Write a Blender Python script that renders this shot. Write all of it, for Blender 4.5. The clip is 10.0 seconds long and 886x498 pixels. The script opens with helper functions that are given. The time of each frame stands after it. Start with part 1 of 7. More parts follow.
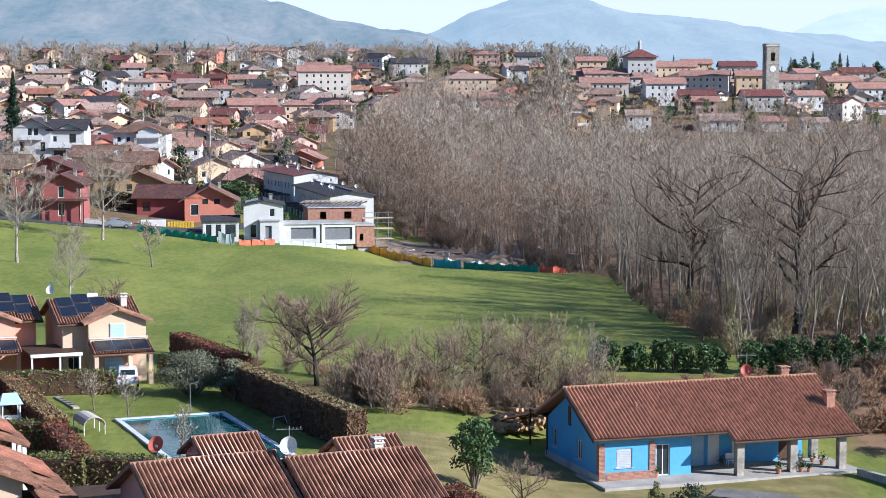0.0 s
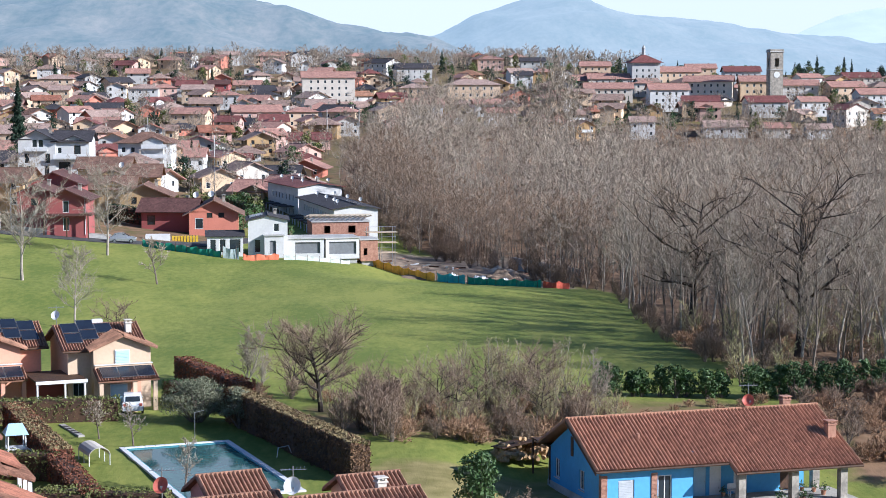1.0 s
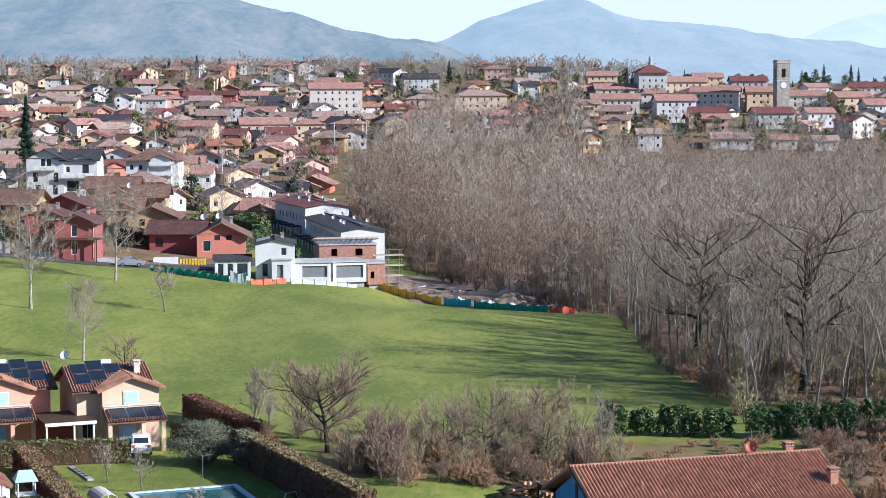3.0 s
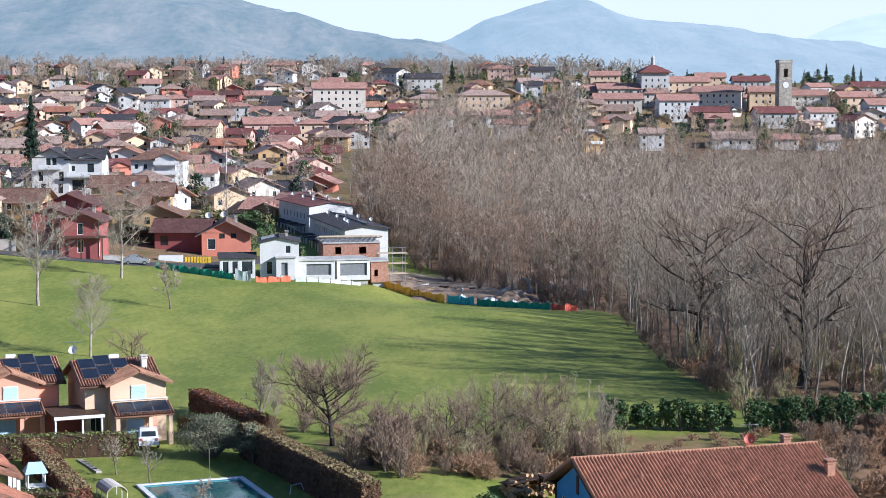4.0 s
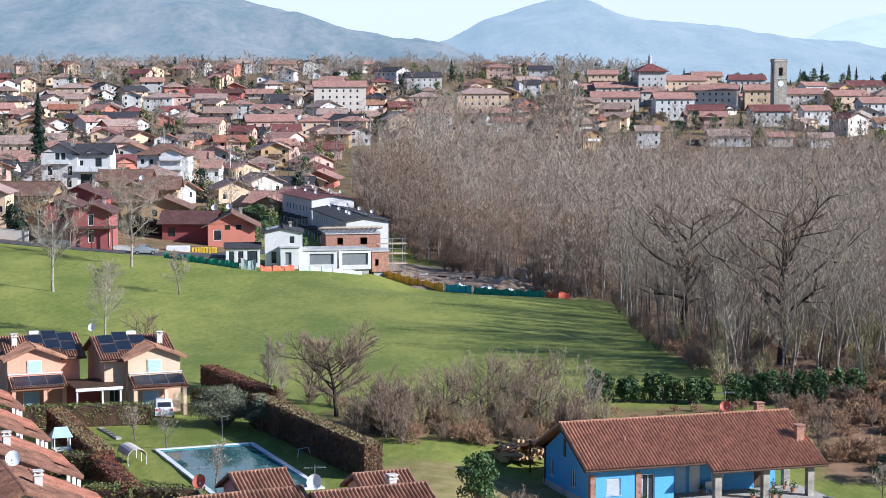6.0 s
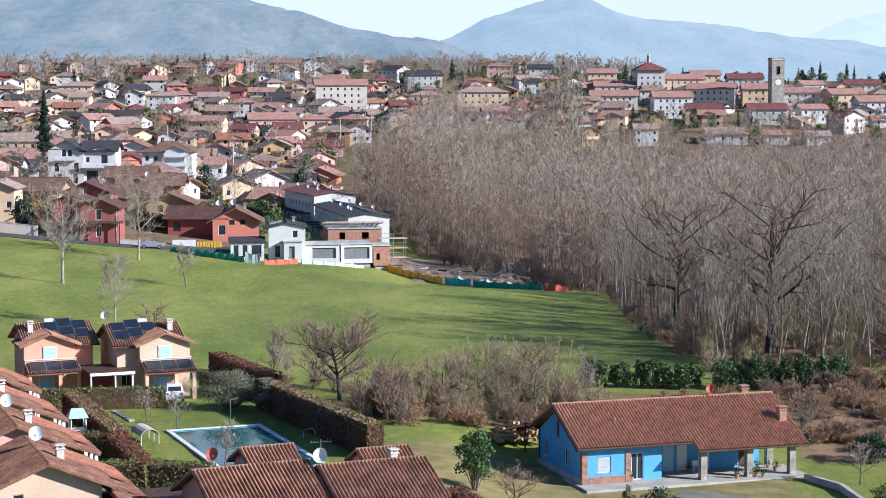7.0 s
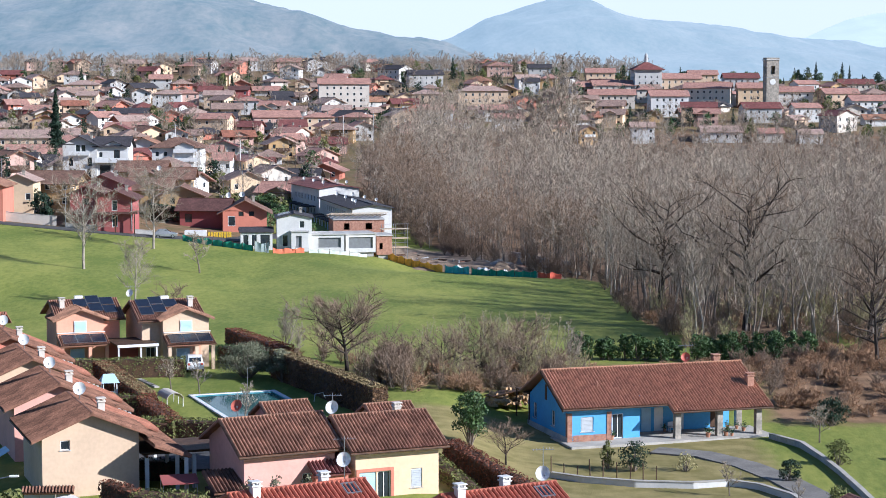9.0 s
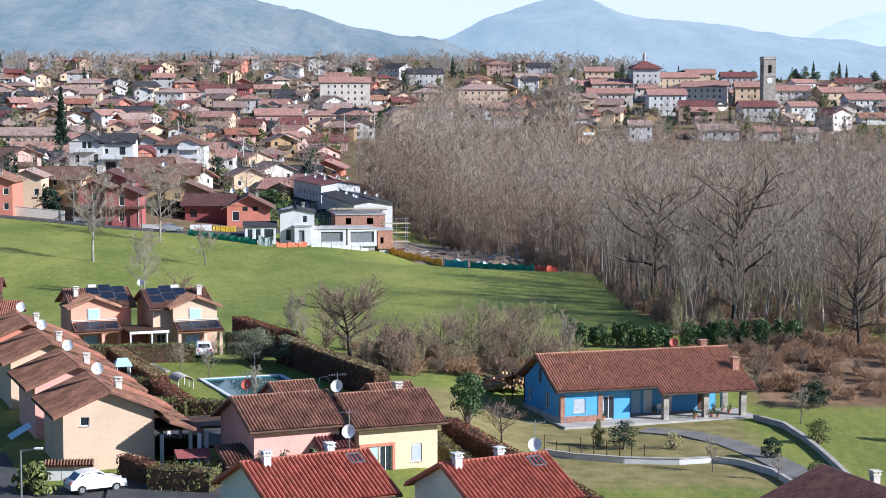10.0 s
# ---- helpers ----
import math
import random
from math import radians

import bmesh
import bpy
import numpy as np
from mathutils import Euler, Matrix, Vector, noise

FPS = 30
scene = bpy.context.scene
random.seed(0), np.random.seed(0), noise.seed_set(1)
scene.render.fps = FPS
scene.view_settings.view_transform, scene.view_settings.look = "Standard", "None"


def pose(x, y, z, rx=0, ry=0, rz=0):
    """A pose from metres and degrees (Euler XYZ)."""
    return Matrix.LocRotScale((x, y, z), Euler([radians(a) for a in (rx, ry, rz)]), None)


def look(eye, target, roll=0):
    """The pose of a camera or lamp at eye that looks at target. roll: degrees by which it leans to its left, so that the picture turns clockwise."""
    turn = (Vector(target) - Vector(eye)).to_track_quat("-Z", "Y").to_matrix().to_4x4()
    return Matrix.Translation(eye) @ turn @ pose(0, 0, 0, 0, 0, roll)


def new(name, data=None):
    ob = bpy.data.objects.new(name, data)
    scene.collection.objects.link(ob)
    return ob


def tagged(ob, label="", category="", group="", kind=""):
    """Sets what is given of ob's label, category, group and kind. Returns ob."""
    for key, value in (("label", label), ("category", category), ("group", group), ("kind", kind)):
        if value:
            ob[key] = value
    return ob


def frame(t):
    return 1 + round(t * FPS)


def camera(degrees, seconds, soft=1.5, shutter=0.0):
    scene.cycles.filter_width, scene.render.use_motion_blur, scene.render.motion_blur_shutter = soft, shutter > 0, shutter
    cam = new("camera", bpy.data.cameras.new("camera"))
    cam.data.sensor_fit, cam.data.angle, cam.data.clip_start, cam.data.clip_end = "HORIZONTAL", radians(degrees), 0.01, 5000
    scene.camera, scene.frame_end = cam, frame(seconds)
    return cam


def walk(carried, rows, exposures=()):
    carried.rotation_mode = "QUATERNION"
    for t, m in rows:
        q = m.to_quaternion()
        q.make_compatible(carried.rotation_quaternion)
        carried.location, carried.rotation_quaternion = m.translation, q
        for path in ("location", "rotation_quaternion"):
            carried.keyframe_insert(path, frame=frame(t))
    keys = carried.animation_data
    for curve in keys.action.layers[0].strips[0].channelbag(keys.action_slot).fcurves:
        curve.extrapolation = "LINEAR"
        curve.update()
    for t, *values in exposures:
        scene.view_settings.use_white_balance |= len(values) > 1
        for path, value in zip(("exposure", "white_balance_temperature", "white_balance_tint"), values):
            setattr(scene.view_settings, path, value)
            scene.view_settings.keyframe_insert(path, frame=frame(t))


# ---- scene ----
# The camera and its flight: a long lens, rising first, then drawing back.
cam = camera(26.0, 10.0, soft=0.6)
PATH = (
    (0, 0.00, 0.00, 38.74, 0.001, -4.950, 0.006),
    (0.5, 0.03, -0.34, 39.75, -0.054, -4.945, 0.064),
    (1, 0.11, -0.52, 40.98, -0.134, -4.928, 0.057),
    (1.5, 0.17, -0.72, 42.25, -0.205, -4.914, 0.105),
    (2, 0.23, -0.80, 43.51, -0.266, -4.889, 0.141),
    (2.5, 0.26, -1.06, 44.38, -0.302, -4.850, 0.130),
    (4, 0.27, -3.79, 44.23, -0.451, -4.836, 0.135),
    (4.5, 0.36, -6.05, 44.04, -0.440, -4.837, 0.144),
    (5, 0.39, -8.57, 43.89, -0.438, -4.838, 0.113),
    (5.5, 0.47, -11.45, 43.71, -0.440, -4.833, 0.095),
    (7, 0.76, -22.04, 43.42, -0.463, -4.874, 0.058),
    (7.5, 0.85, -25.90, 43.35, -0.471, -4.887, 0.022),
    (8, 0.89, -29.83, 43.28, -0.472, -4.889, 0.013),
    (8.5, 1.00, -33.88, 43.13, -0.489, -4.887, 0.013),
    (9, 1.11, -38.08, 42.99, -0.498, -4.876, -0.020),
    (9.5, 1.21, -42.31, 42.86, -0.502, -4.877, -0.063),
    (10, 1.28, -46.26, 42.80, -0.500, -4.907, -0.061),
)


def aim(x, y, z, yaw, pitch, roll):
    a, b = radians(yaw), radians(pitch)
    way = Vector((math.sin(a) * math.cos(b), math.cos(a) * math.cos(b), math.sin(b)))
    return look((x, y, z), Vector((x, y, z)) + way, -roll)


walk(cam, [(row[0], aim(*row[1:])) for row in PATH], exposures=((0.0, 0.58, 4930, 12), (10.0, 0.54, 4930, 12)))

# ---- world, sun, exposure ----
SUN_AZ, SUN_EL = radians(111), radians(25.5)   # from +y towards +x
world = bpy.data.worlds.new("sky")
scene.world = world
world.use_nodes = True
wn = world.node_tree
sky = wn.nodes.new("ShaderNodeTexSky")
sky.sky_type = "NISHITA"
sky.sun_disc = False
sky.sun_elevation, sky.sun_rotation = SUN_EL, SUN_AZ
sky.air_density, sky.dust_density, sky.ozone_density = 1.0, 0.4, 3.5
wn.nodes["Background"].inputs[1].default_value = 0.068
wn.links.new(sky.outputs[0], wn.nodes["Background"].inputs[0])
sun = new("sun", bpy.data.lights.new("sun", "SUN"))
sun.data.energy, sun.data.angle, sun.data.color = 6.2, radians(0.6), (1.0, 0.85, 0.66)
to_sun = Vector((math.sin(SUN_AZ) * math.cos(SUN_EL), math.cos(SUN_AZ) * math.cos(SUN_EL), math.sin(SUN_EL)))
sun.matrix_world = look(to_sun * 300, (0, 0, 0))


# ---- materials ----
def mat(name, base, other=None, scale=3.0, rough=0.8, bump=0.0, bump_scale=40.0, metal=0.0, fine=None, per_object=0.0, per_island=0.0, spec=0.3):
    """Two-scale noise between base and other, fine grain, relief and a little change from piece to piece."""
    m = bpy.data.materials.new(name)
    m.use_nodes = True
    nt = m.node_tree
    b = nt.nodes["Principled BSDF"]
    b.inputs["Roughness"].default_value, b.inputs["Metallic"].default_value = rough, metal
    b.inputs["Specular IOR Level"].default_value = spec
    other = other or tuple(c * 0.72 for c in base)
    co = nt.nodes.new("ShaderNodeTexCoord")
    big, small = nt.nodes.new("ShaderNodeTexNoise"), nt.nodes.new("ShaderNodeTexNoise")
    big.inputs["Scale"].default_value, big.inputs["Detail"].default_value = 1.0 / scale, 6
    small.inputs["Scale"].default_value, small.inputs["Detail"].default_value = fine or 9.0 / scale, 4
    for n in (big, small):
        nt.links.new(co.outputs["Object"], n.inputs["Vector"])
    mixed = nt.nodes.new("ShaderNodeMath")
    mixed.operation = "MULTIPLY_ADD"
    nt.links.new(small.outputs["Fac"], mixed.inputs[0])
    mixed.inputs[1].default_value = 0.6
    nt.links.new(big.outputs["Fac"], mixed.inputs[2])
    ramp = nt.nodes.new("ShaderNodeValToRGB")
    ramp.color_ramp.elements[0].position, ramp.color_ramp.elements[1].position = 0.62, 0.98
    ramp.color_ramp.elements[0].color, ramp.color_ramp.elements[1].color = (*other, 1), (*base, 1)
    nt.links.new(mixed.outputs[0], ramp.inputs[0])
    out = ramp.outputs[0]
    if per_object or per_island:
        src = nt.nodes.new("ShaderNodeObjectInfo" if per_object else "ShaderNodeNewGeometry")
        hsv = nt.nodes.new("ShaderNodeHueSaturation")
        span = nt.nodes.new("ShaderNodeMapRange")
        k = per_object or per_island
        span.inputs["To Min"].default_value, span.inputs["To Max"].default_value = 1 - k, 1 + k
        nt.links.new(src.outputs["Random" if per_object else "Random Per Island"], span.inputs["Value"])
        nt.links.new(span.outputs[0], hsv.inputs["Value"])
        nt.links.new(out, hsv.inputs["Color"])
        out = hsv.outputs[0]
    nt.links.new(out, b.inputs["Base Color"])
    if bump:
        bn, bm_ = nt.nodes.new("ShaderNodeTexNoise"), nt.nodes.new("ShaderNodeBump")
        bn.inputs["Scale"].default_value, bn.inputs["Detail"].default_value = bump_scale, 5
        nt.links.new(co.outputs["Object"], bn.inputs["Vector"])
        bm_.inputs["Strength"].default_value, bm_.inputs["Distance"].default_value = bump, 0.05
        nt.links.new(bn.outputs["Fac"], bm_.inputs["Height"])
        nt.links.new(bm_.outputs[0], b.inputs["Normal"])
    return m


def plaster(name, c):
    return mat(name, c, tuple(v * 0.86 for v in c), 2.5, 0.9, 0.15, 30)


def tile_mat(name, c, dark=0.5):
    """Clay roof: courses across the slope by bands, patches of weathering."""
    m = mat(name, c, tuple(v * dark for v in c), 1.6, 0.85, 0.3, 12, fine=7.0)
    nt = m.node_tree
    b = nt.nodes["Principled BSDF"]
    src = b.inputs["Base Color"].links[0].from_socket
    uv = nt.nodes.new("ShaderNodeUVMap")
    vor = nt.nodes.new("ShaderNodeTexWhiteNoise")
    snap = nt.nodes.new("ShaderNodeVectorMath")
    snap.operation = "FLOOR"
    nt.links.new(uv.outputs[0], snap.inputs[0])
    nt.links.new(snap.outputs[0], vor.inputs["Vector"])
    hsv, span = nt.nodes.new("ShaderNodeHueSaturation"), nt.nodes.new("ShaderNodeMapRange")
    span.inputs["To Min"].default_value, span.inputs["To Max"].default_value = 0.74, 1.2
    nt.links.new(vor.outputs["Value"], span.inputs["Value"])
    nt.links.new(span.outputs[0], hsv.inputs["Value"])
    nt.links.new(src, hsv.inputs["Color"])
    nt.links.new(hsv.outputs[0], b.inputs["Base Color"])
    return m


M = {
    "blue": plaster("blue_plaster", (0.13, 0.37, 0.66)),
    "white": plaster("white_plaster", (0.64, 0.63, 0.605)),
    "cream": plaster("cream_plaster", (0.62, 0.465, 0.32)),
    "yellow": plaster("yellow_plaster", (0.72, 0.54, 0.35)),
    "pink": plaster("pink_plaster", (0.68, 0.38, 0.31)),
    "orange": plaster("orange_plaster", (0.68, 0.36, 0.24)),
    "red": plaster("red_plaster", (0.34, 0.105, 0.095)),
    "salmon": plaster("salmon_plaster", (0.56, 0.215, 0.145)),
    "rose": plaster("rose_plaster", (0.60, 0.40, 0.33)),
    "ochre": plaster("ochre_plaster", (0.46, 0.31, 0.15)),
    "beige": plaster("beige_plaster", (0.62, 0.56, 0.48)),
    "grey_plaster": plaster("grey_plaster", (0.48, 0.47, 0.45)),
    "stone": mat("stone", (0.40, 0.36, 0.30), (0.22, 0.2, 0.17), 0.8, 0.9, 0.5, 6, fine=4),
    "concrete": mat("concrete", (0.50, 0.49, 0.46), (0.34, 0.33, 0.31), 2.0, 0.9, 0.3, 20),
    "roof_red": tile_mat("clay_tiles", (0.34, 0.145, 0.09), 0.6),
    "roof_new": tile_mat("new_clay_tiles", (0.40, 0.205, 0.12), 0.85),
    "roof_brown": tile_mat("weathered_tiles", (0.36, 0.192, 0.118), 0.5),
    "roof_old": tile_mat("lichen_tiles", (0.25, 0.125, 0.078), 0.42),
    "roof_dark": tile_mat("dark_tiles", (0.06, 0.055, 0.06), 0.7),
    "roof_plum": tile_mat("plum_tiles", (0.20, 0.075, 0.065), 0.7),
    # Far town roofs: distance haze is put into these paler, duller tile colours.
    "far_red": tile_mat("hazed_red_tiles", (0.43, 0.24, 0.185), 0.7),
    "far_brown": tile_mat("hazed_brown_tiles", (0.34, 0.235, 0.185), 0.65),
    "far_old": tile_mat("hazed_old_tiles", (0.42, 0.30, 0.245), 0.7),
    "brick": mat("brick", (0.43, 0.24, 0.165), (0.28, 0.145, 0.1), 0.4, 0.9, 0.4, 10, fine=8),
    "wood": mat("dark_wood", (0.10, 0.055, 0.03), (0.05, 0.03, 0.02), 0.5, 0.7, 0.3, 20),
    "glass": mat("window_glass", (0.035, 0.045, 0.055), (0.02, 0.025, 0.03), 3.0, 0.08, spec=0.6),
    "panel": mat("solar_cells", (0.022, 0.028, 0.042), (0.014, 0.018, 0.03), 1.0, 0.22, spec=0.45),
    "metal": mat("grey_metal", (0.45, 0.46, 0.47), None, 1.0, 0.4, metal=0.8),
    "paint": mat("white_paint", (0.72, 0.72, 0.70), (0.62, 0.62, 0.6), 1.0, 0.5),
    "shutter": mat("pale_blue_shutter", (0.42, 0.58, 0.68), (0.36, 0.5, 0.6), 0.6, 0.6),
    "grey_shutter": mat("grey_shutter", (0.42, 0.44, 0.46), (0.36, 0.38, 0.4), 0.6, 0.6),
    "dish_red": mat("red_dish_paint", (0.50, 0.13, 0.09), None, 1.0, 0.5),
    "asphalt": mat("asphalt", (0.09, 0.088, 0.085), (0.05, 0.05, 0.05), 3.0, 0.9, 0.3, 30),
    "paving": mat("stone_paving", (0.46, 0.43, 0.38), (0.33, 0.31, 0.27), 1.5, 0.85, 0.3, 8),
    "earth": mat("bare_earth", (0.30, 0.22, 0.15), (0.18, 0.13, 0.09), 3.0, 0.95, 0.8, 3),
    "bark": mat("bark", (0.23, 0.185, 0.145), (0.12, 0.097, 0.078), 0.8, 0.95, 0.6, 14),
    "pale_bark": mat("pale_bark", (0.40, 0.35, 0.29), (0.24, 0.205, 0.165), 0.8, 0.95, 0.4, 10),
    "twig": mat("twigs", (0.40, 0.325, 0.245), (0.21, 0.17, 0.128), 8.0, 0.95),
    "grey_twig": mat("grey_twigs", (0.42, 0.355, 0.27), (0.26, 0.22, 0.165), 8.0, 0.95),
    "brown_twig": mat("brown_twigs", (0.33, 0.24, 0.165), (0.18, 0.13, 0.09), 2.0, 0.95),
    "dry_twig": mat("dry_brown_twigs", (0.42, 0.27, 0.155), (0.27, 0.17, 0.10), 2.0, 0.95),
    "dark_bark": mat("dark_bark", (0.06, 0.046, 0.037), (0.032, 0.026, 0.021), 0.8, 0.95, 0.6, 14),
    "roof_walnut": tile_mat("walnut_brown_tiles", (0.215, 0.125, 0.088), 0.62),
    "slate_door": mat("grey_garage_door", (0.20, 0.21, 0.22), (0.16, 0.165, 0.17), 0.6, 0.6),
    "drive": mat("worn_drive", (0.23, 0.215, 0.19), (0.15, 0.14, 0.125), 2.0, 0.9, 0.3, 20),
    "roof_umber": tile_mat("umber_tiles", (0.125, 0.062, 0.052), 0.7),
    "green_twig": mat("budding_twigs", (0.44, 0.41, 0.18), (0.32, 0.28, 0.15), 2.0, 0.95),
    "leaf": mat("evergreen_leaves", (0.075, 0.125, 0.036), (0.04, 0.072, 0.022), 0.6, 0.5, per_island=0.35),
    "conifer": mat("conifer_needles", (0.03, 0.055, 0.03), (0.018, 0.034, 0.02), 0.8, 0.8, per_island=0.3),
    "olive": mat("olive_leaves", (0.20, 0.205, 0.125), (0.12, 0.125, 0.08), 0.6, 0.8, per_island=0.3),
    "hornbeam": mat("russet_hedge_leaves", (0.17, 0.10, 0.05), (0.09, 0.055, 0.03), 0.8, 0.8, per_island=0.35),
    "box_hedge": mat("clipped_hedge_leaves", (0.17, 0.18, 0.05), (0.09, 0.10, 0.03), 0.8, 0.7, per_island=0.3),
    # Lighter tan for hedge tops: sunlight put into the leaf colour.
    "hedge_top_sun": mat("hedge_twigs_painted_sun", (0.27, 0.21, 0.10), (0.17, 0.13, 0.06), 0.8, 0.8, per_island=0.3),
    "red_hedge": mat("red_brown_hedge_leaves", (0.20, 0.075, 0.04), (0.11, 0.045, 0.025), 0.8, 0.8, per_island=0.35),
}


# ---- the lie of the land ----
def step(a, b, v):
    t = min(max((v - a) / (b - a), 0.0), 1.0)
    return t * t * (3 - 2 * t)


LIE_Y = (-300, 60, 100, 143, 165, 255, 300, 340, 405, 540, 700, 800, 900, 1000, 1100, 1300, 1900, 2500, 6000)
LIE_Z = (11.5, 12.5, 13.4, 13.6, 13.6, 13.3, 13.8, 13.9, 15, 17.5, 24, 30, 38, 47, 52, 50, 36, 36, 36)


def ground(x, y):
    z = float(np.interp(y, LIE_Y, LIE_Z))
    z += 0.09 * max(0.0, -x - 30) * step(190, 245, y) * (1 - step(420, 520, y)) * (1 - step(90, 200, abs(x)))
    valley = step(-15, 60, x) * step(185, 265, y) * (1 - step(600, 760, y))
    z = z * (1 - valley) + 9.5 * valley
    z -= 3.4 * step(-27, -2, x) * step(262, 296, y) * (1 - step(330, 380, y)) * (1 - valley)
    z -= 2.0 * step(-2, 8, x) * step(60, 100, y) * (1 - step(138, 156, y))
    z -= 6.0 * step(40, 160, x) * step(860, 1000, y) * (1 - step(1200, 1500, y))
    return z


# ---- building helpers ----
def mesh_of(name, verts, faces, mats, index=None, uvs=None, smooth=False):
    me = bpy.data.meshes.new(name)
    me.from_pydata([tuple(v) for v in verts], [], [tuple(f) for f in faces])
    for m in mats if isinstance(mats, (list, tuple)) else [mats]:
        me.materials.append(m)
    if index is not None:
        me.polygons.foreach_set("material_index", np.array(index, dtype=np.int32))
    if uvs is not None:
        layer = me.uv_layers.new(name="UVMap")
        layer.data.foreach_set("uv", np.array(uvs, dtype=np.float32).ravel())
    if smooth:
        me.polygons.foreach_set("use_smooth", np.ones(len(me.polygons), dtype=bool))
    me.update()
    return me


class Shape:
    """A bag of vertices and faces that becomes one mesh."""

    def __init__(self):
        self.v, self.f, self.uv = [], [], []

    def add(self, verts, faces, uvs=None):
        n = len(self.v)
        self.v += [tuple(p) for p in verts]
        self.f += [tuple(i + n for i in f) for f in faces]
        for k, f in enumerate(faces):
            self.uv += list(uvs[k]) if uvs else [(0.0, 0.0)] * len(f)
        return self

    def box(self, x0, y0, z0, x1, y1, z1, m=None, bevel=0.0):
        x0, x1, y0, y1, z0, z1 = min(x0, x1), max(x0, x1), min(y0, y1), max(y0, y1), min(z0, z1), max(z0, z1)
        if bevel:
            b = min(bevel, (x1 - x0) / 3, (y1 - y0) / 3, (z1 - z0) / 3)
            rings = [(b, z0), (0, z0 + b), (0, z1 - b), (b, z1)]
            vs = []
            for inset, z in rings:
                vs += [(x0 + inset, y0 + inset, z), (x1 - inset, y0 + inset, z), (x1 - inset, y1 - inset, z), (x0 + inset, y1 - inset, z)]
            fs = [(3, 2, 1, 0), (12, 13, 14, 15)]
            for r in range(3):
                for k in range(4):
                    fs.append((4 * r + k, 4 * r + (k + 1) % 4, 4 * r + 4 + (k + 1) % 4, 4 * r + 4 + k))
        else:
            vs = [(x, y, z) for z in (z0, z1) for x, y in ((x0, y0), (x1, y0), (x1, y1), (x0, y1))]
            fs = [(3, 2, 1, 0), (4, 5, 6, 7), (0, 1, 5, 4), (1, 2, 6, 5), (2, 3, 7, 6), (3, 0, 4, 7)]
        if m is not None:
            vs = [m @ Vector(p) for p in vs]
        return self.add(vs, fs)

    def tube(self, a, b, ra, rb=None, sides=6, caps=True):
        a, b = Vector(a), Vector(b)
        rb = ra if rb is None else rb
        q = (b - a).to_track_quat("Z", "Y")
        ring = [q @ Vector((math.cos(k * math.tau / sides), math.sin(k * math.tau / sides), 0)) for k in range(sides)]
        vs = [a + r * ra for r in ring] + [b + r * rb for r in ring]
        fs = [(k, (k + 1) % sides, sides + (k + 1) % sides, sides + k) for k in range(sides)]
        if caps:
            fs += [tuple(range(sides - 1, -1, -1)), tuple(range(sides, 2 * sides))]
        return self.add(vs, fs)

    def mesh(self, name, material, smooth=False):
        return mesh_of(name, self.v, self.f, material, uvs=self.uv if any(u != (0.0, 0.0) for u in self.uv[:64]) else None, smooth=smooth)


def part(name, shape, material, parent=None, label="", m=None, smooth=False):
    """One mesh object under a thing or under a part."""
    data = shape if isinstance(shape, bpy.types.Mesh) else shape.mesh(name, material, smooth)
    ob = new(name, data)
    ob.parent = parent
    if m is not None:
        ob.matrix_local = m
    return tagged(ob, label)


def thing(name, m, label, category, group="", kind=""):
    ob = new(name)
    ob.empty_display_size = 0.3
    ob.matrix_world = m
    return tagged(ob, label, category, group, kind)


def wall_face(s, o, u, w, h, holes, depth, apex=None):
    """An upright wall from o along u, w wide and h high, with holes (u0, v0, u1, v1) whose reveals go depth inwards. apex: (u, v) of a gable."""
    o, u = Vector(o), Vector(u)
    up, inn = Vector((0, 0, 1)), Vector((-u.y, u.x, 0))
    us = sorted({0.0, w, *[c for q in holes for c in (q[0], q[2])]})
    vs = sorted({0.0, h, *[c for q in holes for c in (q[1], q[3])]})
    for a, b in zip(us, us[1:]):
        for c, d in zip(vs, vs[1:]):
            if any(q[0] - 1e-6 <= a and b <= q[2] + 1e-6 and q[1] - 1e-6 <= c and d <= q[3] + 1e-6 for q in holes):
                continue
            s.add([o + u * a + up * c, o + u * b + up * c, o + u * b + up * d, o + u * a + up * d], [(0, 1, 2, 3)])
    for a, c, b, d in holes:
        p = [o + u * a + up * c, o + u * b + up * c, o + u * b + up * d, o + u * a + up * d]
        s.add(p + [q + inn * depth for q in p], [(0, 4, 5, 1), (1, 5, 6, 2), (2, 6, 7, 3), (3, 7, 4, 0)])
    if apex:
        s.add([o + up * h, o + u * w + up * h, o + u * apex[0] + up * apex[1]], [(0, 1, 2)])


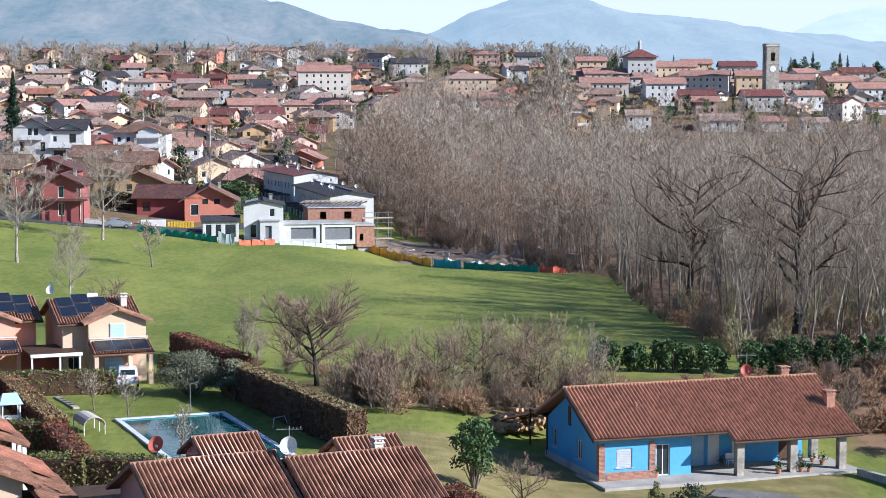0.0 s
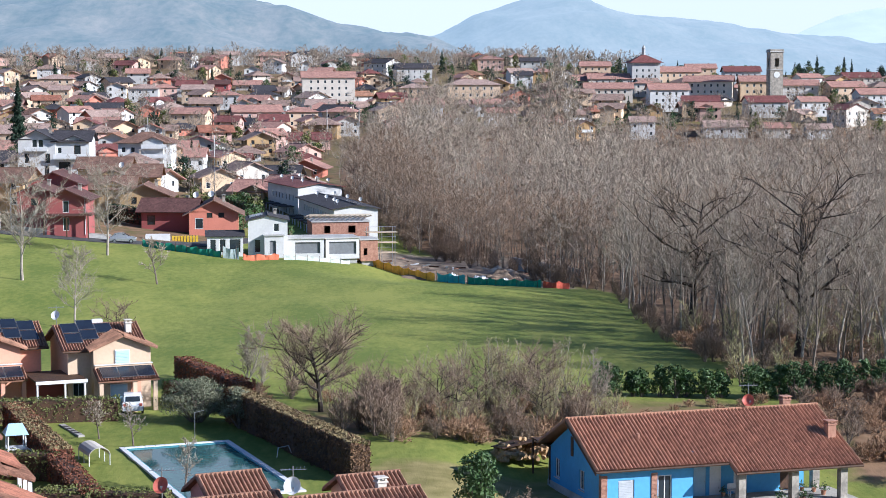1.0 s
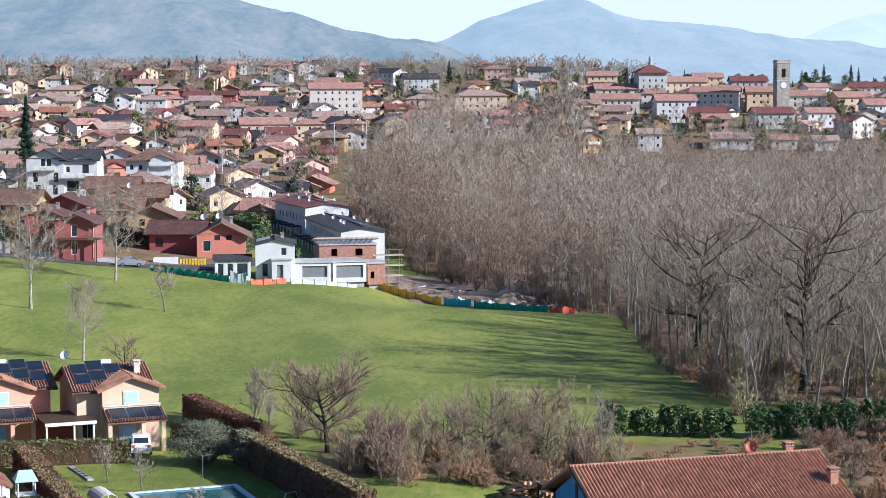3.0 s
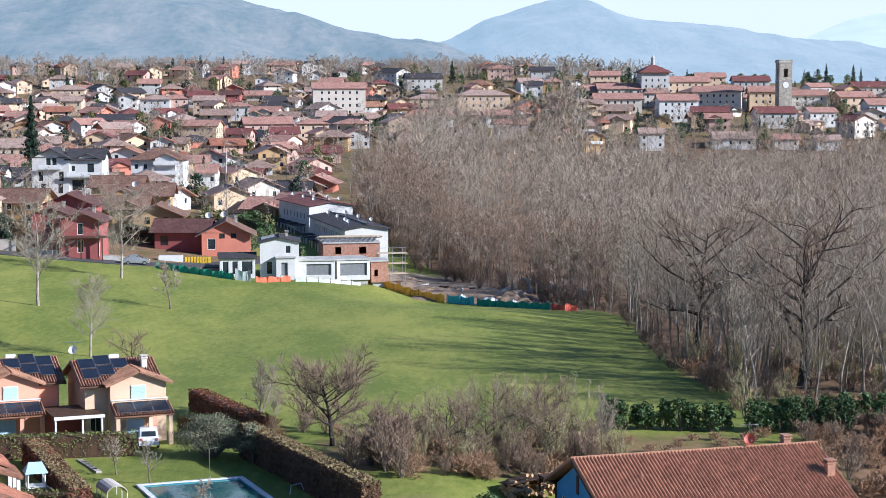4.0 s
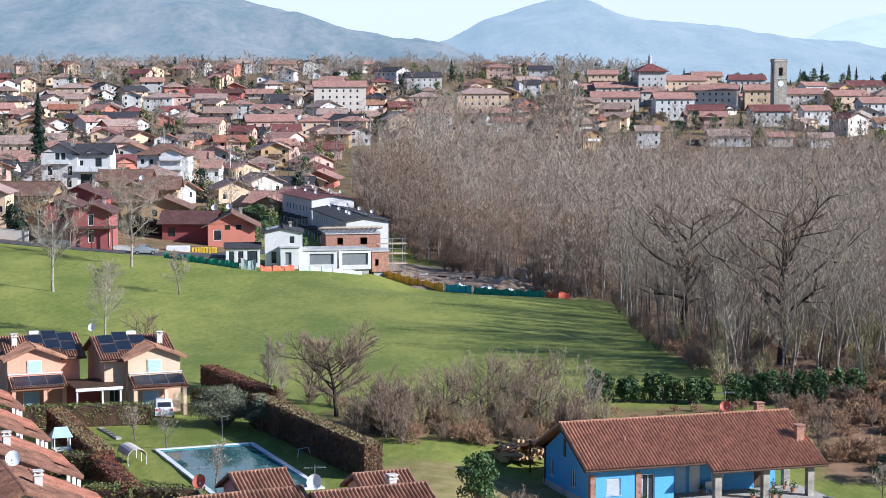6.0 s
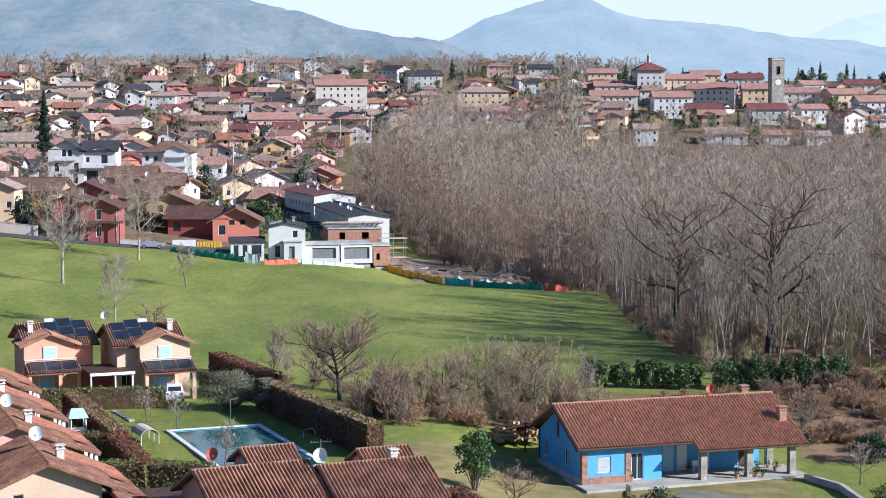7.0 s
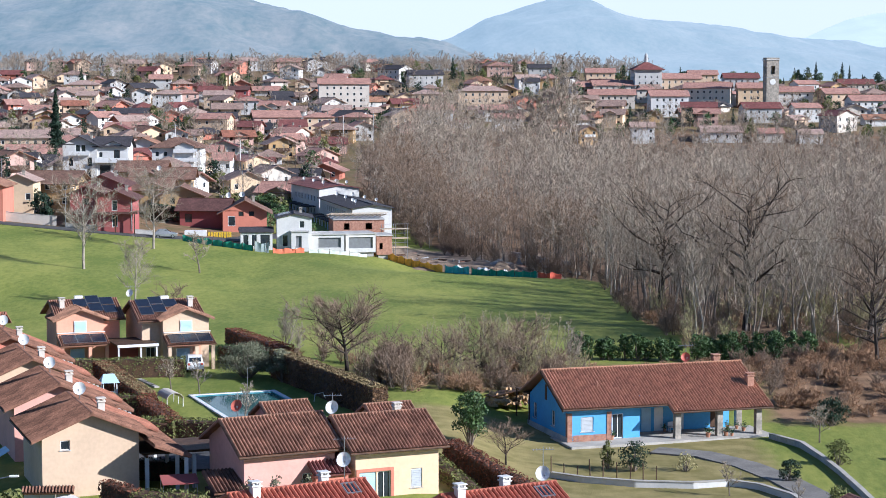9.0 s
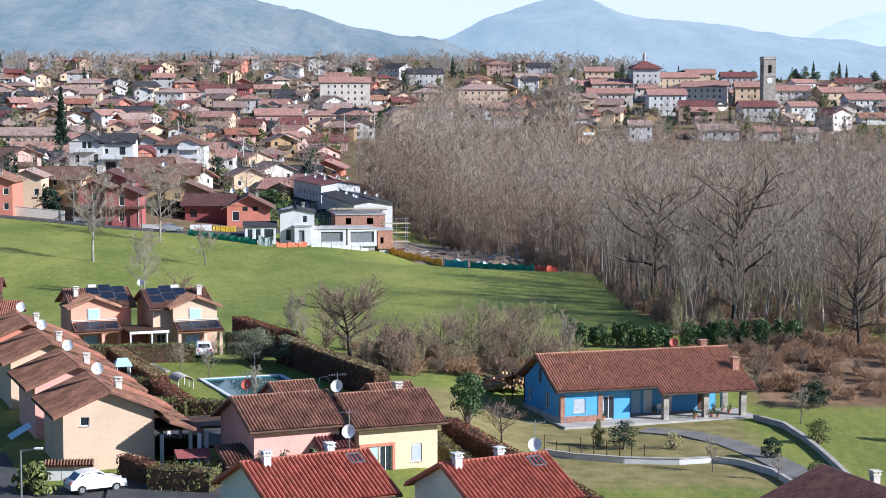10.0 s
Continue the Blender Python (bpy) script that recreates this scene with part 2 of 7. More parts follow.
def tiled_slope(s, a, b, c, d, thick=0.14, pitch=0.0, rows=0.42):
    """A roof plane: a, b along the eave (left to right), d, c above them. pitch: width of a tile column (0: flat)."""
    a, b, c, d = (Vector(p) for p in (a, b, c, d))
    n = (b - a).cross(d - a).normalized()
    w, l = (b - a).length, (d - a).length
    if pitch:
        cols = max(2, int(round(w / pitch)))
        prof = []
        for k in range(cols):
            for t, lift in ((0.0, 0.0), (0.2, 0.085), (0.5, 0.15), (0.8, 0.085)):
                prof.append(((k + t) / cols, lift))
        prof.append((1.0, 0.0))
    else:
        cols, prof = max(1, int(w / 0.3)), [(0.0, 0.0), (1.0, 0.0)]
    lo = [a.lerp(b, t) + n * (thick + z) for t, z in prof]
    hi = [d.lerp(c, t) + n * (thick + z) for t, z in prof]
    k = len(prof)
    faces = [(i, i + 1, k + i + 1, k + i) for i in range(k - 1)]
    uvs = []
    for i in range(k - 1):
        t0, t1 = prof[i][0] * cols, prof[i + 1][0] * cols
        uvs.append([(t0 + 0.01, 0.01), (t1 - 0.01, 0.01), (t1 - 0.01, l / rows), (t0 + 0.01, l / rows)])
    s.add(lo + hi, faces, uvs)
    s.add([a, b, c, d], [(3, 2, 1, 0)])
    ring, top = [a, b, c, d], [lo[0], lo[-1], hi[-1], hi[0]]
    for i in range(4):
        j = (i + 1) % 4
        s.add([ring[i], ring[j], top[j], top[i]], [(0, 1, 2, 3)])


WINDOW_CACHE = {}


def window(parent, m, w, h, kind="plain", far=False):
    """A window in its hole; m puts x across, y inwards, z up, from the lower left corner of the outer wall face."""
    key = (round(w, 2), round(h, 2), kind, far)
    if key not in WINDOW_CACHE:
        f, p, sh = Shape(), Shape(), Shape()
        t = 0.07
        y0, y1 = (0.03, 0.12) if far else (0.08, 0.16)
        f.box(0, y0, 0, t, y1, h), f.box(w - t, y0, 0, w, y1, h), f.box(t, y0, 0, w - t, y1, t), f.box(t, y0, h - t, w - t, y1, h)
        if w > 0.8:
            f.box(w / 2 - 0.03, y0, t, w / 2 + 0.03, y1, h - t)
        p.box(t, y1 - 0.03, t, w - t, y1 - 0.01, h - t)
        sill = Shape().box(-0.08, -0.07, -0.06, w + 0.08, 0.1, -0.003)
        if kind in ("shut", "grey"):
            n = max(6, int(h / 0.13))
            prof = [(y0 - 0.002, t)]
            for k in range(n):
                prof += [(y0 - 0.04, t + (h - 2 * t) * k / n), (y0 - 0.012, t + (h - 2 * t) * (k + 0.9) / n)]
            prof.append((y0 - 0.002, h - t))
            q = len(prof)
            sh.add([(x, a, b) for x in (t, w - t) for a, b in prof], [(k, q + k, q + k + 1, k + 1) for k in range(q - 1)] + [tuple(range(q)), tuple(range(2 * q - 1, q - 1, -1))])
        if far:
            q = 0.09
            rect = lambda i, y: [(i, y, i), (w - i, y, i), (w - i, y, h - i), (i, y, h - i)]
            vs = rect(0, 0.03) + rect(q, 0.03) + rect(q, 0.11)
            ring = [(4 * r + k, 4 * r + (k + 1) % 4, 4 * r + 4 + (k + 1) % 4, 4 * r + 4 + k) for r in (0, 1) for k in range(4)]
            both = mesh_of("window", vs, ring + [(8, 9, 10, 11)], [M["paint"] if kind != "open" else M["wood"], M["glass"]], index=[0] * 8 + [1])
        WINDOW_CACHE[key] = (both if far else f.mesh("window_frame", M["paint"]), p.mesh("pane", M["glass"]),
                             sh.mesh("shutter", {"shut": M["shutter"], "grey": M["grey_shutter"]}.get(kind, M["wood"])) if sh.v else None,
                             sill.mesh("window_sill", M["concrete"]))
    fr, pa, shm, sill = WINDOW_CACHE[key]
    wn_ = part("window", fr, None, parent, m=m)
    if far:
        return wn_
    part("pane", pa, None, wn_)
    if shm:
        part("shutter", shm, None, wn_)
    if not far:
        part("window_sill", sill, None, wn_)
    return wn_


def chimney_shape(z0, z1, w=0.5):
    s = Shape().box(-w / 2, -w / 2, z0, w / 2, w / 2, z1 - 0.25, bevel=0.02)
    s.box(-w / 2 - 0.08, -w / 2 - 0.08, z1 - 0.25, w / 2 + 0.08, w / 2 + 0.08, z1 - 0.15, bevel=0.02)
    for x in (-1, 1):
        for y in (-1, 1):
            s.box(x * w * 0.4 - 0.06, y * w * 0.4 - 0.06, z1 - 0.15, x * w * 0.4 + 0.06, y * w * 0.4 + 0.06, z1)
    s.box(-w / 2 - 0.1, -w / 2 - 0.1, z1, w / 2 + 0.1, w / 2 + 0.1, z1 + 0.08, bevel=0.03)
    return s


def house(x, y, yaw, w, d, eave, wall, roof, label, slope=0.4, over=0.6, storeys=2, hip=False, pitch=0.0, z=None, far=True, front=None,
          left=None, right=None, chimneys=((0.3, 0.15),), kind="plain", group="", category="house", cross=None, stack="beige", rows_of=None):
    """A house with its ridge along local x. front/left/right: holes (u0, v0, u1, v1[, kind]) as seen from outside; None: regular rows."""
    z = ground(x, y) if z is None else z
    top = thing("house", pose(x, y, z, 0, 0, yaw), label, category, group)
    depth = 0.18
    ridge = eave + slope * d / 2
    rows = rows_of or (lambda width: [(c - 0.5, 2.75 * k + 0.9, c + 0.5, 2.75 * k + 2.2, kind)
                          for k in range(storeys) for c in np.linspace(width / 6, width * 5 / 6, max(2, int(width / 3.2))) if 2.75 * k + 2.3 < eave])
    front = rows(w) if front is None else front
    left = rows(d) if left is None else left
    right = rows(d) if right is None else right
    s = Shape()
    gable = None if hip else (d / 2, ridge)
    base = -3.5 if far else -1.2
    lift = lambda holes: [(a, b - base, c, e - base) for a, b, c, e, *_ in holes]
    wall_face(s, (-w / 2, -d / 2, base), (1, 0, 0), w, eave - base, lift(front), depth)
    wall_face(s, (w / 2, -d / 2, base), (0, 1, 0), d, eave - base, lift(right), depth, gable and (gable[0], gable[1] - base))
    wall_face(s, (w / 2, d / 2, base), (-1, 0, 0), w, eave - base, [], depth)
    wall_face(s, (-w / 2, d / 2, base), (0, -1, 0), d, eave - base, lift(left), depth, gable and (gable[0], gable[1] - base))
    i = depth + 0.02
    s.box(-w / 2 + i, -d / 2 + i, base, w / 2 - i, d / 2 - i, eave - 0.02)
    part("wall", s, M[wall], top)
    for holes, m in ((front, pose(-w / 2, -d / 2, 0)), (right, pose(w / 2, -d / 2, 0, 0, 0, 90)), (left, pose(-w / 2, d / 2, 0, 0, 0, -90))):
        for a, b, c, e, *k in holes:
            window(top, m @ pose(a, 0, b), c - a, e - b, k[0] if k else kind, far)
    r = Shape()
    zo = eave - slope * over
    if hip:
        q = max(0.3, w / 2 - d / 2)
        A, B, C, D = [(sx * (w / 2 + over), sy * (d / 2 + over), zo) for sx, sy in ((-1, -1), (1, -1), (1, 1), (-1, 1))]
        E, F = (-q, 0, ridge), (q, 0, ridge)
        for poly in ((A, B, F, E), (C, D, E, F), (B, C, F), (D, A, E)):
            n = (Vector(poly[1]) - Vector(poly[0])).cross(Vector(poly[-1]) - Vector(poly[0])).normalized() * 0.12
            k = len(poly)
            edge = (Vector(poly[1]) - Vector(poly[0])).normalized()
            up = n.normalized().cross(edge)
            uv = [((Vector(p) - Vector(poly[0])).dot(edge) / 0.3 + 40, (Vector(p) - Vector(poly[0])).dot(up) / 0.42) for p in poly]
            r.add([Vector(p) + n for p in poly], [tuple(range(k))], [uv])
            r.add([Vector(poly[0]), Vector(poly[1]), Vector(poly[1]) + n, Vector(poly[0]) + n], [(0, 1, 2, 3)])
        r.add([A, B, C, D], [(3, 2, 1, 0)])
    else:
        e0, e1 = -w / 2 - over, w / 2 + over
        zt = ridge
        tiled_slope(r, (e0, -d / 2 - over, zo), (e1, -d / 2 - over, zo), (e1, 0, zt), (e0, 0, zt), pitch=pitch)
        tiled_slope(r, (e1, d / 2 + over, zo), (e0, d / 2 + over, zo), (e0, 0, zt), (e1, 0, zt), pitch=pitch)
        r.tube((e0, 0, zt + 0.14), (e1, 0, zt + 0.14), 0.13, sides=6)
    roof_ob = part("roof", r, M[roof], top)
    if not far:
        for sy in (-1, 1):
            g = Shape().tube((-w / 2 - over, sy * (d / 2 + over + 0.06), zo + 0.02), (w / 2 + over, sy * (d / 2 + over + 0.06), zo + 0.02), 0.075)
            part("gutter", g, M["wood"], roof_ob)
    if cross:
        # a gabled bay over the front wall: (centre, half width, how far it stands out)
        cx, hw, out_ = cross
        gs, gh = Shape(), hw * slope
        zf, yf = eave, -d / 2 - out_
        if out_:
            gs.box(cx - hw, yf, base, cx + hw, -d / 2 + 0.01, eave)
        gs.add([(cx - hw, yf, zf), (cx + hw, yf, zf), (cx, yf, zf + gh)], [(0, 1, 2)])
        part("gable", gs, M[wall], top)
        back = -d / 2 + (gh / slope) * 1.0 + 0.3
        rs = Shape()
        e, zo2, yy = hw + 0.45, zf - 0.45 * slope + 0.05, yf - 0.55
        tiled_slope(rs, (cx - e, back - 0.2, zo2), (cx - e, yy, zo2), (cx, yy, zf + gh + 0.05), (cx, back, zf + gh + 0.05), pitch=pitch)
        tiled_slope(rs, (cx + e, yy, zo2), (cx + e, back - 0.2, zo2), (cx, back, zf + gh + 0.05), (cx, yy, zf + gh + 0.05), pitch=pitch)
        part("gable_roof", rs, M[roof], top)
    for fx, fy in chimneys:
        cz = ridge - abs(fy) * d * slope - 0.3
        part("chimney", chimney_shape(0, max(1.3, ridge + 0.55 - cz)), M["stone" if far else stack], roof_ob, m=pose(fx * w, fy * d, cz))
    return top


# ---- trees ----
def grow(seed, height, girth=0.2, spread=0.35, limbs=14, subs=5, twigs=7, bole=0.22, up=0.9, forks=1, lean=0.0, droop=0.0, wide=0.018, cheap=False, rise=0.3, limb=0.45, dome=False, stem=7):
    """A bare tree: (trunk and limb shape, twig shape). Trunk and limbs are tapered tubes, twigs slender blades."""
    rng = random.Random(seed)
    wood, fine = Shape(), Shape()

    def rod(p, way, length, r0, r1, bends, wob, sides):
        pts = [Vector(p)]
        for k in range(bends):
            way = (way + Vector((rng.gauss(0, wob), rng.gauss(0, wob), rng.gauss(0, wob * 0.6)))).normalized()
            pts.append(pts[-1] + way * length / bends)
        for k in range(bends):
            wood.tube(pts[k], pts[k + 1], r0 + (r1 - r0) * k / bends, r0 + (r1 - r0) * (k + 1) / bends, sides, False)
        return pts, way

    def along(pts, t):
        f = t * (len(pts) - 1)
        k = min(int(f), len(pts) - 2)
        return pts[k].lerp(pts[k + 1], f - k), (pts[k + 1] - pts[k]).normalized()

    def blade(p, way, length, k=1.0):
        side = way.cross(Vector((rng.gauss(0, 1), rng.gauss(0, 1), rng.gauss(0, 1)))).normalized() * wide * k
        tip = p + way * length
        fine.add([p - side, p + side, tip], [(0, 1, 2)])

    for fork in range(forks):
        a = rng.uniform(0, math.tau)
        tilt = (0.12 if forks > 1 else 0.0) * rng.uniform(0.6, 1.8) if fork or forks > 2 else 0.02
        way = Vector((math.cos(a) * tilt + lean, math.sin(a) * tilt, 1)).normalized()
        hh = height * (1 if fork == 0 else rng.uniform(0.75, 0.98))
        pts, _ = rod((rng.gauss(0, girth) * (forks > 1), rng.gauss(0, girth) * (forks > 1), -0.4), way, hh * 0.92, girth, girth * 0.12, stem, 0.06, stem)
        for k in range(limbs):
            t = bole + (0.99 - bole) * (k + rng.random() * 0.8) / limbs
            p, trunk_way = along(pts, t)
            b = a + k * 2.4 + rng.uniform(-0.5, 0.5)
            k_t = (t - bole) / (1 - bole)
            fall = 0.4 + 0.6 * math.sin(math.pi * (0.22 + 0.7 * k_t)) if dome else (1.12 - t) ** 0.7
            length = height * spread * fall * rng.uniform(0.65, 1.1)
            way = Vector((math.cos(b), math.sin(b), up * rng.uniform(0.5, 1.3))).normalized()
            r = girth * (1 - 0.85 * t) * limb
            lp, _ = rod(p, way, length, r, r * 0.2, 2 if cheap else 4, 0.16, 3 if cheap else 4)
            for j in range(subs):
                q, qw = along(lp, 0.25 + 0.75 * (j + rng.random()) / subs)
                sw = (qw * 0.7 + Vector((rng.gauss(0, 0.6), rng.gauss(0, 0.6), rng.gauss(0.35 - droop, 0.4)))).normalized()
                sl = length * rng.uniform(0.3, 0.55)
                if cheap:
                    sp = [q, q + sw * sl]
                    blade(q, sw, sl, 1.3)
                else:
                    sp, _ = rod(q, sw, sl, r * 0.35, r * 0.1, 2, 0.2, 3)
                for i in range(twigs):
                    tp, tw = along(sp, 0.15 + 0.85 * (i + rng.random()) / twigs)
                    w3 = (tw * 0.8 + Vector((rng.gauss(0, 0.6), rng.gauss(0, 0.6), rng.gauss(rise - droop, 0.5)))).normalized()
                    blade(tp, w3, sl * rng.uniform(0.35, 0.8))
    return wood, fine


def tree(name, x, y, shapes, materials, label, yaw=0.0, scale=1.0, z=None, group="", category="tree"):
    """A bare tree of trunk and crown, from meshes made once."""
    top = thing(name, pose(x, y, ground(x, y) if z is None else z, 0, 0, yaw), label, category, group)
    top.scale = (scale, scale, scale)
    part("trunk", shapes[0], materials[0], top)
    part("crown", shapes[1], materials[1], top)
    return top


def leaf_cloud(seed, count, size, place, shape=None):
    """Small folded leaves thrown by place(rng) -> (point, outward)."""
    rng = random.Random(seed)
    s = shape or Shape()
    for _ in range(count):
        p, n = place(rng)
        n = (Vector(n) + Vector((rng.gauss(0, 0.6), rng.gauss(0, 0.6), rng.gauss(0, 0.6)))).normalized()
        a = n.orthogonal().normalized()
        a.rotate(Matrix.Rotation(rng.uniform(0, math.tau), 3, n))
        b = n.cross(a) * size * rng.uniform(0.35, 0.6)
        a = a * size * rng.uniform(0.7, 1.3)
        p = Vector(p)
        s.add([p - a, p + b + n * size * 0.15, p + a, p - b + n * size * 0.15], [(0, 1, 2, 3)])
    return s


# ---- ground, hills, sky line ----
def axis(lo, hi, near0, near1, fine, grow_by=1.12):
    vals = list(np.arange(near0, near1 + 0.01, fine))
    s, v = fine, near1
    while v < hi:
        s *= grow_by
        v += s
        vals.append(min(v, hi))
    s, v = fine, near0
    while v > lo:
        s *= grow_by
        v -= s
        vals.insert(0, max(v, lo))
    return vals


def ground_material():
    m = mat("grassland", (0.245, 0.255, 0.047), (0.125, 0.16, 0.021), 11.0, 0.95, 1.0, 2.2, fine=1.5)
    nt = m.node_tree
    b = nt.nodes["Principled BSDF"]
    rmp = [n for n in nt.nodes if n.type == "VALTORGB"][0].color_ramp
    rmp.elements[0].position, rmp.elements[1].position = 0.66, 0.96
    along_slope = nt.nodes.new("ShaderNodeMapping")
    along_slope.inputs["Scale"].default_value = (1.0, 0.38, 1.0)
    along_slope.inputs["Rotation"].default_value = (0, 0, radians(-14))
    nt.links.new([n for n in nt.nodes if n.type == "TEX_COORD"][0].outputs["Object"], along_slope.inputs["Vector"])
    for n in nt.nodes:
        if n.type == "TEX_NOISE":
            nt.links.new(along_slope.outputs[0], n.inputs["Vector"])
            n.inputs["Roughness"].default_value = 0.66
    green = b.inputs["Base Color"].links[0].from_socket
    geo = nt.nodes.new("ShaderNodeNewGeometry")
    xyz = nt.nodes.new("ShaderNodeSeparateXYZ")
    nt.links.new(geo.outputs["Position"], xyz.inputs[0])
    attr = nt.nodes.new("ShaderNodeVertexColor")
    attr.layer_name = "cover"
    parts = nt.nodes.new("ShaderNodeSeparateColor")
    nt.links.new(attr.outputs["Color"], parts.inputs[0])
    last = green
    noise_t = nt.nodes.new("ShaderNodeTexNoise")
    noise_t.inputs["Scale"].default_value, noise_t.inputs["Detail"].default_value = 0.55, 8
    nt.links.new(geo.outputs["Position"], noise_t.inputs["Vector"])
    for ch, dark, light in (("Red", (0.11, 0.068, 0.036), (0.25, 0.155, 0.085)), ("Green", (0.175, 0.15, 0.045), (0.285, 0.235, 0.09)), ("Blue", (0.20, 0.15, 0.10), (0.36, 0.28, 0.20))):
        r = nt.nodes.new("ShaderNodeValToRGB")
        r.color_ramp.elements[0].position, r.color_ramp.elements[1].position = 0.35, 0.65
        r.color_ramp.elements[0].color, r.color_ramp.elements[1].color = (*dark, 1), (*light, 1)
        nt.links.new(noise_t.outputs["Fac"], r.inputs[0])
        mx = nt.nodes.new("ShaderNodeMix")
        mx.data_type = "RGBA"
        grain = nt.nodes.new("ShaderNodeMath")
        grain.operation = "MULTIPLY_ADD"
        nt.links.new(noise_t.outputs["Fac"], grain.inputs[0])
        grain.inputs[1].default_value = 1.4
        off = nt.nodes.new("ShaderNodeMath")
        off.operation = "MULTIPLY_ADD"
        off.use_clamp = True
        nt.links.new(parts.outputs[ch], off.inputs[0])
        off.inputs[1].default_value = 2.4
        grain.inputs[2].default_value = -1.4
        nt.links.new(grain.outputs[0], off.inputs[2])
        nt.links.new(off.outputs[0], mx.inputs["Factor"])
        nt.links.new(last, mx.inputs["A"])
        nt.links.new(r.outputs[0], mx.inputs["B"])
        last = mx.outputs["Result"]
    nt.links.new(last, b.inputs["Base Color"])
    return m


def wood_edge(y):
    """The x at which the wood begins at this y."""
    return float(np.interp(y, (150, 175, 200, 222, 268, 285, 320, 350, 400, 520, 640, 720), (26, 27, 24, 23.5, 24, 21, 4, -9, -19, -31, -33, -28)))


def cover(x, y):
    """Leaf litter and scrub, dry lawn, bare earth."""
    litter = step(-2, 4, x - wood_edge(y)) * step(168, 200, y) * (1 - step(700, 780, y)) * (1 - 0.5 * step(40, 46, x) * (1 - step(186, 198, y)))
    litter = max(litter, step(-16, -9, x) * (1 - step(24, 30, x)) * step(143, 150, y) * (1 - step(161, 168, y)) * 0.6)
    litter = max(litter, step(26, 34, x) * step(134, 142, y) * (1 - step(168, 178, y)) * 0.85)
    dry = step(-10, -2, x) * step(95, 106, y) * (1 - step(136, 141, y)) * (1 - step(26, 30, x)) * 0.8
    earth = step(-16, -12, x) * (1 - step(17, 22, x)) * step(0, 2.5, y - (296.2 - 0.9 * x)) * (1 - step(328, 345, y))
    town = step(330, 380, y) * 0.25 * (1 - litter)
    verge = step(299, 305, y) * (1 - step(-38, -33, x))
    litter = max(litter, step(330, 400, y) * 0.62, verge * 0.66)
    return litter, max(dry, town), earth


xs, ys = axis(-3200, 3200, -110, 90, 2.0), axis(-600, 4900, 60, 340, 2.0, 1.05)
gv, gc = [], []
for gy in ys:
    for gx in xs:
        wob = 0.12 * noise.noise((gx * 0.09, gy * 0.09, 3)) + 0.05 * noise.noise((gx * 0.35, gy * 0.35, 7))
        gv.append((gx, gy, ground(gx, gy) + wob))
        gc.append((*cover(gx, gy), 1.0))
nx = len(xs)
gf = [(r * nx + c, r * nx + c + 1, (r + 1) * nx + c + 1, (r + 1) * nx + c) for r in range(len(ys) - 1) for c in range(nx - 1)]
gme = mesh_of("ground", gv, gf, ground_material(), smooth=True)
lay = gme.color_attributes.new("cover", "FLOAT_COLOR", "POINT")
lay.data.foreach_set("color", np.array(gc, dtype=np.float32).ravel())
tagged(new("ground", gme), "rough green meadow, lawns and brown leaf litter", "ground", kind="structure")


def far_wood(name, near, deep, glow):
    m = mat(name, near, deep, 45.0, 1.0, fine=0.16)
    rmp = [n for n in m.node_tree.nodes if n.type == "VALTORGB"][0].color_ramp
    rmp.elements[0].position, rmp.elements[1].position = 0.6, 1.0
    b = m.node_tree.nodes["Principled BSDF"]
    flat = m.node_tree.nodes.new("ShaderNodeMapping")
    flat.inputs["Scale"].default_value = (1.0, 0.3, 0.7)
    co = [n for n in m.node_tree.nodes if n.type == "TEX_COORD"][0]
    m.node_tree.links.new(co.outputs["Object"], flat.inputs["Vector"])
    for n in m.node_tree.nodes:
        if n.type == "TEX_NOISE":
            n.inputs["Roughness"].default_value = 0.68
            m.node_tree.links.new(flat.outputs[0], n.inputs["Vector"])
    # Aerial haze is put into the hill as an even bluish emission.
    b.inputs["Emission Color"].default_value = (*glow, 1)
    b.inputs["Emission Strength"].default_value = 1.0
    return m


def hill(name, dist, deep, px, rise, material, label, seed, rough):
    """A long wooded hill: crest heights over bearings, folds down its near side."""
    vs, fs = [], []
    cols, rows_ = 420, 60
    for r in range(rows_):
        t = r / (rows_ - 1)
        for c in range(cols):
            a = px[0] + (px[-1] - px[0]) * c / (cols - 1)
            top = float(np.interp(a, px, rise))
            f = math.sin(min(t / 0.8, 1.0) * math.pi / 2) ** 1.15 if t < 0.8 else 1 - ((t - 0.8) / 0.2) ** 2 * 0.6
            yy = dist - deep + deep * 1.25 * t
            crown = noise.noise((a * dist * 0.07, yy * 0.07, seed)) * 1.2 + noise.noise((a * dist * 0.19, yy * 0.11, seed)) * 0.9
            n = noise.fractal((a * dist * 0.0045 + seed, yy * 0.0045, seed), 1.0, 2.1, 4)
            gully = abs(noise.noise((a * 22 + seed + t * 1.5, t * 1.2, seed))) * math.sin(t / 0.8 * math.pi) if t < 0.8 else 0.0
            h = 30 + (top - 30) * f * (1 - 0.2 * gully) + n * rough * (1 if t < 0.75 else 0.45)
            vs.append((a * dist, yy, h + crown * (1.0 if t > 0.72 else 0.0)))
    for r in range(rows_ - 1):
        for c in range(cols - 1):
            fs.append((r * cols + c, r * cols + c + 1, (r + 1) * cols + c + 1, (r + 1) * cols + c))
    tagged(new(name, mesh_of(name, vs, fs, material, smooth=True)), label, "hill", kind="structure")


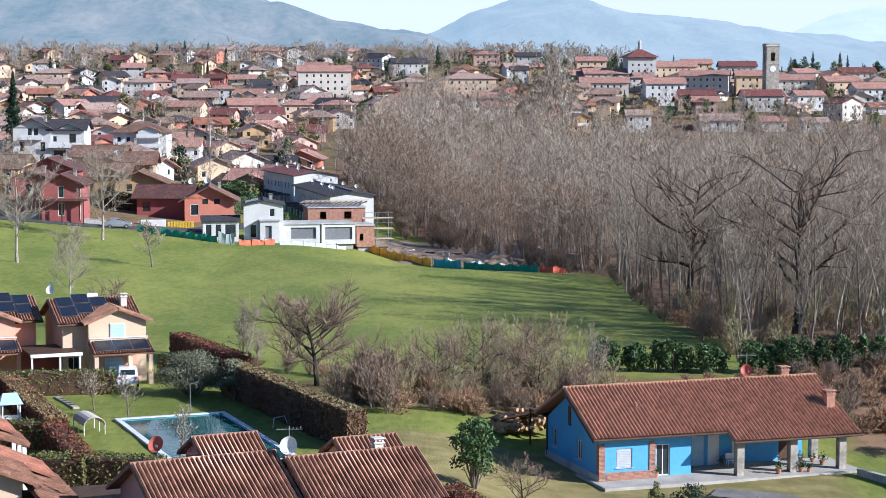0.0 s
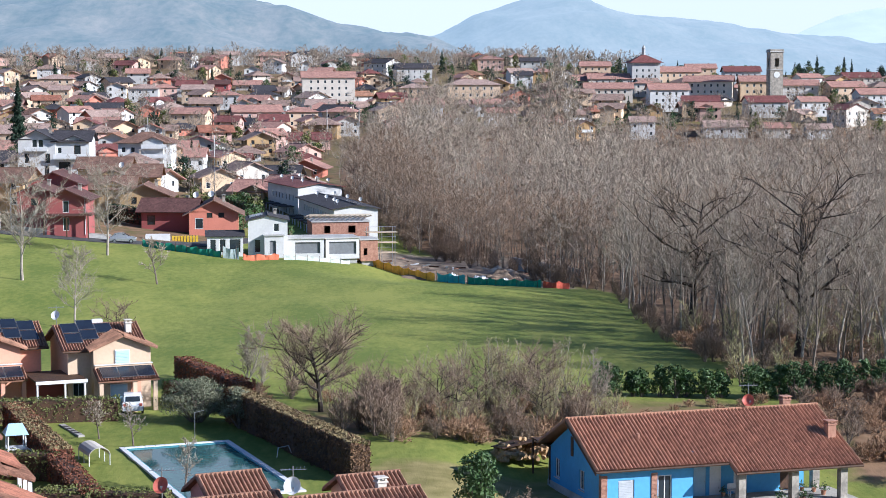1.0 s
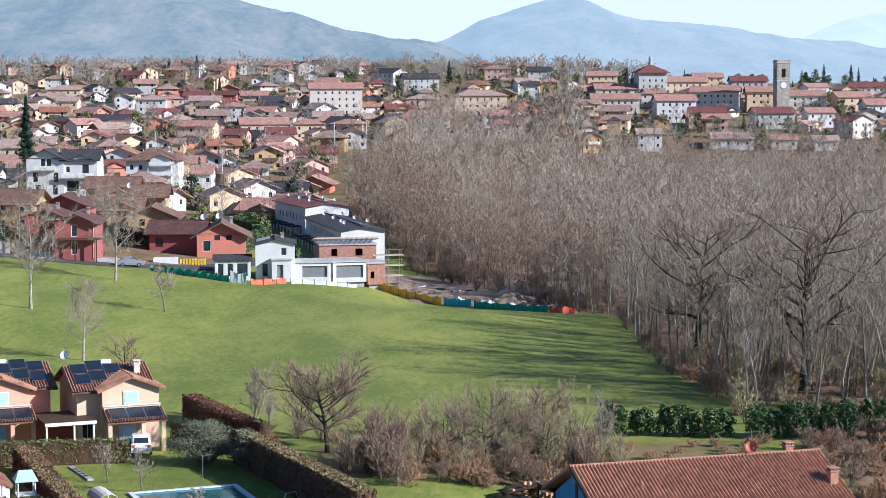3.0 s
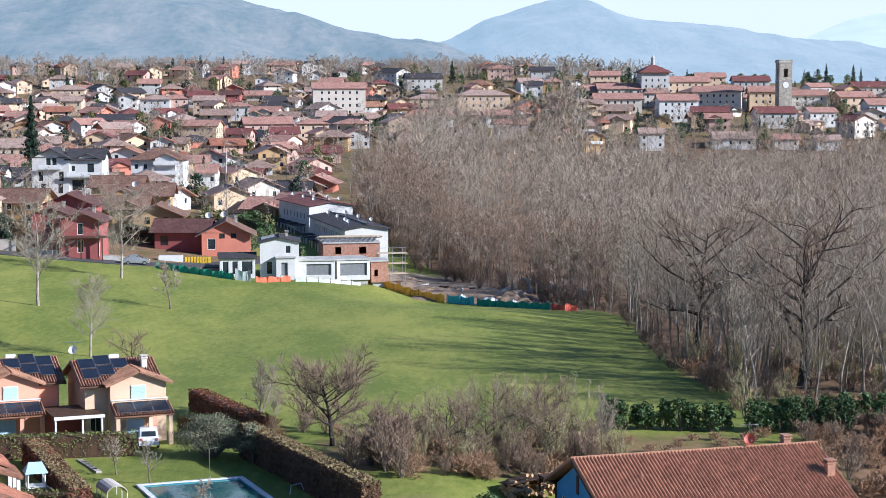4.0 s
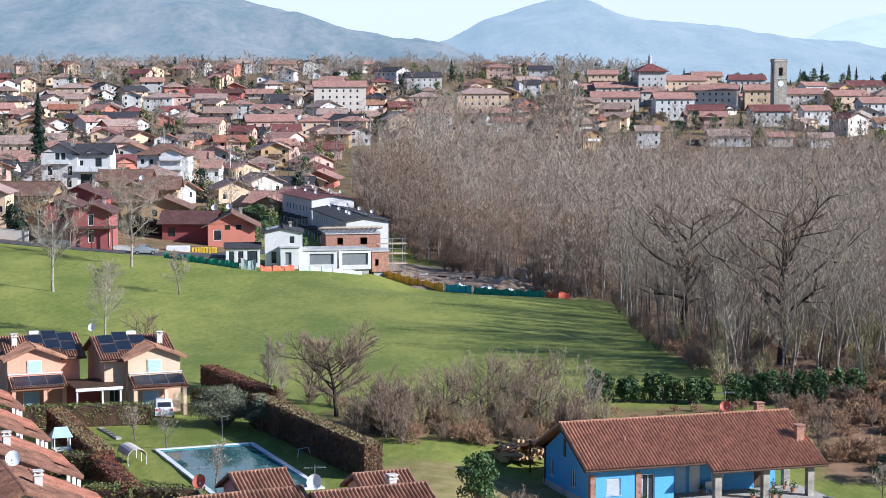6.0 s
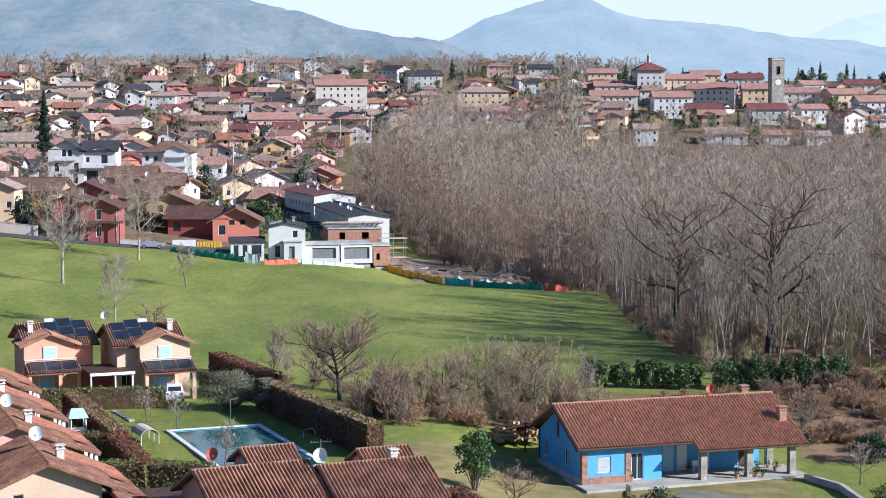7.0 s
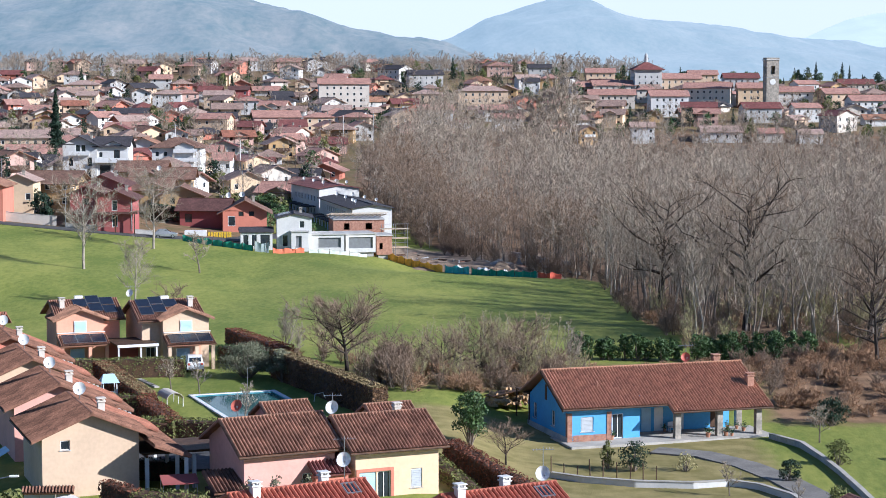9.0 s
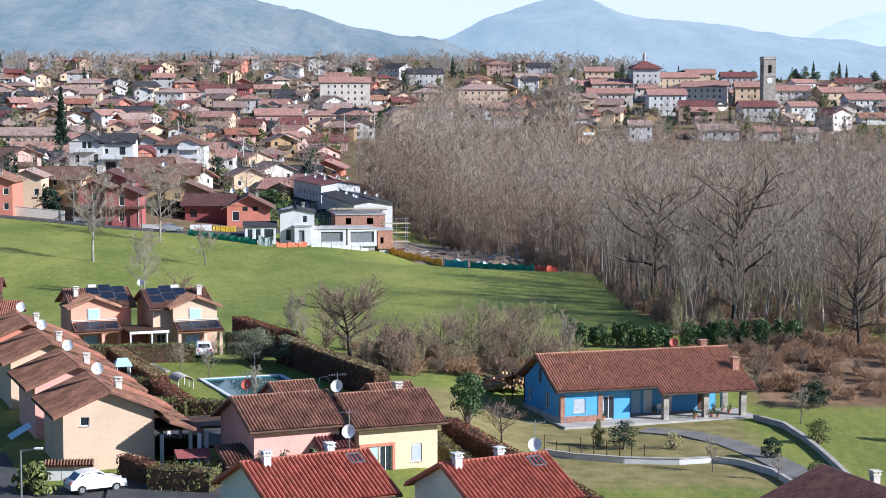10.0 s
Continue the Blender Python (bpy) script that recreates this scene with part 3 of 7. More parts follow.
# Each farther hill gets a stronger glow to stand in for thicker haze.
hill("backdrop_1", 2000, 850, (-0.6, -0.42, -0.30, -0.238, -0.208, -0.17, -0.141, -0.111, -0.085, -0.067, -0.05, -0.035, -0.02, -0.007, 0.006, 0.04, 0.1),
     (190, 180, 168, 158, 149, 137, 139, 132, 121, 111, 100, 93, 93, 89, 78, 56, 30), far_wood("near_hill_haze_glow", (0.14, 0.11, 0.085), (0.004, 0.014, 0.010), (0.16, 0.205, 0.215)), "wooded hill with blue-grey haze painted in", 4, 16)
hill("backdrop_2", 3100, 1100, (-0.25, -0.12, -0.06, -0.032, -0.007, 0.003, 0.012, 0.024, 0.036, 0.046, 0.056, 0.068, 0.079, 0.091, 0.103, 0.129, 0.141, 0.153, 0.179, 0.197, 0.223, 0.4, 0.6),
     (60, 60, 72, 84, 115, 131, 147, 158, 170, 179, 183, 175, 161, 151, 143, 139, 131, 124, 118, 108, 97, 130, 150), far_wood("far_hill_haze_glow", (0.10, 0.09, 0.075), (0.018, 0.026, 0.022), (0.28, 0.33, 0.335)), "wooded hill with pale blue haze painted in", 9, 14)
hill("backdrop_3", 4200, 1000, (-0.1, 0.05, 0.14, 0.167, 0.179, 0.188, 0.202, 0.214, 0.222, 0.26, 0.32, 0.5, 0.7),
     (60, 80, 115, 133, 147, 163, 186, 197, 201, 212, 225, 190, 160), far_wood("farthest_hill_haze_glow", (0.12, 0.13, 0.135), (0.09, 0.10, 0.11), (0.47, 0.50, 0.495)), "distant hill, very pale with painted haze", 2, 10)


# Pale hazy sky far behind the hills.
haze = mat("pale_haze", (0.02, 0.02, 0.02), (0.018, 0.018, 0.019), 900.0, 1.0, spec=0.0)
hb = haze.node_tree.nodes["Principled BSDF"]
hb.inputs["Emission Color"].default_value = (0.655, 0.635, 0.60, 1)
hb.inputs["Emission Strength"].default_value = 1.0
arc = [radians(-40 + 80 * k / 60) for k in range(61)]
hz = [(4700 * math.sin(a), 4700 * math.cos(a), z) for z in (-60.0, 1500.0) for a in arc]
tagged(new("backdrop_4", mesh_of("backdrop_4", hz, [(k, k + 1, 62 + k, 61 + k) for k in range(60)], haze, smooth=True)), "pale hazy white-blue sky near the horizon", "sky", kind="structure")


# ---- near houses ----
def dish(x, y, z, size, material, label, pole=1.6, face=-10.0, aerial=0.0):
    """A satellite dish on its mast; z is the mast's foot."""
    top = thing("satellite_dish", pose(x, y, z), label, "satellite dish")
    part("mast", Shape().tube((0, 0, 0), (0, 0, pole + 0.2 + aerial), 0.03), M["metal"], top)
    vs, fs, rings, seg = [(0, 0, 0)], [], 4, 18
    for r in range(1, rings + 1):
        a = size / 2 * r / rings
        vs += [(a * math.cos(k * math.tau / seg), 1.08 * a * math.sin(k * math.tau / seg), 0.9 * a * a / size) for k in range(seg)]
    fs += [(0, 1 + k, 1 + (k + 1) % seg) for k in range(seg)]
    for r in range(rings - 1):
        fs += [(1 + r * seg + k, 1 + (r + 1) * seg + k, 1 + (r + 1) * seg + (k + 1) % seg, 1 + r * seg + (k + 1) % seg) for k in range(seg)]
    n = len(vs)
    vs += [(a, b, c - 0.03) for a, b, c in vs]
    fs += [tuple(i + n for i in reversed(f)) for f in fs]
    part("reflector", Shape().add(vs, fs), material, top, m=pose(0, -0.1, pole, 62, 0, face), smooth=True)
    part("feed_arm", Shape().tube((0, -0.12, pole - size * 0.4), (0.05, -size * 0.75, pole + 0.05), 0.018).box(0.0, -size * 0.75 - 0.08, pole, 0.1, -size * 0.75 + 0.06, pole + 0.1), M["metal"], top)
    if aerial:
        a = Shape().tube((-0.7, 0, pole + aerial), (0.7, 0.15, pole + aerial), 0.018)
        for k in range(7):
            a.tube((-0.6 + 0.2 * k, -0.3, pole + aerial + 0.02 * k), (-0.6 + 0.2 * k, 0.3, pole + aerial + 0.02 * k), 0.012, sides=4)
        part("aerial", a, M["metal"], top)
    return top


def solar_panel(parent, o, u, v, w, h):
    """A framed dark panel lying on a slope; o its lower left corner, u across, v up the slope."""
    o, u, v = Vector(o), Vector(u).normalized(), Vector(v).normalized()
    m = Matrix((u, v, u.cross(v))).transposed().to_4x4()
    m.translation = o
    f = Shape().box(0, 0, 0, w, h, 0.035)
    fr = part("solar_panel", f, M["metal"], parent, "dark framed solar panel", m=m)
    c = Shape().box(0.03, 0.03, 0.036, w - 0.03, h - 0.03, 0.043)
    part("glass_sheet", c, M["panel"], fr)


def door(parent, m, w, h, material, label):
    d = part("door", Shape().box(0, 0.03, 0, w, 0.09, h, bevel=0.01).box(0.12, 0.02, 0.15, w - 0.12, 0.03, h * 0.45).box(0.12, 0.02, h * 0.52, w - 0.12, 0.03, h - 0.15), material, parent, label, m=m)
    part("handle", Shape().box(w - 0.14, -0.02, h * 0.48, w - 0.06, 0.03, h * 0.5), M["metal"], d)


# The blue house: local x along the ridge, y towards the back.
BH = thing("house", pose(8.4, 133.3, 11.65, 0, 0, 18.1), "single-storey sky-blue house with a clay tile roof", "house")
SL, RZ = 0.47, 5.6
w = Shape()
wall_face(w, (0.7, 5.0, -0.6), (0, -1, 0), 10.0, 3.4, [(1.3, 1.5, 2.2, 2.9), (6.0, 1.5, 6.9, 2.9), (3.9, 3.41, 3.9, 3.41)], 0.2, (5.0, RZ + 0.5))
wall_face(w, (0.7, -5.0, -0.6), (1, 0, 0), 4.1, 3.4, [(1.25, 1.5, 2.45, 2.8)], 0.2)
wall_face(w, (4.8, -5.0, -0.6), (0, 1, 0), 0.5, 3.4, [], 0.2)
wall_face(w, (4.8, -4.5, -0.6), (1, 0, 0), 3.0, 3.6, [(0.35, 0.65, 1.4, 2.85)], 0.2)
wall_face(w, (7.8, -4.5, -0.6), (0, 1, 0), 2.3, 4.4, [], 0.2)
wall_face(w, (7.8, -2.2, -0.6), (1, 0, 0), 9.9, 4.4, [(0.15, 1.5, 0.95, 2.75), (1.15, 0.65, 2.1, 2.8), (2.4, 0.65, 3.3, 2.8), (4.3, 0.65, 5.35, 2.8), (8.0, 0.65, 9.0, 2.8)], 0.2)
wall_face(w, (17.7, -2.2, -0.6), (0, 1, 0), 7.2, 3.4, [], 0.2, (2.2, RZ + 0.5))
wall_face(w, (17.7, 5.0, -0.6), (-1, 0, 0), 17.0, 3.4, [], 0.2)
w.box(1.0, -1.9, -0.6, 17.4, 4.7, 2.7).box(1.0, -4.2, -0.6, 7.5, -1.9, 2.6)
part("wall", w, M["blue"], BH)
part("plinth", Shape().box(0.62, -5.0, -0.6, 0.69, 5.0, 0.45), M["concrete"], BH, "grey cement plinth")
part("gable_end", Shape().add([(17.72, -6.2, 2.75), (17.72, 5.0, 2.8), (17.72, 0, RZ - 0.1)], [(0, 1, 2)]), M["blue"], BH)
bricks = Shape()
for x0, x1, z1 in ((0.66, 1.12, 2.75), (4.4, 4.86, 2.75)):
    for k in range(int(z1 / 0.09)):
        bricks.box(x0 + 0.012 * (k % 2), -5.07, -0.1 + k * 0.09, x1 - 0.012 * (k % 2), -4.6, -0.1 + k * 0.09 + 0.075)
for k in range(8):
    for j in range(13):
        a = 1.13 + 0.25 * j + 0.12 * (k % 2)
        bricks.box(a, -5.05, -0.1 + k * 0.09, min(a + 0.235, 4.39), -4.97, -0.1 + k * 0.09 + 0.075)
tagged(part("brickwork", bricks, M["brick"], BH, "red facing brick base and corner piers"), kind="stuff")
for a, b, ww, hh, kd in ((1.25 + 0.7, 0.9, 1.2, 1.3, "grey"),):
    window(BH, pose(a, -5.0, b), ww, hh, kd)
for v in (1.3, 6.0):
    window(BH, pose(0.7, 5.0 - v, 0.9, 0, 0, -90), 0.9, 1.4)
window(BH, pose(7.95, -2.2, 0.9), 0.8, 1.25)
window(BH, pose(5.15, -4.5, 0.05), 1.05, 2.2)
part("loft_window", Shape().box(0.64, 0.1, 3.0, 0.69, 0.55, 4.4), M["wood"], BH)
door(BH, pose(8.95, -2.2, 0.05), 0.95, 2.15, M["shutter"], "pale blue panelled door")
door(BH, pose(10.2, -2.2, 0.05), 0.9, 2.15, M["paint"], "white panelled door")
door(BH, pose(12.1, -2.2, 0.05), 1.05, 2.15, M["paint"], "white panelled door")
door(BH, pose(15.8, -2.2, 0.05), 1.0, 2.15, M["wood"], "dark wooden door")
stonep = Shape().box(-0.27, -0.27, 0, 0.27, 0.27, 2.6, bevel=0.02)
sp_me = stonep.mesh("pillar", M["stone"])
for x in (10.75, 14.85, 18.7):
    part("pillar", sp_me, None, BH, "rough stone porch pillar", m=pose(x, -6.0, 0.0))
part("pillar", sp_me, None, BH, "rough stone porch pillar", m=pose(18.7, -2.0, 0.0))
part("beam", Shape().box(10.2, -6.15, 2.6, 19.3, -5.85, 2.85).box(18.55, -6.0, 2.6, 18.85, 5.0, 2.85), M["wood"], BH)
rf = Shape()
tiled_slope(rf, (0, -5.65, RZ - 5.65 * SL), (10.0, -5.65, RZ - 5.65 * SL), (10.0, 0, RZ), (0, 0, RZ), pitch=0.28)
tiled_slope(rf, (10.0, -6.75, RZ - 6.75 * SL), (19.9, -6.75, RZ - 6.75 * SL), (19.9, 0, RZ), (10.0, 0, RZ), pitch=0.28)
tiled_slope(rf, (19.9, 5.65, RZ - 5.65 * SL), (0, 5.65, RZ - 5.65 * SL), (0, 0, RZ), (19.9, 0, RZ), pitch=0.28)
for k in range(48):
    rf.tube((k * 0.415, 0, RZ + 0.17), (k * 0.415 + 0.43, 0, RZ + 0.15), 0.13, 0.15, 6)
bh_roof = part("roof", rf, M["roof_new"], BH)
part("bargeboard", Shape().add([(-0.03, -5.7, RZ - 5.7 * SL - 0.12), (-0.03, 0, RZ - 0.12), (-0.03, 0, RZ + 0.1), (-0.03, -5.7, RZ - 5.7 * SL + 0.1), (0.03, -5.7, RZ - 5.7 * SL - 0.12), (0.03, 0, RZ - 0.12), (0.03, 0, RZ + 0.1), (0.03, -5.7, RZ - 5.7 * SL + 0.1)], [(3, 2, 1, 0), (4, 5, 6, 7), (0, 1, 5, 4), (2, 3, 7, 6), (0, 4, 7, 3)]), M["wood"], bh_roof)
part("gutter", Shape().tube((0, -5.73, RZ - 5.65 * SL + 0.05), (10.0, -5.73, RZ - 5.65 * SL + 0.05), 0.08), M["wood"], bh_roof)
part("gutter", Shape().tube((10.0, -6.83, RZ - 6.75 * SL + 0.05), (19.9, -6.83, RZ - 6.75 * SL + 0.05), 0.08), M["wood"], bh_roof)
part("chimney", chimney_shape(-0.4, 1.25, 0.62), M["brick"], bh_roof, "squat brick chimney", m=pose(19.0, -3.6, RZ - 3.6 * SL))
part("chimney", chimney_shape(-0.6, 0.75, 0.6), M["brick"], bh_roof, "squat brick chimney", m=pose(17.6, 0.6, RZ))
part("vent_pipe", Shape().tube((4.4, -2.7, RZ - 2.9 * SL), (4.4, -2.7, RZ - 2.7 * SL + 0.6), 0.12), M["brick"], bh_roof)
dish(22.0, 137.8, 17.2, 0.85, M["dish_red"], "faded red satellite dish on the ridge", 0.75, -15, 1.1)
part("terrace", Shape().box(0.2, -7.3, -0.5, 19.9, -2.0, 0.04, bevel=0.02), M["paving"], None)
tr = bpy.data.objects["terrace"]
tr.matrix_world = BH.matrix_world
tagged(tr, "pale stone paving of the porch and terrace", "terrace", kind="structure")


def pot(x, y, z, s, seed):
    top = thing("potted_plant", pose(x, y, z), "small green plant in a clay pot", "potted plant")
    vs, fs = [], []
    for r, zz in ((0.16, 0), (0.24, 0.35), (0.26, 0.36), (0.26, 0.42), (0.21, 0.42), (0.19, 0.36)):
        vs += [(r * math.cos(k * math.tau / 10), r * math.sin(k * math.tau / 10), zz) for k in range(10)]
    for r in range(5):
        fs += [(r * 10 + k, r * 10 + (k + 1) % 10, r * 10 + 10 + (k + 1) % 10, r * 10 + 10 + k) for k in range(10)]
    part("pot", Shape().add(vs, fs + [tuple(range(9, -1, -1)), tuple(range(50, 60))]), M["roof_new"], top)
    part("leaves", leaf_cloud(seed, 60, 0.13, lambda r: ((r.gauss(0, 0.2), r.gauss(0, 0.2), 0.45 + abs(r.gauss(0, 0.3))), (0, 0, 1))), M["leaf"], top)
    top.scale = (s, s, s)


for k, (u, v) in enumerate(((15.4, -6.3), (15.9, -6.5), (13.6, -6.4), (17.2, -2.9), (17.9, -3.4), (18.0, -4.6), (4.95, -4.9), (8.2, -2.9), (11.0, -2.8))):
    q = BH.matrix_world @ Vector((u, v, 0.04))
    pot(q.x, q.y, q.z, random.Random(k).uniform(0.6, 0.95), k)
q = BH.matrix_world @ Vector((11.9, -3.0, 0.04))
bench = thing("bench", pose(q.x, q.y, q.z, 0, 0, 18), "white wooden bench against the porch wall", "bench")
part("seat", Shape().box(-0.6, -0.2, 0.42, 0.6, 0.2, 0.47), M["paint"], bench)
part("backrest", Shape().box(-0.6, 0.17, 0.5, 0.6, 0.21, 0.9), M["paint"], bench)
for x in (-0.55, 0.5):
    for y in (-0.18, 0.13):
        part("leg", Shape().box(x, y, 0, x + 0.05, y + 0.05, 0.42), M["paint"], bench)

# The two low houses below the pool and the two red roofs in front of them.
M["roof_bright"] = tile_mat("red_clay_tiles", (0.38, 0.115, 0.07), 0.88)
house(-12.6, 99.9, 26.5, 6.9, 7.4, 4.05, "pink", "roof_brown", "pink plastered house with weathered tile roof", 0.46, 0.6, 1, pitch=0.27, z=13.15, far=False,
      front=[(4.4, 0.9, 6.5, 2.2)], left=[], right=[], chimneys=())
house(-4.9, 102.1, 24.5, 6.5, 7.4, 4.05, "yellow", "roof_brown", "pale yellow plastered house with weathered tile roof", 0.46, 0.6, 1, pitch=0.27, z=13.0, far=False,
      front=[(0.3, 0.3, 1.6, 2.3, "shut"), (1.7, 0.0, 2.7, 2.3), (4.3, 0.9, 5.2, 2.3, "grey")], left=[], right=[], chimneys=((0.3, 0.15),))
pv = thing("door_surround", pose(-4.9, 102.1, 13.0, 0, 0, 24.5), "salmon plastered door surround on the yellow house", "door surround")
part("panel", Shape().box(-3.2, -3.76, -0.3, -2.98, -3.69, 2.55), M["salmon"], pv)
part("panel", Shape().box(-0.52, -3.76, -0.3, -0.3, -3.69, 2.55), M["salmon"], pv)
part("panel", Shape().box(-2.98, -3.76, 2.32, -0.52, -3.69, 2.55), M["salmon"], pv)
ln = thing("lean_to", pose(-8.9, 98.4, 13.1, 0, 0, 25), "low plum-tiled roof joining two houses", "lean-to")
lr = Shape()
tiled_slope(lr, (-1.3, -2.2, 2.2), (1.5, -2.2, 2.2), (1.5, 2.5, 4.3), (-1.3, 2.5, 4.3), pitch=0.27)
part("roof", lr, M["roof_plum"], ln)
part("wall", Shape().box(-1.1, -1.9, -0.6, 1.4, 2.3, 2.2), M["salmon"], ln)
house(-8.7, 76.3, 30, 8.3, 8.2, 4.35, "white", "roof_bright", "white house with bright red tile roof and skylight", 0.46, 0.5, 1, pitch=0.31, z=12.45, far=False, front=[], left=[(3.2, 1.0, 4.2, 2.3)], right=[], chimneys=((-0.36, -0.06), (0.26, 0.1)), stack="white")
house(3.5, 76.0, 29.8, 7.15, 8.2, 4.35, "white", "roof_bright", "white house with bright red tile roof and skylight", 0.46, 0.5, 1, pitch=0.31, z=12.4, far=False, front=[], left=[(3.2, 1.0, 4.2, 2.3)], right=[], chimneys=((-0.42, -0.06), (0.14, 0.12)), stack="white")
for hx, hy, yaw, u, base_z in ((-8.7, 76.3, 30, 2.7, 12.45), (3.5, 76.0, 29.8, 2.2, 12.4)):
    sk = thing("skylight", pose(hx, hy, base_z, 0, 0, yaw), "open-framed roof skylight with dark glass", "skylight")
    zr = 4.35 + 0.46 * 4.1
    fr = Shape()
    mm = pose(u, -1.35, zr - 1.35 * 0.46 + 0.2, math.degrees(math.atan(0.46)), 0, 0)
    fr.box(0, 0, 0, 1.0, 0.08, 0.1, mm).box(0, 1.02, 0, 1.0, 1.1, 0.1, mm).box(0, 0.08, 0, 0.08, 1.02, 0.1, mm).box(0.92, 0.08, 0, 1.0, 1.02, 0.1, mm)
    part("frame", fr, M["metal"], sk)
    part("pane", Shape().box(0.08, 0.08, 0.03, 0.92, 1.02, 0.06, mm), M["panel"], sk)
house(27.8, 77.5, -70, 10, 9, 2.6, "beige", "roof_umber", "house with dark umber tile roof", 0.42, 0.6, 1, pitch=0.27, z=12.35, far=False, front=[], left=[], right=[], chimneys=((-0.1, 0.15),))
dish(-6.0, 79.0, 17.3, 0.9, M["paint"], "white satellite dish on a tall mast", 2.6, -12, 1.3)
dish(6.3, 79.3, 16.6, 0.9, M["paint"], "white satellite dish on a tall mast", 2.4, -12, 1.5)
dish(-8.2, 101.2, 18.2, 0.95, M["paint"], "white satellite dish with aerial on the ridge", 1.2, -12, 0.9)
dish(-15.0, 99.5, 18.3, 0.85, M["dish_red"], "faded red satellite dish on the ridge", 1.5, -20, 0.8)
house(-12.4, 107.5, 26.5, 3.2, 4.0, 4.3, "pink", "roof_brown", "small tiled outbuilding behind the pink house", 0.5, 0.4, 1, pitch=0.27, z=13.4, far=False, front=[], left=[], right=[], chimneys=())
house(-4.5, 109.2, 24.5, 3.2, 3.6, 4.0, "cream", "roof_brown", "small tiled outbuilding behind the yellow house", 0.5, 0.4, 1, pitch=0.27, z=13.4, far=False, front=[], left=[], right=[], chimneys=())

# A row of gabled houses stepping back.
for k, (x, y, colour, words) in enumerate(((-27.1, 102.6, "cream", "cream"), (-32.2, 116.0, "pink", "pink"), (-37.5, 130.1, "cream", "cream"), (-42.7, 144.3, "salmon", "brick-red"))):
    hs = house(x, y, -68.6, 8.8, 7.0, 4.0, colour, "roof_old", words + " gabled house with lichened tile roof", 0.42, 0.8, 1, pitch=0.27, z=13.9, far=False, front=[], left=[],
               right=[(1.3, 2.95, 2.0, 3.65)] if k % 2 == 0 else [(1.8, 2.2, 3.2, 3.6, "open")], chimneys=((0.12, 0.2),), group="row of gabled houses")
    hw = hs.matrix_world
    lt = Shape()
    ahead = 7.6 if k == 0 else 1.2
    tiled_slope(lt, (ahead, 6.6, 2.35), (-3.4, 6.6, 2.35), (-3.4, 3.95, 3.3), (ahead, 3.95, 3.3), pitch=0.27)
    part("porch_roof", lt, M["roof_old"], hs)
    for px_ in ((7.3, 4.4, 1.0, -3.2) if k == 0 else (1.0, -1.0, -3.2)):
        part("post", Shape().box(px_ - 0.12, 6.2, -0.5, px_ + 0.12, 6.45, 2.4), M["paint"], hs)
    wg = Shape()
    tiled_slope(wg, (-0.6, 6.0, 2.9), (-4.6, 6.0, 2.9), (-4.6, 1.6, 4.9), (-0.6, 1.6, 4.9), pitch=0.27)
    part("wing_roof", wg, M["roof_red"], hs, "ribbed red tile roof of a side wing")
    q = hw @ Vector((-1.5, 0.3, 5.4))
    dish(q.x, q.y, q.z, 0.95, M["paint"], "white satellite dish on a roof mast", 1.0, 10, 0.0)
aw = thing("awning", pose(-32.0, 100.5, 15.6, 0, 0, -68), "pale blue-grey canvas awning", "awning")
part("canvas", Shape().add([(-1, 0, 0.9), (1, 0, 0.9), (1, -1.6, 0), (-1, -1.6, 0), (-1, 0, 0.86), (1, 0, 0.86), (1, -1.6, -0.04), (-1, -1.6, -0.04)], [(0, 1, 2, 3), (7, 6, 5, 4), (3, 2, 6, 7), (0, 3, 7, 4), (1, 5, 6, 2)]), M["shutter"], aw)


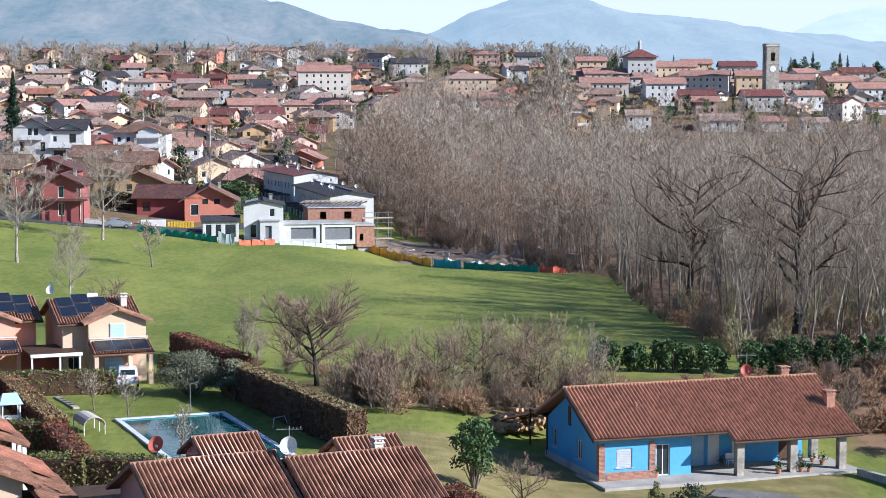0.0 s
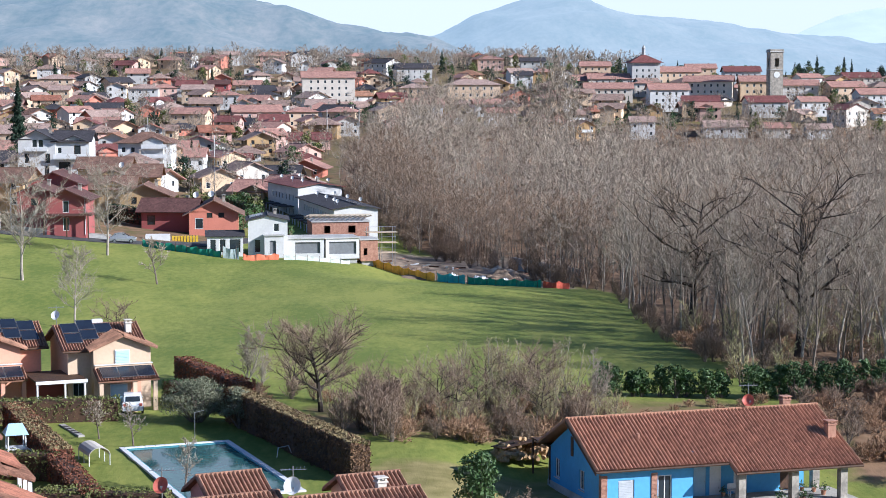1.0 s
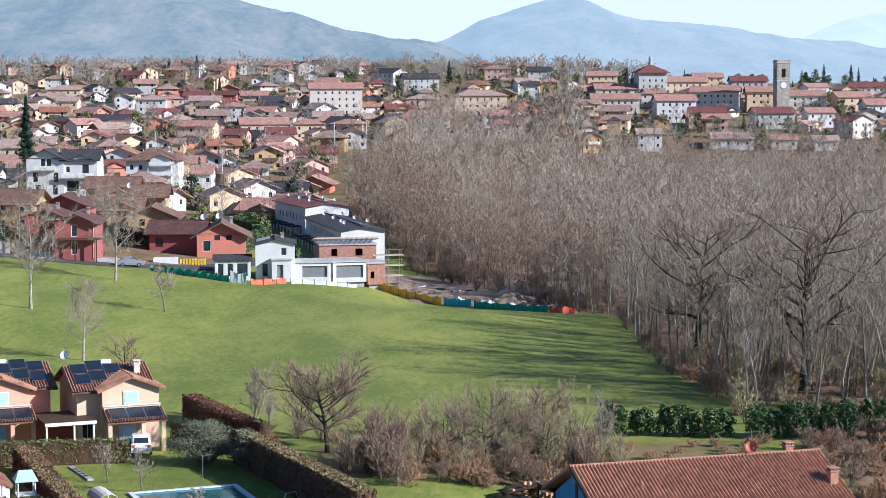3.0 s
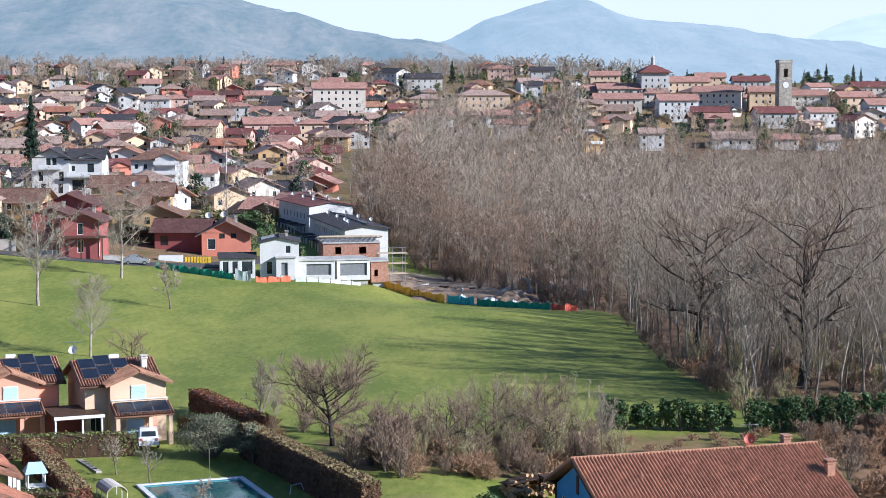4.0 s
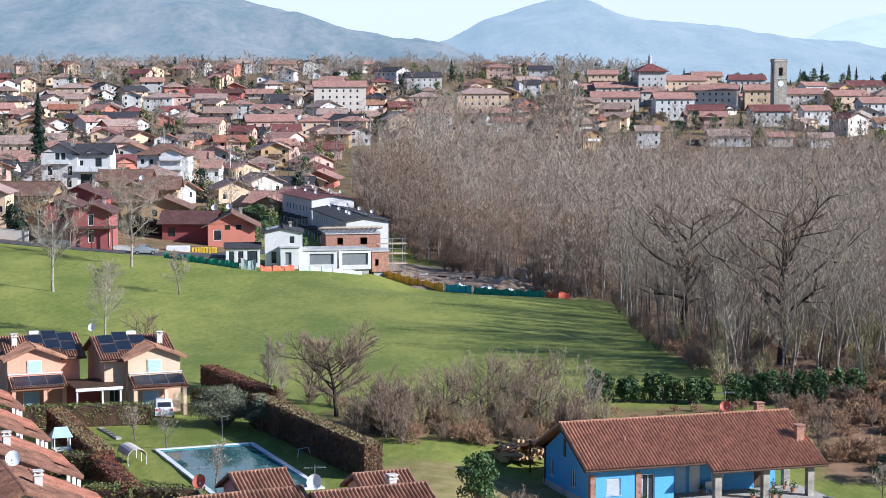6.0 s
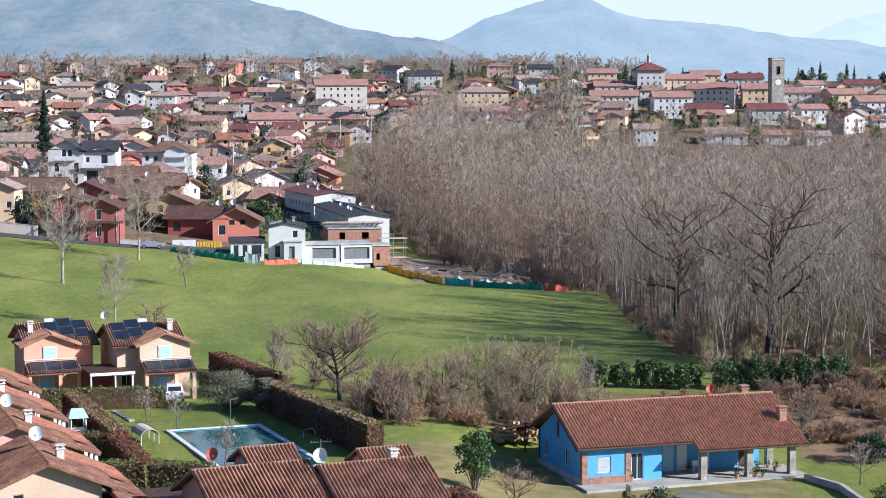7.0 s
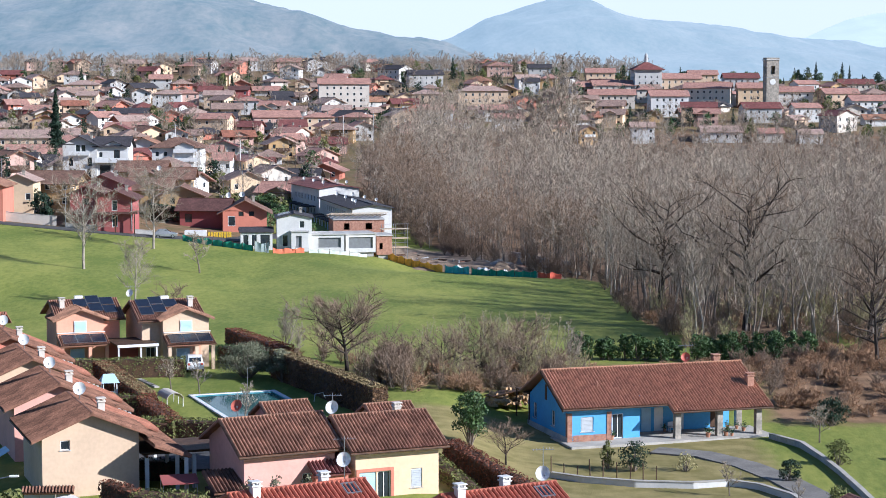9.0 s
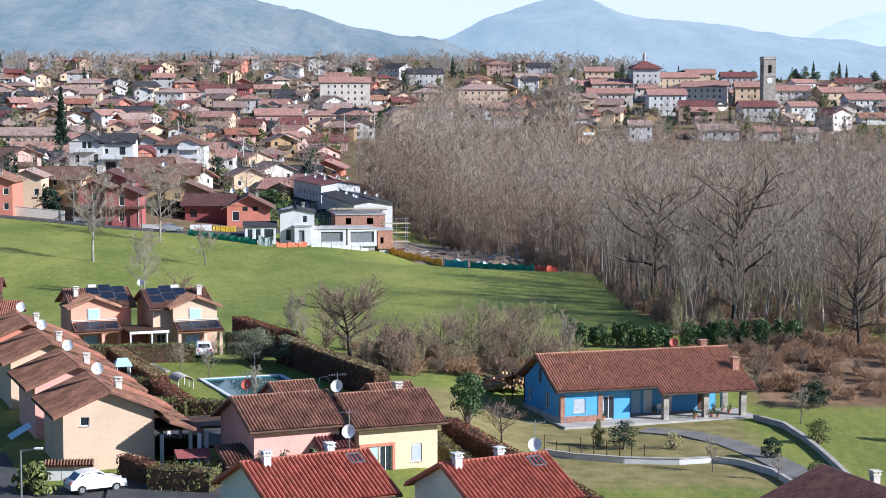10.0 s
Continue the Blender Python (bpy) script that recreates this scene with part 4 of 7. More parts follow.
# The two houses with solar panels.
def solar_house(x, y, yaw, wall, words, side):
    """A two-storey house whose gabled bay stands at one end (side 1 or -1), with panels on the other end of the slope and on the porch."""
    c = 1.25 * side
    hs = house(x, y, yaw, 6.3, 7.2, 5.0, wall, "roof_brown", words, 0.4, 0.55, 2, pitch=0.24, z=13.7, far=False,
               front=[(4.9, 0.2, 5.9, 2.1)] if side < 0 else [(0.4, 0.2, 1.4, 2.1)],
               left=[], right=[], chimneys=((0.40 * side, -0.22),), cross=(c, 2.45, 1.1))
    bay = -3.6 - 1.1
    window(hs, pose(c - 0.65, bay - 0.17, 3.3), 1.3, 1.6, "shut")
    window(hs, pose(c - 1.1, bay - 0.17, 0.1), 1.5, 1.9, "shut")
    part("door_panel", Shape().box(c + 0.7, bay - 0.05, 0.1, c + 1.6, bay - 0.005, 2.2), M["orange"], hs, "orange wooden door")
    pr = Shape()
    w0, w1 = c - 2.6, c + 2.6
    tiled_slope(pr, (w0, bay - 2.4, 2.5), (w1, bay - 2.4, 2.5), (w1, bay - 0.35, 3.3), (w0, bay - 0.35, 3.3), pitch=0.24)
    part("porch_roof", pr, M["roof_brown"], hs)
    part("parapet", Shape().box(w0 + 0.15, bay - 0.5, 3.1, w1 - 0.15, bay - 0.28, 3.68, bevel=0.03), M[wall], hs)
    part("parapet_cap", Shape().box(w0 + 0.1, bay - 0.58, 3.683, w1 - 0.1, bay - 0.2, 3.76, bevel=0.02), M["paint"], hs)
    for px_ in (w0 + 0.3, c + 0.55, w1 - 0.3):
        part("porch_post", Shape().box(px_ - 0.17, bay - 2.25, -0.4, px_ + 0.17, bay - 1.9, 2.55, bevel=0.02), M[wall], hs)
    v = Vector((0, 2.05, 0.8)).normalized()
    for k in range(3):
        solar_panel(hs, Vector((w0 + 0.45 + 1.5 * k, bay - 2.2, 2.5 + 0.08 + 0.31)), (1, 0, 0), v, 1.45, 1.75)
    v2 = Vector((0, 1, 0.4)).normalized()
    for k, (a, b) in enumerate(((-3.1, -3.2), (-1.65, -2.75), (-0.2, -1.75), (-3.1, -1.55), (-1.65, -1.1))):
        left_x = a if side > 0 else -a - 1.4
        solar_panel(hs, Vector((left_x, b, 5.0 + 0.4 * (b + 3.6) + 0.31)), (1, 0, 0), v2, 1.4, 1.6)
    part("vent_box", Shape().box(-0.45 + side * 0.3, 0.3, 6.1, 0.45 + side * 0.3, 0.8, 6.95, bevel=0.03), M["paint"], hs)
    return hs


solar_house(-30.4, 164.2, 23, "cream", "two-storey cream house with solar panels and red tile roof", 1)
solar_house(-39.0, 164.4, 23, "orange", "two-storey orange house with solar panels and red tile roof", -1)
dish(-34.6, 168.5, 19.0, 0.8, M["paint"], "white satellite dish between two roofs", 1.5, -15, 0.7)
cp = thing("carport", pose(-33.0, 159.6, 13.9, 0, 0, 23), "white-framed carport with dark roof", "carport")
part("roof", Shape().box(-2.2, -3.4, 2.5, 2.0, 2.5, 2.66), M["wood"], cp)
part("fascia", Shape().box(-2.25, -3.47, 2.4, 2.05, -3.41, 2.68), M["paint"], cp)
for x in (-2.1, 0.2, 1.85):
    part("post", Shape().box(x - 0.07, -3.35, -0.3, x + 0.07, -3.2, 2.5), M["paint"], cp)
part("back_wall", Shape().box(-2.1, 1.5, -0.3, 1.9, 1.7, 2.5), M["red"], cp)

# Yard between the cream and pink houses: paving, pergola, low tiled shed, canopy.
pg = thing("pergola", pose(-19.2, 103.5, 13.4, 0, 0, 20), "dark wooden pergola with white pillars over a terrace", "pergola")
for x in (-3.6, 3.4):
    part("beam", Shape().box(x, -2.4, 2.45, x + 0.16, 2.4, 2.65), M["wood"], pg)
part("board_roof", Shape().box(-4.0, -2.5, 2.81, 4.0, 2.5, 2.87), M["wood"], pg)
for k in range(9):
    part("rafter", Shape().box(-3.9, -2.3 + 0.56 * k, 2.66, 3.9, -2.18 + 0.56 * k, 2.8), M["wood"], pg)
for x in (-3.5, 0.0, 3.5):
    part("pillar", Shape().box(x - 0.14, -2.3, -0.4, x + 0.14, -2.02, 2.45), M["paint"], pg)
    part("pillar", Shape().box(x - 0.14, 2.0, -0.4, x + 0.14, 2.28, 2.45), M["paint"], pg)
sd = thing("shed", pose(-15.2, 96.0, 13.0, 0, 0, 24), "low shed with ribbed weathered tile roof", "shed")
sr = Shape()
tiled_slope(sr, (-1.7, -1.9, 1.5), (1.9, -1.9, 1.5), (1.9, 1.2, 2.5), (-1.7, 1.2, 2.5), pitch=0.27)
part("roof", sr, M["roof_old"], sd)
part("wall", Shape().box(-1.5, -1.6, -0.5, 1.7, 1.0, 1.55), M["wood"], sd)
cn = thing("canopy", pose(-18.9, 96.8, 13.1, 0, 0, 15), "dark red canvas canopy on thin posts", "canopy")
part("canvas", Shape().box(-1.3, -1.0, 1.9, 1.3, 1.0, 1.98, pose(0, 0, 0, 8, 0, 0)), M["red"], cn)
for x in (-1.2, 1.2):
    for y in (-0.9, 0.9):
        part("post", Shape().tube((x, y, -0.3), (x, y, 1.95 + 0.14 * y), 0.03), M["metal"], cn)
yd = part("yard", Shape().box(-5.0, -14.0, -0.6, 5.0, 13.0, 0.14), M["asphalt"], None)
yd.matrix_world = pose(-20.2, 98.0, 13.2, -0.8, 0, 8)
yl = part("yard", Shape().box(-7.0, -9.0, -0.6, 3.5, 11.0, 0.12), M["asphalt"], None)
yl.matrix_world = pose(-35.5, 96.0, ground(-35.5, 96.0), 0, 0, 20)
tagged(yl, "dark paved lane beside the cream house", "yard", kind="structure")
yb = part("yard", Shape().box(-5.5, -6.0, -0.6, 5.0, 6.0, 0.1), M["asphalt"], None)
yb.matrix_world = pose(-21.0, 113.0, ground(-21.0, 113.0), 0, 0, 20)
tagged(yb, "dark paved terrace behind the pergola", "yard", kind="structure")
yc = part("yard", Shape().box(-9.0, -7.0, -0.6, 8.0, 4.6, 0.09), M["asphalt"], None)
yc.matrix_world = pose(-23.0, 90.0, ground(-23.0, 90.0), 0, 0, 14)
tagged(yc, "dark asphalt drive before the cream house", "drive", kind="structure")
tagged(yd, "dark paved yard between the houses", "yard", kind="structure")
house(-52.5, 168.5, 5, 7.5, 6.0, 2.4, "wood", "roof_red", "low open barn with orange tile roof", 0.4, 0.6, 1, pitch=0.24, z=14.6, far=False, front=[(0.5, 0.1, 3.0, 2.0), (3.6, 0.1, 6.8, 2.0)], left=[], right=[], chimneys=())
house(-61.0, 196.0, 8, 7.5, 6.0, 2.6, "wood", "roof_plum", "dark timber shed with plum roof", 0.4, 0.5, 1, z=14.2, far=True, front=[(2.6, 1.0, 4.0, 2.0)], left=[], right=[], chimneys=())


# ---- pool and gardens ----
def hedge(a, b, width, height, material, label, seed, density=42, size=0.12, skin=None):
    """A clipped hedge from a to b: a twiggy core under a skin of small leaves."""
    a, b = Vector((*a, ground(*a))), Vector((*b, ground(*b)))
    way = (b - a)
    length = way.length
    yaw = math.degrees(math.atan2(way.y, way.x))
    top = thing("hedge", pose(a.x, a.y, a.z, 0, 0, yaw), label, "hedge")
    rise = b.z - a.z
    core = Shape()
    n = max(2, int(length / 1.2))
    rng = random.Random(seed)
    secs = []
    for k in range(n + 1):
        j = 0.10 * width
        secs.append((length * k / n, rng.uniform(-j, j), height * rng.uniform(0.93, 1.03), rise * k / n))
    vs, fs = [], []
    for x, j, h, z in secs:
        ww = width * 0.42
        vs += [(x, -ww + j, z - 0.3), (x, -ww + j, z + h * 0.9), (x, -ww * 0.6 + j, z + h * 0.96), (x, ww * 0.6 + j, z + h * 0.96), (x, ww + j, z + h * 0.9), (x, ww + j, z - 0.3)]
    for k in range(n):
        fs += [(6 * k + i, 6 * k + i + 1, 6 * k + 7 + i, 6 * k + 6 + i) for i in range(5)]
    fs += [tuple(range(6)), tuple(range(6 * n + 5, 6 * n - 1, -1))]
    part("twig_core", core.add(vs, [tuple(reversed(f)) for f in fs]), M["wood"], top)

    def spot(r):
        x = r.uniform(-0.1, length + 0.1)
        z = rise * x / length
        k = r.random() * (2 * height + width)
        if r.random() < 2 * width / (length + 2 * width):
            e = r.choice((-0.03, length + 0.03))
            return (e + r.gauss(0, 0.05), r.uniform(-width / 2, width / 2), rise * (e > 0) + r.uniform(0, height)), (1 if e > 0 else -1, 0, 0.2)
        puff = 0.1 * noise.noise((x * 1.3 + seed, k, 1))
        if k < height:
            return (x, -width / 2 + puff + r.gauss(0, 0.05), z + k), (0, -1, 0.2)
        if k < 2 * height:
            return (x, width / 2 + puff + r.gauss(0, 0.05), z + k - height), (0, 1, 0.2)
        return (x, k - 2 * height - width / 2, z + height + puff + r.gauss(0, 0.04)), (0, 0, 1)

    area = length * (2 * height + width)
    part("leaves", leaf_cloud(seed, int(area * density), size, spot), M[material], top)
    # An extra layer in a lighter colour paints the sun on the top.
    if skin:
        part("painted_sun_leaves", leaf_cloud(seed + 1, int(length * width * density * 1.4), size, lambda r: ((r.uniform(0, length), r.uniform(-width / 2, width / 2), height * 1.02 + rise * 0.5 + 0.08 * noise.noise((r.random() * 9, 1, 1))), (0, 0, 1))), M[skin], top)
    return top


def leafy(name, x, y, w, h, material, label, seed, count=900, size=0.12, trunk=0.0, z=None, lumps=9, category="shrub", group=""):
    """An evergreen bush or tree: stems and a crown of leaf clumps with gaps between them."""
    top = thing(name, pose(x, y, ground(x, y) if z is None else z), label, category, group)
    rng = random.Random(seed)
    stems, cl = Shape(), []
    for k in range(lumps):
        t = (k + rng.random()) / lumps
        rad = (w / 2) * math.sin(math.pi * (0.25 + 0.7 * t)) ** 0.8 * 0.75
        a = k * 2.4 + rng.random()
        c = Vector((math.cos(a) * rad * rng.uniform(0.4, 1), math.sin(a) * rad * rng.uniform(0.4, 1), trunk + (h - trunk) * (0.12 + 0.8 * t)))
        cl.append((c, max(0.25, w * rng.uniform(0.16, 0.28)), max(0.25, (h - trunk) * rng.uniform(0.12, 0.2))))
        stems.tube((rng.gauss(0, 0.05), rng.gauss(0, 0.05), -0.2), c, 0.03 + w * 0.015, 0.015, 5, False)
    if trunk:
        stems.tube((0, 0, -0.3), (0, 0, trunk + h * 0.3), 0.06 + h * 0.018, 0.05, 7)
    part("branchwork", stems, M["bark"], top)

    def spot(r):
        c, a, b = cl[int(r.random() * len(cl))]
        n = Vector((r.gauss(0, 1), r.gauss(0, 1), r.gauss(0.25, 1))).normalized()
        q = r.random() ** 0.4
        return c + Vector((n.x * a * q, n.y * a * q, n.z * b * q)), n

    part("leaves", leaf_cloud(seed + 7, count, size, spot), M[material], top)
    return top


M["pool_water"] = mat("pool_water", (0.045, 0.12, 0.115), (0.018, 0.06, 0.075), 4.0, 0.04, 0.04, 2.0, spec=0.4)
M["pool_lining"] = mat("pool_liner", (0.12, 0.33, 0.36), (0.08, 0.24, 0.28), 2.0, 0.6)
M["pool_water"].node_tree.nodes["Principled BSDF"].inputs["IOR"].default_value = 1.14
PA, PB, PC = Vector((-24.3, 141.3, 13.72)), Vector((-16.7, 145.2, 13.72)), Vector((-9.4, 126.8, 13.72))
pu, pv = (PB - PA), (PC - PB)
plen, pwid = pv.length, pu.length
pyaw = math.degrees(math.atan2(pv.y, pv.x))
pool = thing("swimming_pool", pose(PB.x, PB.y, 13.55, 0, 0, pyaw), "rectangular pool with white coping and dark green-blue water", "pool")
cop = Shape()
t = 0.42
for k in range(24):
    x0, x1 = plen * k / 24, plen * (k + 1) / 24 - 0.02
    cop.box(x0, -t, 0, x1, 0, 0.17, bevel=0.02).box(x0, -pwid, 0, x1, -pwid + t, 0.17, bevel=0.02)
for k in range(10):
    y0, y1 = -pwid + t + (pwid - 2 * t) * k / 10, -pwid + t + (pwid - 2 * t) * (k + 1) / 10 - 0.02
    cop.box(0, y0, 0, t, y1, 0.17, bevel=0.02).box(plen - t, y0, 0, plen, y1, 0.17, bevel=0.02)
tagged(part("coping", cop, M["paint"], pool, "white stone coping"), kind="stuff")
part("liner", Shape().box(t, -t - 0.12, -0.3, plen - t, -t, 0.1).box(t, -pwid + t, -0.3, plen - t, -pwid + t + 0.12, 0.1).box(t, -pwid + t, -0.3, t + 0.6, -t, 0.1).box(plen - t - 0.4, -pwid + t, -0.3, plen - t, -t, 0.1), M["pool_lining"], pool)
part("water", Shape().add([(t + 0.01, -pwid + t + 0.01, 0.075), (plen - t - 0.01, -pwid + t + 0.01, 0.075), (plen - t - 0.01, -t - 0.01, 0.075), (t + 0.01, -t - 0.01, 0.075)], [(0, 1, 2, 3)]), M["pool_water"], pool, "still dark blue-green water")
shw = thing("pool_shower", pose(-19.5, 146.5, 13.6), "thin chrome shower pole beside the pool", "shower")
part("pole", Shape().tube((0, 0, 0), (0, 0, 2.0), 0.03).tube((0, 0, 2.0), (0.7, 0.1, 2.15), 0.025), M["metal"], shw)
hose = thing("pool_rail", pose(-12.4, 138.2, 13.7), "curved chrome pool rail", "pool rail")
part("rail", Shape().tube((0, 0, 0), (0.1, 0.1, 0.7), 0.03).tube((0.1, 0.1, 0.7), (0.8, 0.7, 0.75), 0.03).tube((0.8, 0.7, 0.75), (1.0, 0.8, 0.2), 0.03), M["paint"], hose)

hedge((-17.4, 154.3), (-5.9, 130.0), 1.5, 2.75, "hornbeam", "tall clipped russet hedge beside the pool lawn", 11, 46, 0.13, "hedge_top_sun")
hedge((-41.0, 152.5), (-26.8, 154.6), 1.6, 1.9, "box_hedge", "clipped green hedge before the solar-panel houses", 12)
hedge((-34.6, 151.0), (-26.8, 131.5), 1.6, 2.0, "red_hedge", "red-brown clipped hedge along the lawn", 13, skin="hedge_top_sun")
hedge((-25.5, 120.0), (-17.5, 118.6), 1.5, 1.9, "box_hedge", "clipped green and russet hedge behind the terrace", 61)
hedge((-23.0, 104.6), (-19.6, 104.0), 1.3, 1.5, "conifer", "dark shaded hedge under the pergola", 62)
hedge((-33.8, 132.5), (-27.0, 131.0), 1.4, 1.9, "box_hedge", "clipped green hedge around a play yard", 14)
hedge((-27.0, 131.0), (-22.4, 119.0), 1.5, 1.9, "red_hedge", "red-brown clipped hedge by the lawn", 15)
hedge((-30.0, 120.5), (-22.4, 119.0), 1.6, 1.8, "box_hedge", "clipped green hedge below the lawn", 16)
hedge((-24.0, 164.5), (-17.5, 157.5), 1.7, 1.8, "leaf", "dark green hedge beside the gate", 17)
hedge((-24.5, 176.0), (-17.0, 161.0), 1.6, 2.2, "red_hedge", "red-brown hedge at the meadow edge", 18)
hedge((-21.0, 92.0), (-16.5, 91.0), 2.6, 1.9, "box_hedge", "broad clipped green hedge beside the drive", 19, 40)
hedge((-24.0, 96.2), (-21.5, 93.5), 1.2, 1.7, "red_hedge", "reddish hedge beside the cream house", 20)
hedge((0.5, 113.0), (11.5, 88.0), 1.5, 1.7, "red_hedge", "brown hedge down the garden boundary", 21)
hedge((-1.0, 108.5), (4.5, 93.0), 1.2, 1.3, "box_hedge", "low green hedge beside the yellow house", 22)

leafy("olive_tree", -20.2, 153.4, 6.8, 3.6, "olive", "grey-green olive tree by the hedge", 31, 7000, 0.085, 0.5, lumps=24, category="tree")
leafy("olive_tree", -16.4, 150.6, 3.2, 3.2, "olive", "small grey-green olive tree by the hedge", 32, 1500, 0.12, 0.5, lumps=10, category="tree")
leafy("magnolia_tree", 2.0, 121.3, 3.6, 4.6, "leaf", "glossy evergreen tree on the lawn", 33, 2200, 0.15, 0.9, lumps=16, category="tree")
leafy("shrub", 13.3, 118.2, 1.3, 2.3, "box_hedge", "golden upright conifer shrub", 34, 700, 0.1)
leafy("shrub", 15.4, 117.2, 3.2, 2.4, "conifer", "dark round evergreen shrub", 35, 1300, 0.1)
leafy("shrub", 19.6, 117.2, 2.4, 1.5, "green_twig", "straggly brown-green garden shrub", 36, 350, 0.1)
leafy("shrub", 27.4, 113.0, 2.0, 1.9, "conifer", "clipped dark evergreen shrub", 37, 1000, 0.1)
leafy("shrub", 32.6, 119.6, 2.6, 2.2, "box_hedge", "rounded green shrub behind the garden wall", 38, 900, 0.11)
leafy("shrub", 29.5, 104.0, 2.4, 1.6, "box_hedge", "low green shrub by the drive", 39, 700, 0.11)
leafy("shrub", 35.6, 138.0, 4.2, 2.6, "conifer", "dark spreading evergreen shrub", 40, 1500, 0.12)
leafy("shrub", 40.5, 121.0, 2.2, 2.0, "conifer", "dark evergreen shrub on the lawn", 41, 800, 0.11)
for k in range(17):
    r = random.Random(900 + k)
    x = 13.5 + k * 1.3 + r.uniform(-0.3, 0.3)
    if k in (9,):
        continue
    leafy("laurel_bush", x, 166.3 - 0.12 * k + r.uniform(-0.5, 0.5), r.uniform(2.0, 2.8), r.uniform(2.3, 3.4), "leaf", "glossy dark green laurel bush in a row", 50 + k, 900, 0.16, lumps=10, group="laurel row")
for k, x in enumerate((35.6, 37.4, 39.0)):
    leafy("laurel_bush", x, 169.0, 2.4, 2.8, "leaf", "glossy dark green laurel bush in a row", 80 + k, 900, 0.16, lumps=10, group="laurel row")
leafy("palm_bush", -29.5, 89.5, 3.4, 2.6, "box_hedge", "low yellow-green palm by the drive", 95, 500, 0.28)
for k, (x, y) in enumerate(((-13.6, 93.6), (-11.8, 94.2), (-9.6, 95.0))):
    leafy("potted_shrub", x, y, 1.5, 2.4, "olive", "thin grey-green shrub before the pink house", 100 + k, 260, 0.12)

# Play frame and shelters on the lawn.
pf = thing("play_tower", pose(-31.2, 136.8, 13.55, 0, 0, 20), "white play tower with pale green roof", "play tower")
for x in (-0.6, 0.6):
    for y in (-0.6, 0.6):
        part("post", Shape().tube((x * 1.15, y * 1.15, 0), (x, y, 2.2), 0.06), M["paint"], pf)
part("platform", Shape().box(-0.7, -0.7, 1.1, 0.7, 0.7, 1.2), M["paint"], pf)
part("roof", Shape().add([(-0.85, -0.85, 2.2), (0.85, -0.85, 2.2), (0.85, 0.85, 2.2), (-0.85, 0.85, 2.2), (-0.5, 0, 2.95), (0.5, 0, 2.95)], [(0, 1, 5, 4), (1, 2, 5), (2, 3, 4, 5), (3, 0, 4), (3, 2, 1, 0)]), M["shutter"], pf)
part("slide", Shape().add([(0.7, -0.3, 1.2), (0.7, 0.3, 1.2), (2.2, 0.3, 0.1), (2.2, -0.3, 0.1), (0.7, -0.3, 1.12), (0.7, 0.3, 1.12), (2.2, 0.3, 0.02), (2.2, -0.3, 0.02)], [(0, 1, 2, 3), (7, 6, 5, 4), (0, 3, 7, 4), (1, 5, 6, 2)]), M["paint"], pf)
part("ladder", Shape().tube((-0.9, -0.25, 0), (-0.6, -0.25, 1.2), 0.03).tube((-0.9, 0.25, 0), (-0.6, 0.25, 1.2), 0.03).tube((-0.8, -0.25, 0.4), (-0.8, 0.25, 0.4), 0.03).tube((-0.7, -0.25, 0.8), (-0.7, 0.25, 0.8), 0.03), M["paint"], pf)
sh = thing("garden_shelter", pose(-25.6, 137.2, 13.55, 0, 0, -65), "arched pale plastic garden shelter", "shelter")
arc_v, arc_f = [], []
for k in range(9):
    ang = math.pi * k / 8
    for rr in (1.0, 0.95):
        for x in (-1.6, 1.6):
            arc_v.append((x, math.cos(ang) * 0.8 * rr, 0.75 + math.sin(ang) * 0.6 * rr))
for k in range(8):
    i = 4 * k
    arc_f += [(i, i + 1, i + 5, i + 4), (i + 6, i + 7, i + 3, i + 2), (i, i + 4, i + 6, i + 2), (i + 3, i + 7, i + 5, i + 1)]
arc = Shape().add(arc_v, arc_f)
part("cover", arc, M["beige"], sh)
for x in (-1.5, 0, 1.5):
    for y in (-0.76, 0.76):
        part("post", Shape().tube((x, y, -0.1), (x, y, 0.8), 0.035), M["paint"], sh)
for k in range(5):
    stp = part("step", Shape().box(-0.8, -0.25, -0.1, 0.8, 0.25, 0.1, bevel=0.03), M["paving"], None)
    stp.matrix_world = pose(-30.6 + 0.45 * k, 151.5 - 0.9 * k, 13.6, 0, 0, -62)
    tagged(stp, "pale stone stepping slab on the lawn", "stepping stone", "stepping stones")
gp = thing("gate", pose(-23.2, 164.0, 13.5, 0, 0, 15), "grey metal garden gate between white posts", "gate")
part("post", Shape().box(-0.7, -0.12, -0.2, -0.46, 0.12, 1.7), M["paint"], gp)
part("post", Shape().box(0.46, -0.12, -0.2, 0.7, 0.12, 1.7), M["paint"], gp)
part("leaf", Shape().box(-0.45, -0.03, 0.1, 0.45, 0.03, 1.3), M["grey_shutter"], gp)


